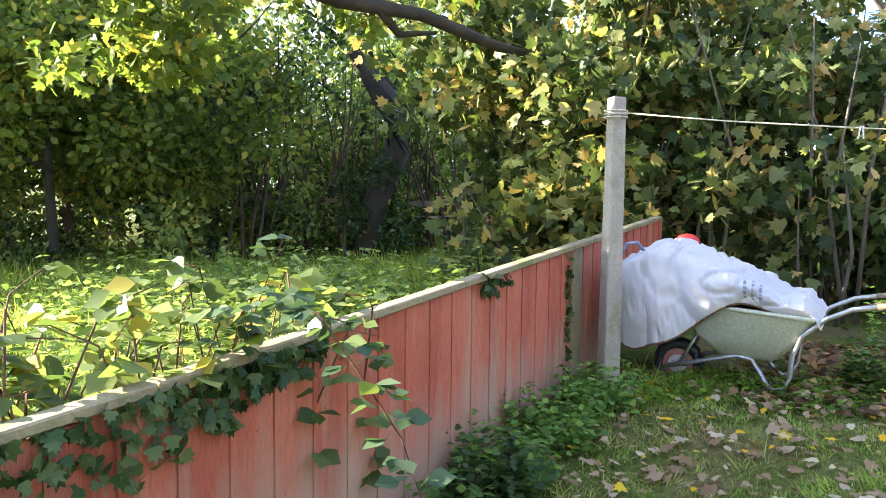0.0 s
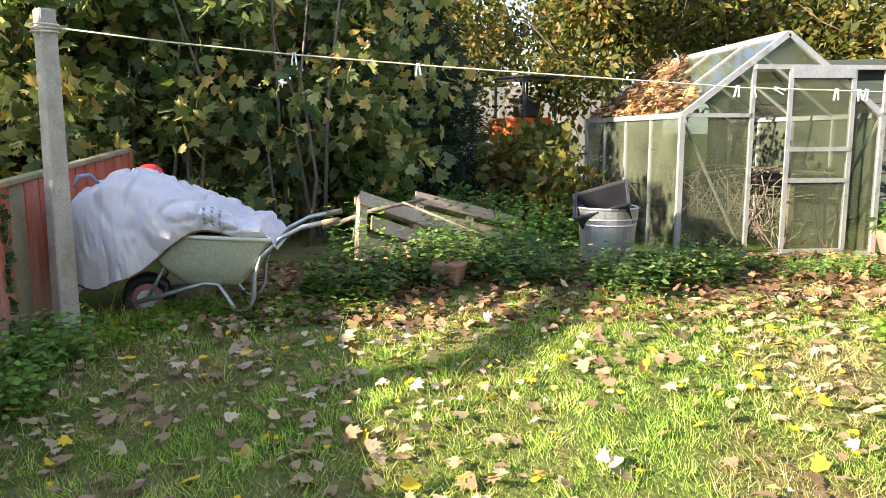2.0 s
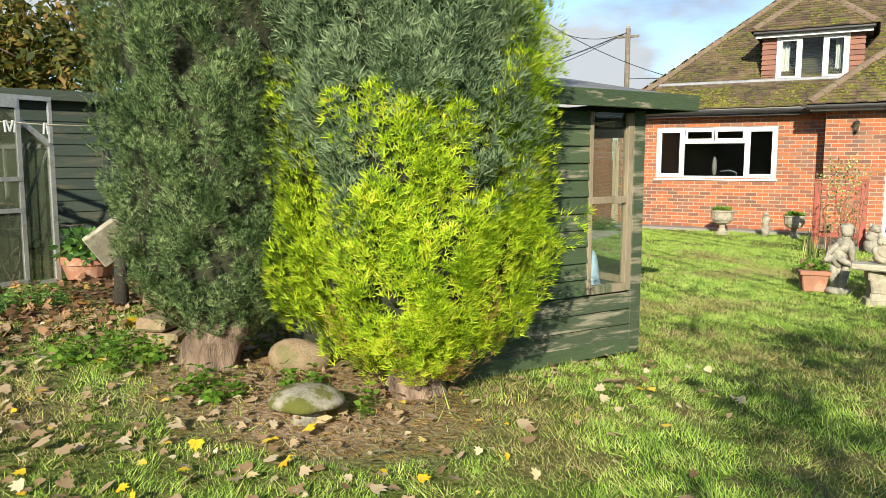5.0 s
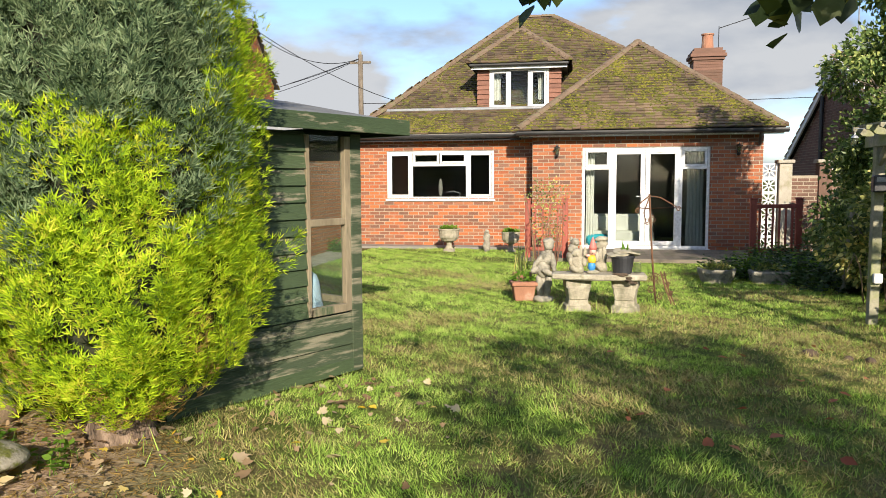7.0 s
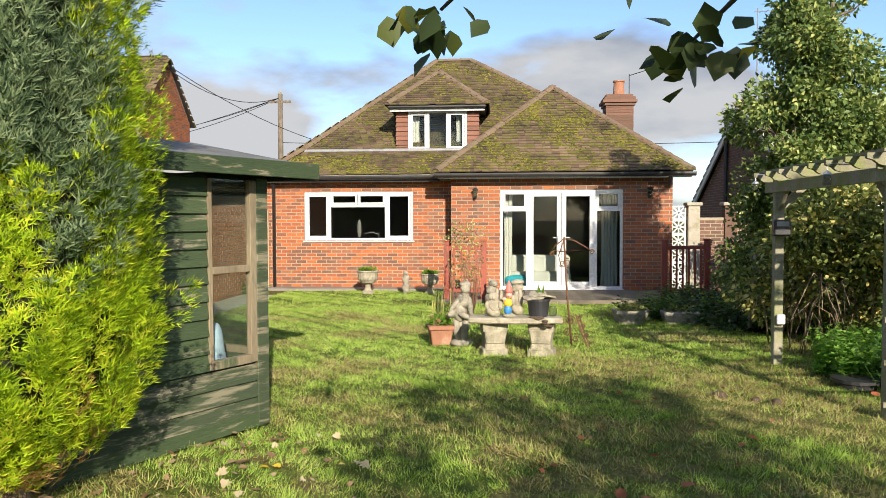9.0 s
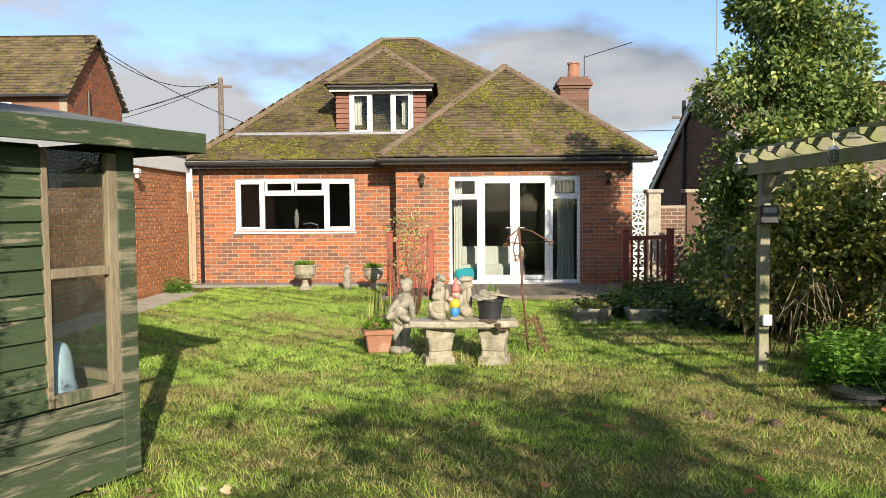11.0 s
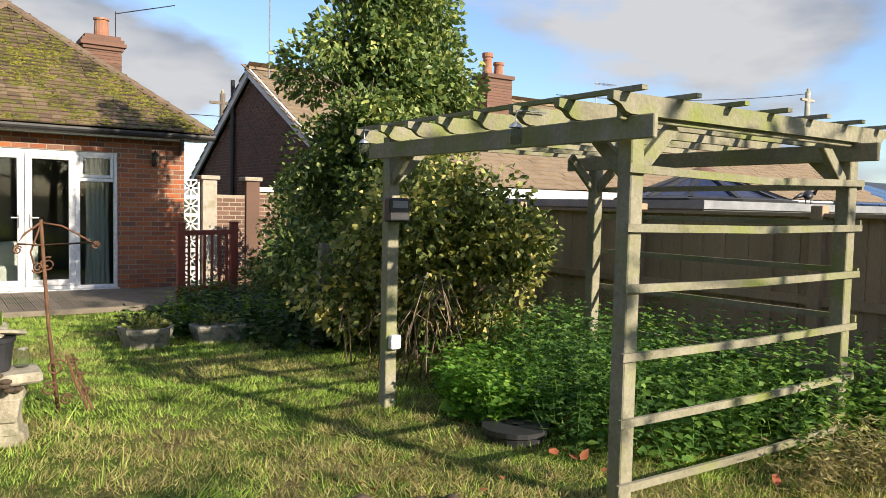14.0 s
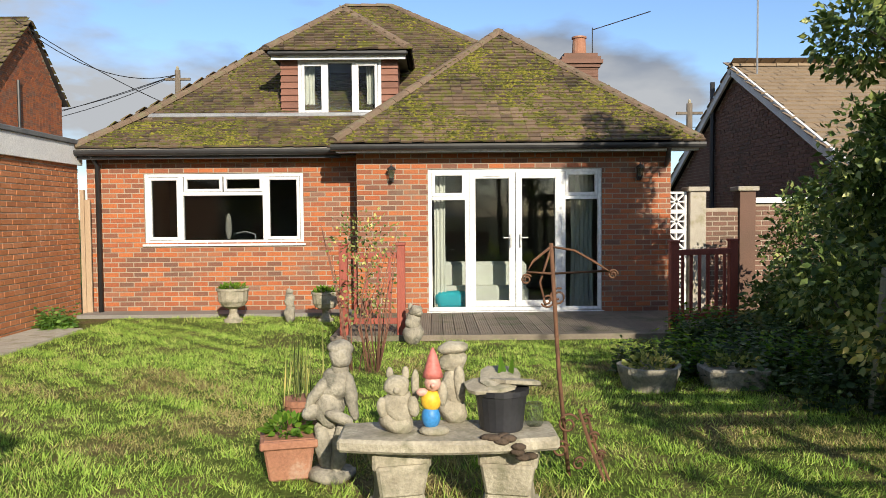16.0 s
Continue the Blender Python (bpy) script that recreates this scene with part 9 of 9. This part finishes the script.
def canes(name, paths, size, mat, label, leaf=OVAL, per=0.07, thorn=RUST):
    """Arching canes with leaves in threes."""
    t = thing(name, (0, 0, 0), label, "bramble")
    at, along, sz = [], [], []
    for pts in paths:
        part("cane", Shape().tube(pts, [0.006 - 0.004 * i / (len(pts) - 1) for i in range(len(pts))], 5), thorn, t, smooth=True)
        for a, b in zip(pts, pts[1:]):
            a, b = Vector(a), Vector(b)
            n = max(1, int((b - a).length / per))
            for j in range(n):
                p = a.lerp(b, (j + rng.random()) / n)
                g = rng.uniform(0, 6.28)
                stalk = p + Vector((math.cos(g), math.sin(g), 0.25)) * 0.06
                for d in (-1.0, 0.0, 1.0):
                    at.append(stalk)
                    along.append((math.cos(g + d), math.sin(g + d), rng.uniform(-0.5, 0.15)))
                    sz.append(size * rng.uniform(0.6, 1.1))
    at, along = np.array(at), np.array(along)
    part("leaves", scatter("leaves", at, along, np.array(sz), leaf, mat, 1.35, flat=np.tile((0, 0, 1.0), (len(at), 1)), spread=0.9), mat, t)
    return t


def build_brambles():
    r = random.Random(9)
    paths = []
    for i in range(58):
        x = r.uniform(-2.5, -0.5)
        y = r.uniform(-2.4, -1.8)
        h = r.uniform(0.85, 1.22)
        dx, dy = r.uniform(-0.5, 0.3), r.uniform(-0.15, 0.3)
        paths.append([(x, y, 0.1), (x + dx * 0.3, y + dy * 0.3, h * 0.7), (x + dx * 0.7, y + dy * 0.7, h), (x + dx * 1.2, y + dy, h + r.uniform(-0.1, 0.08))])
    canes("bramble_thicket", paths, 0.1, BRAMBLE, "tangle of brambles leaning over the red fence", per=0.09)
    canes("hanging_bramble", [[(-1.76, -1.9, 0.7), (-1.72, -1.72, 1.12), (-1.62, -1.5, 1.2), (-1.58, -1.3, 1.17), (-1.61, -1.17, 1.0), (-1.66, -1.08, 0.84), (-1.68, -1.03, 0.68)],
                              [(-1.76, -1.9, 0.5), (-1.77, -1.75, 1.05), (-1.78, -1.6, 1.36)]], 0.072, CANELEAF, "single bramble cane hanging over the fence", per=0.036)
    iv = thing("ivy", (0, 0, 0), "dark ivy trailing over the top of the red fence", "ivy")
    n = 620
    x = rng.uniform(-2.1, 0.4, n)
    drop = rng.random(n) ** 1.6 * (0.08 + 0.3 * np.clip((x + 2.0) / 1.2, 0, 1))
    top = 0.857 + 0.0625 * -np.minimum(x, 0)
    p = np.stack([x, np.full(n, -1.735) + rng.uniform(0, 0.05, n), top - drop], 1)
    part("leaves", scatter("leaves", p, rng.normal((0, 0.3, -0.8), 0.5, (n, 3)), rng.uniform(0.03, 0.06, n), LOBED, IVY, 1.1, flat=np.tile((0, 1.0, 0.2), (n, 1)), spread=0.8), IVY, iv)
    n = 120
    z = rng.uniform(0.2, 1.12, n)
    p = np.stack([-4.63 + rng.normal(0, 0.02, n), np.full(n, -1.725), z], 1)
    part("runner_leaves", scatter("runner_leaves", p, rng.normal((0, 0.2, -0.6), 0.5, (n, 3)), rng.uniform(0.02, 0.05, n), LOBED, IVY, flat=np.tile((0, 1.0, 0), (n, 1))), IVY, iv)
    n = 40
    p = np.stack([rng.normal(-3.5, 0.09, n), np.full(n, -1.72), 1.03 + rng.normal(0, 0.03, n)], 1)
    part("tuft_leaves", scatter("tuft_leaves", p, rng.normal((0, 0.3, -0.5), 0.5, (n, 3)), 0.05, LOBED, IVY, flat=np.tile((0, 1.0, 0), (n, 1))), IVY, iv)
    # creeper with dead leaves beside the greenhouse
    q = around((-9.3, 2.3, 0.9), (1.4, 0.6, 0.6), 18, 0.9, 91, (0.5, 0.8))
    tree("creeper_mound", (-9.3, 2.3, 0.2), 0.8, 0.03, q, 2600, 0.11, LOBED, AUTUMN, "tangled creeper with browning leaves against the greenhouse", category="creeper", gap=0.3, forks=8, spread=0.7, start=0.05)
    q = around((-9.5, 0.6, 0.7), (1.5, 1.0, 0.5), 18, 0.9, 92, (0.4, 0.7))
    tree("weed_mound", (-9.5, 0.6, 0.2), 0.6, 0.03, q, 3000, 0.1, OVAL, NETTLE, "mound of weeds and dry stems behind the pallets", category="weeds", gap=0.3, forks=10, spread=0.9, start=0.05)
    # bare rose by the deck
    ro = thing("bare_rose", (-0.38, 12.7, 0), "leggy rose bush with thin red-brown stems", "shrub")
    st = Shape()
    for i in range(26):
        a, l = r.uniform(0, 6.28), r.uniform(0.7, 1.5)
        d = Vector((math.cos(a) * 0.28, math.sin(a) * 0.25, 1)).normalized() * l
        st = Shape().tube([(0.13 * math.cos(a), 0.1 * math.sin(a), 0), d * 0.5 + Vector((0.1 * math.cos(a * 3), 0.08 * math.sin(a * 2), 0)) + Vector((0.03 * math.sin(i), 0, 0)), d], [0.006, 0.005, 0.002], 5)
        part("stem", st, ROSEWOOD, ro, smooth=True, fix=False)
    p, d = in_blobs([(0, 0, 1.25, 0.38, 0.35, 0.3), (0, 0, 0.8, 0.3, 0.28, 0.4)], 620, 0.6)
    part("leaves", scatter("leaves", p, d, rng.uniform(0.025, 0.045, len(p)), OVAL, SHRUB), SHRUB, ro)


ROSEWOOD = surface("red_brown_stem", [(0.16, 0.075, 0.05), (0.26, 0.13, 0.09)], scale=9, rough=0.8, bump=0.1)
build_brambles()


# ---- grass and fallen leaves ----
def on_lawn(x, y):
    ok = (x > -5.3 + 0.15 * np.sin(y * 3)) & (x < 6.0) & (y > -1.6) & (y < 17.0)
    ok &= ~((y > 14.4) & (x > -1.0))
    ok &= ~((x < -4.35) & (y > 9.5))
    u = (x + 1.57) * -0.48 + (y - 6.2) * -0.877
    v = (x + 1.57) * 0.877 + (y - 6.2) * -0.48
    ok &= ~((u > 0) & (u < 1.62) & (v < 0.02) & (v > -2.45))
    return ok


def wave(x, y, s, k):
    return (np.sin(x * s + 1.7 * np.sin(y * s * 0.8 + k)) + np.sin(y * s * 1.1 + 1.3 * np.sin(x * s * 0.7 + 2 * k)) + np.sin((x + y) * s * 0.6 + k)) / 3


def build_grass():
    def bed(name, n, x0, x1, y0, y1, length, width, mat, label, keep, lie=0.5):
        x, y = rng.uniform(x0, x1, n), rng.uniform(y0, y1, n)
        m = keep(x, y)
        x, y = x[m], y[m]
        z = ground_many(x, y)
        k = len(x)
        lean = np.stack([0.6 * wave(x, y, 17.0, 0.4) + 0.4 * wave(x, y, 2.6, 0.4) + rng.normal(size=k) * lie, 0.6 * wave(x, y, 15.0, 2.1) + 0.4 * wave(x, y, 2.2, 2.1) + rng.normal(size=k) * lie, np.ones(k)], 1)
        ln = length * rng.uniform(0.45, 1.3, k) * np.clip(1 + 0.3 * wave(x, y, 3.1, 1.0) + 0.55 * wave(x, y, 19.0, 2.0), 0.35, 1.7)
        me = scatter(name, np.stack([x, y, z - 0.004], 1), lean, ln, BLADE, mat, width / length)
        tagged(new(name, me), label, "grass", kind="stuff")
    bare = lambda x, y: ((x + 2.95) / 1.15) ** 2 + ((y - 4.0) / 0.76) ** 2 + 0.35 * wave(x, y, 5.0, 0.3) > 1
    def dry(x, y):
        """Where the lawn is worn to straw: patches, most of them under the apple tree."""
        return wave(x, y, 2.9, 3.3) + 0.55 * wave(x, y, 7.3, 1.0) + 1.0 * np.exp(-((x - 2.4) / 2.0) ** 2 - ((y - 6.6) / 2.6) ** 2) + 0.9 * np.exp(-((x - 4.4) / 1.3) ** 2 - ((y - 6.1) / 0.7) ** 2) + 0.3 * np.exp(-((x + 1.6) / 1.5) ** 2 - ((y - 2.6) / 1.4) ** 2)
    lawn = lambda x, y: on_lawn(x, y) & (bare(x, y) | (rng.random(len(x)) < 0.1)) & (wave(x, y, 5.3, 0.9) + 0.5 * rng.normal(size=len(x)) > -0.9) & (wave(x, y, 23.0, 4.0) + 0.3 * rng.normal(size=len(x)) > -0.45) & ((dry(x, y) + 0.22 * rng.normal(size=len(x)) < 0.26) | (rng.random(len(x)) < 0.22))
    bed("lawn_grass", 800000, -5.4, 5.0, -1.6, 9.0, 0.046, 0.0038, GRASS, "short uneven green lawn grass", lawn, 0.55)
    bed("lawn_grass_by_house", 470000, -5.4, 6.0, 9.0, 16.9, 0.044, 0.0055, GRASS, "short green lawn grass towards the house", lawn, 0.5)
    bed("dry_lawn_grass", 900000, -5.3, 6.0, -1.6, 13.5, 0.05, 0.0046, STRAW, "dry straw-coloured patches in the lawn", lambda x, y: on_lawn(x, y) & bare(x, y) & (dry(x, y) + 0.2 * rng.normal(size=len(x)) > 0.27) & (wave(x, y, 21.0, 2.0) + 0.4 * rng.normal(size=len(x)) > -0.2), 0.9)
    bed("long_grass", 16000, -5.3, 3.6, -1.6, 14.5, 0.12, 0.006, GRASS, "tufts of longer grass round posts and stones", lambda x, y: on_lawn(x, y) & (((x - 3.1) ** 2 + (y - 8.6) ** 2 < 0.5) | ((x - 3.9) ** 2 + (y - 7.9) ** 2 < 0.35) | ((x + 2.25) ** 2 + (y - 4.3) ** 2 < 0.12) | ((x - 0.4) ** 2 + (y - 9.5) ** 2 < 0.6) | (y < -1.1) | (wave(x, y, 6.1, 5.0) > 0.72)), 0.35)
    bed("field_grass", 60000, -16, 3, -13, -1.9, 0.22, 0.016, FIELD, "rough bright field grass beyond the fence", lambda x, y: x < 3, 0.5)


FIELD = leafy("field_grass_blades", [(0.0, (0.14, 0.21, 0.04)), (0.5, (0.26, 0.36, 0.07)), (1.0, (0.42, 0.45, 0.14))], 0.6, 0.5, patch=0.7)
build_grass()


def build_fallen():
    n = 8600
    x, y = rng.uniform(-5.6, -0.6, n), rng.uniform(-1.5, 6.0, n)
    m = on_lawn(x, y) & (rng.random(n) < np.clip(0.25 + 0.2 * (-x - 1.0), 0.1, 1.0)) & (wave(x, y, 2.4, 1.1) + 0.6 * rng.normal(size=n) > -0.35)
    x, y = x[m], y[m]
    k = len(x)
    p = np.stack([x, y, ground_many(x, y) + rng.uniform(0.02, 0.05, k)], 1)
    me = scatter("fallen_leaves", p, rng.normal(size=(k, 3)) * np.array((1, 1, 0.25)), rng.uniform(0.03, 0.11, k) * rng.uniform(0.45, 1.0, k), LOBED, FALLEN, 1.0, flat=np.tile((0, 0, 1.0), (k, 1)), spread=0.7)
    tagged(new("fallen_leaves", me), "scattered pale and yellow fallen sycamore leaves", "leaves", kind="stuff")
    n = 3200
    x, y = rng.uniform(-6.6, -4.7, n), rng.uniform(-0.8, 5.4, n)
    p = np.stack([x, y, ground_many(x, y) + rng.uniform(0.0, 0.05, n)], 1)
    me = scatter("leaf_litter", p, rng.normal(size=(n, 3)) * np.array((1, 1, 0.35)), rng.uniform(0.035, 0.085, n), LOBED, LITTER, 1.0, flat=np.tile((0, 0, 1.0), (n, 1)), spread=0.8)
    tagged(new("leaf_litter", me), "brown leaf litter along the lawn edge", "leaves", kind="stuff")
    n = 46
    x, y = rng.uniform(0.4, 4.2, n), rng.uniform(4.5, 7.6, n)
    p = np.stack([x, y, ground_many(x, y) + 0.04], 1)
    me = scatter("red_leaves", p, rng.normal(size=(n, 3)) * np.array((1, 1, 0.3)), rng.uniform(0.05, 0.1, n), OVAL, REDLEAF, 1.0, flat=np.tile((0, 0, 1.0), (n, 1)), spread=0.7)
    tagged(new("red_leaves", me), "a few red-brown leaves fallen on the lawn", "leaves", kind="stuff")
    # leaves on the greenhouse roof
    n = 1100
    u, v = rng.random(n), rng.random(n) ** 1.5
    x = -6.8 - 2.8 * u
    keep = v < 0.25 + 0.75 * np.clip((u - 0.1) * 1.6, 0, 1)
    x, v = x[keep], v[keep]
    p = np.stack([x, 3.08 + 0.94 * v, 1.6 + 0.71 * v + rng.uniform(0.01, 0.04, len(x))], 1)
    me = scatter("roof_leaves", p, rng.normal(size=(len(x), 3)) * np.array((1, 0.8, 0.1)) + np.array((0, 0.0, 0.0)), rng.uniform(0.05, 0.1, len(x)), LOBED, LITTER, 1.0, flat=np.tile((0, -0.6, 0.8), (len(x), 1)), spread=0.9)
    tagged(new("roof_leaves", me), "drift of brown leaves on the greenhouse roof", "leaves", kind="stuff")
    # bare earth and needles under the conifers
    n = 5000
    a, r = rng.uniform(0, 6.28, n), np.sqrt(rng.random(n))
    x, y = -2.95 + 1.15 * r * np.cos(a), 4.0 + 0.8 * r * np.sin(a)
    p = np.stack([x, y, ground_many(x, y) + 0.008], 1)
    me = scatter("conifer_litter", p, rng.normal(size=(n, 3)) * np.array((1, 1, 0.1)), rng.uniform(0.03, 0.07, n), NEEDLE, BROWNSPRAY, 0.5, flat=np.tile((0, 0, 1.0), (n, 1)), spread=0.5)
    tagged(new("conifer_litter", me), "brown conifer litter over bare earth", "litter", kind="stuff")


def build_clods():
    for k, (x, y, r0) in enumerate(((2.04, 7.4, 0.07), (2.3, 7.28, 0.045), (2.45, 7.2, 0.055))):
        c = Shape()
        ellipsoid(c, (0, 0, 0), (r0, r0 * 0.8, r0 * 0.6), (0, 0, 40 * k), 12, 8, 0.5, 14)
        ob = single("earth_clod", c, SOIL, "dark clod of dug earth lying on the lawn", "earth", smooth=True, group="earth clods")
        ob.location = (x, y, ground_z(x, y) + r0 * 0.35)


build_clods()
REDLEAF = leafy("red_leaf", [(0.0, (0.25, 0.07, 0.04)), (1.0, (0.42, 0.16, 0.08))], 0.7, 0.2)
build_fallen()
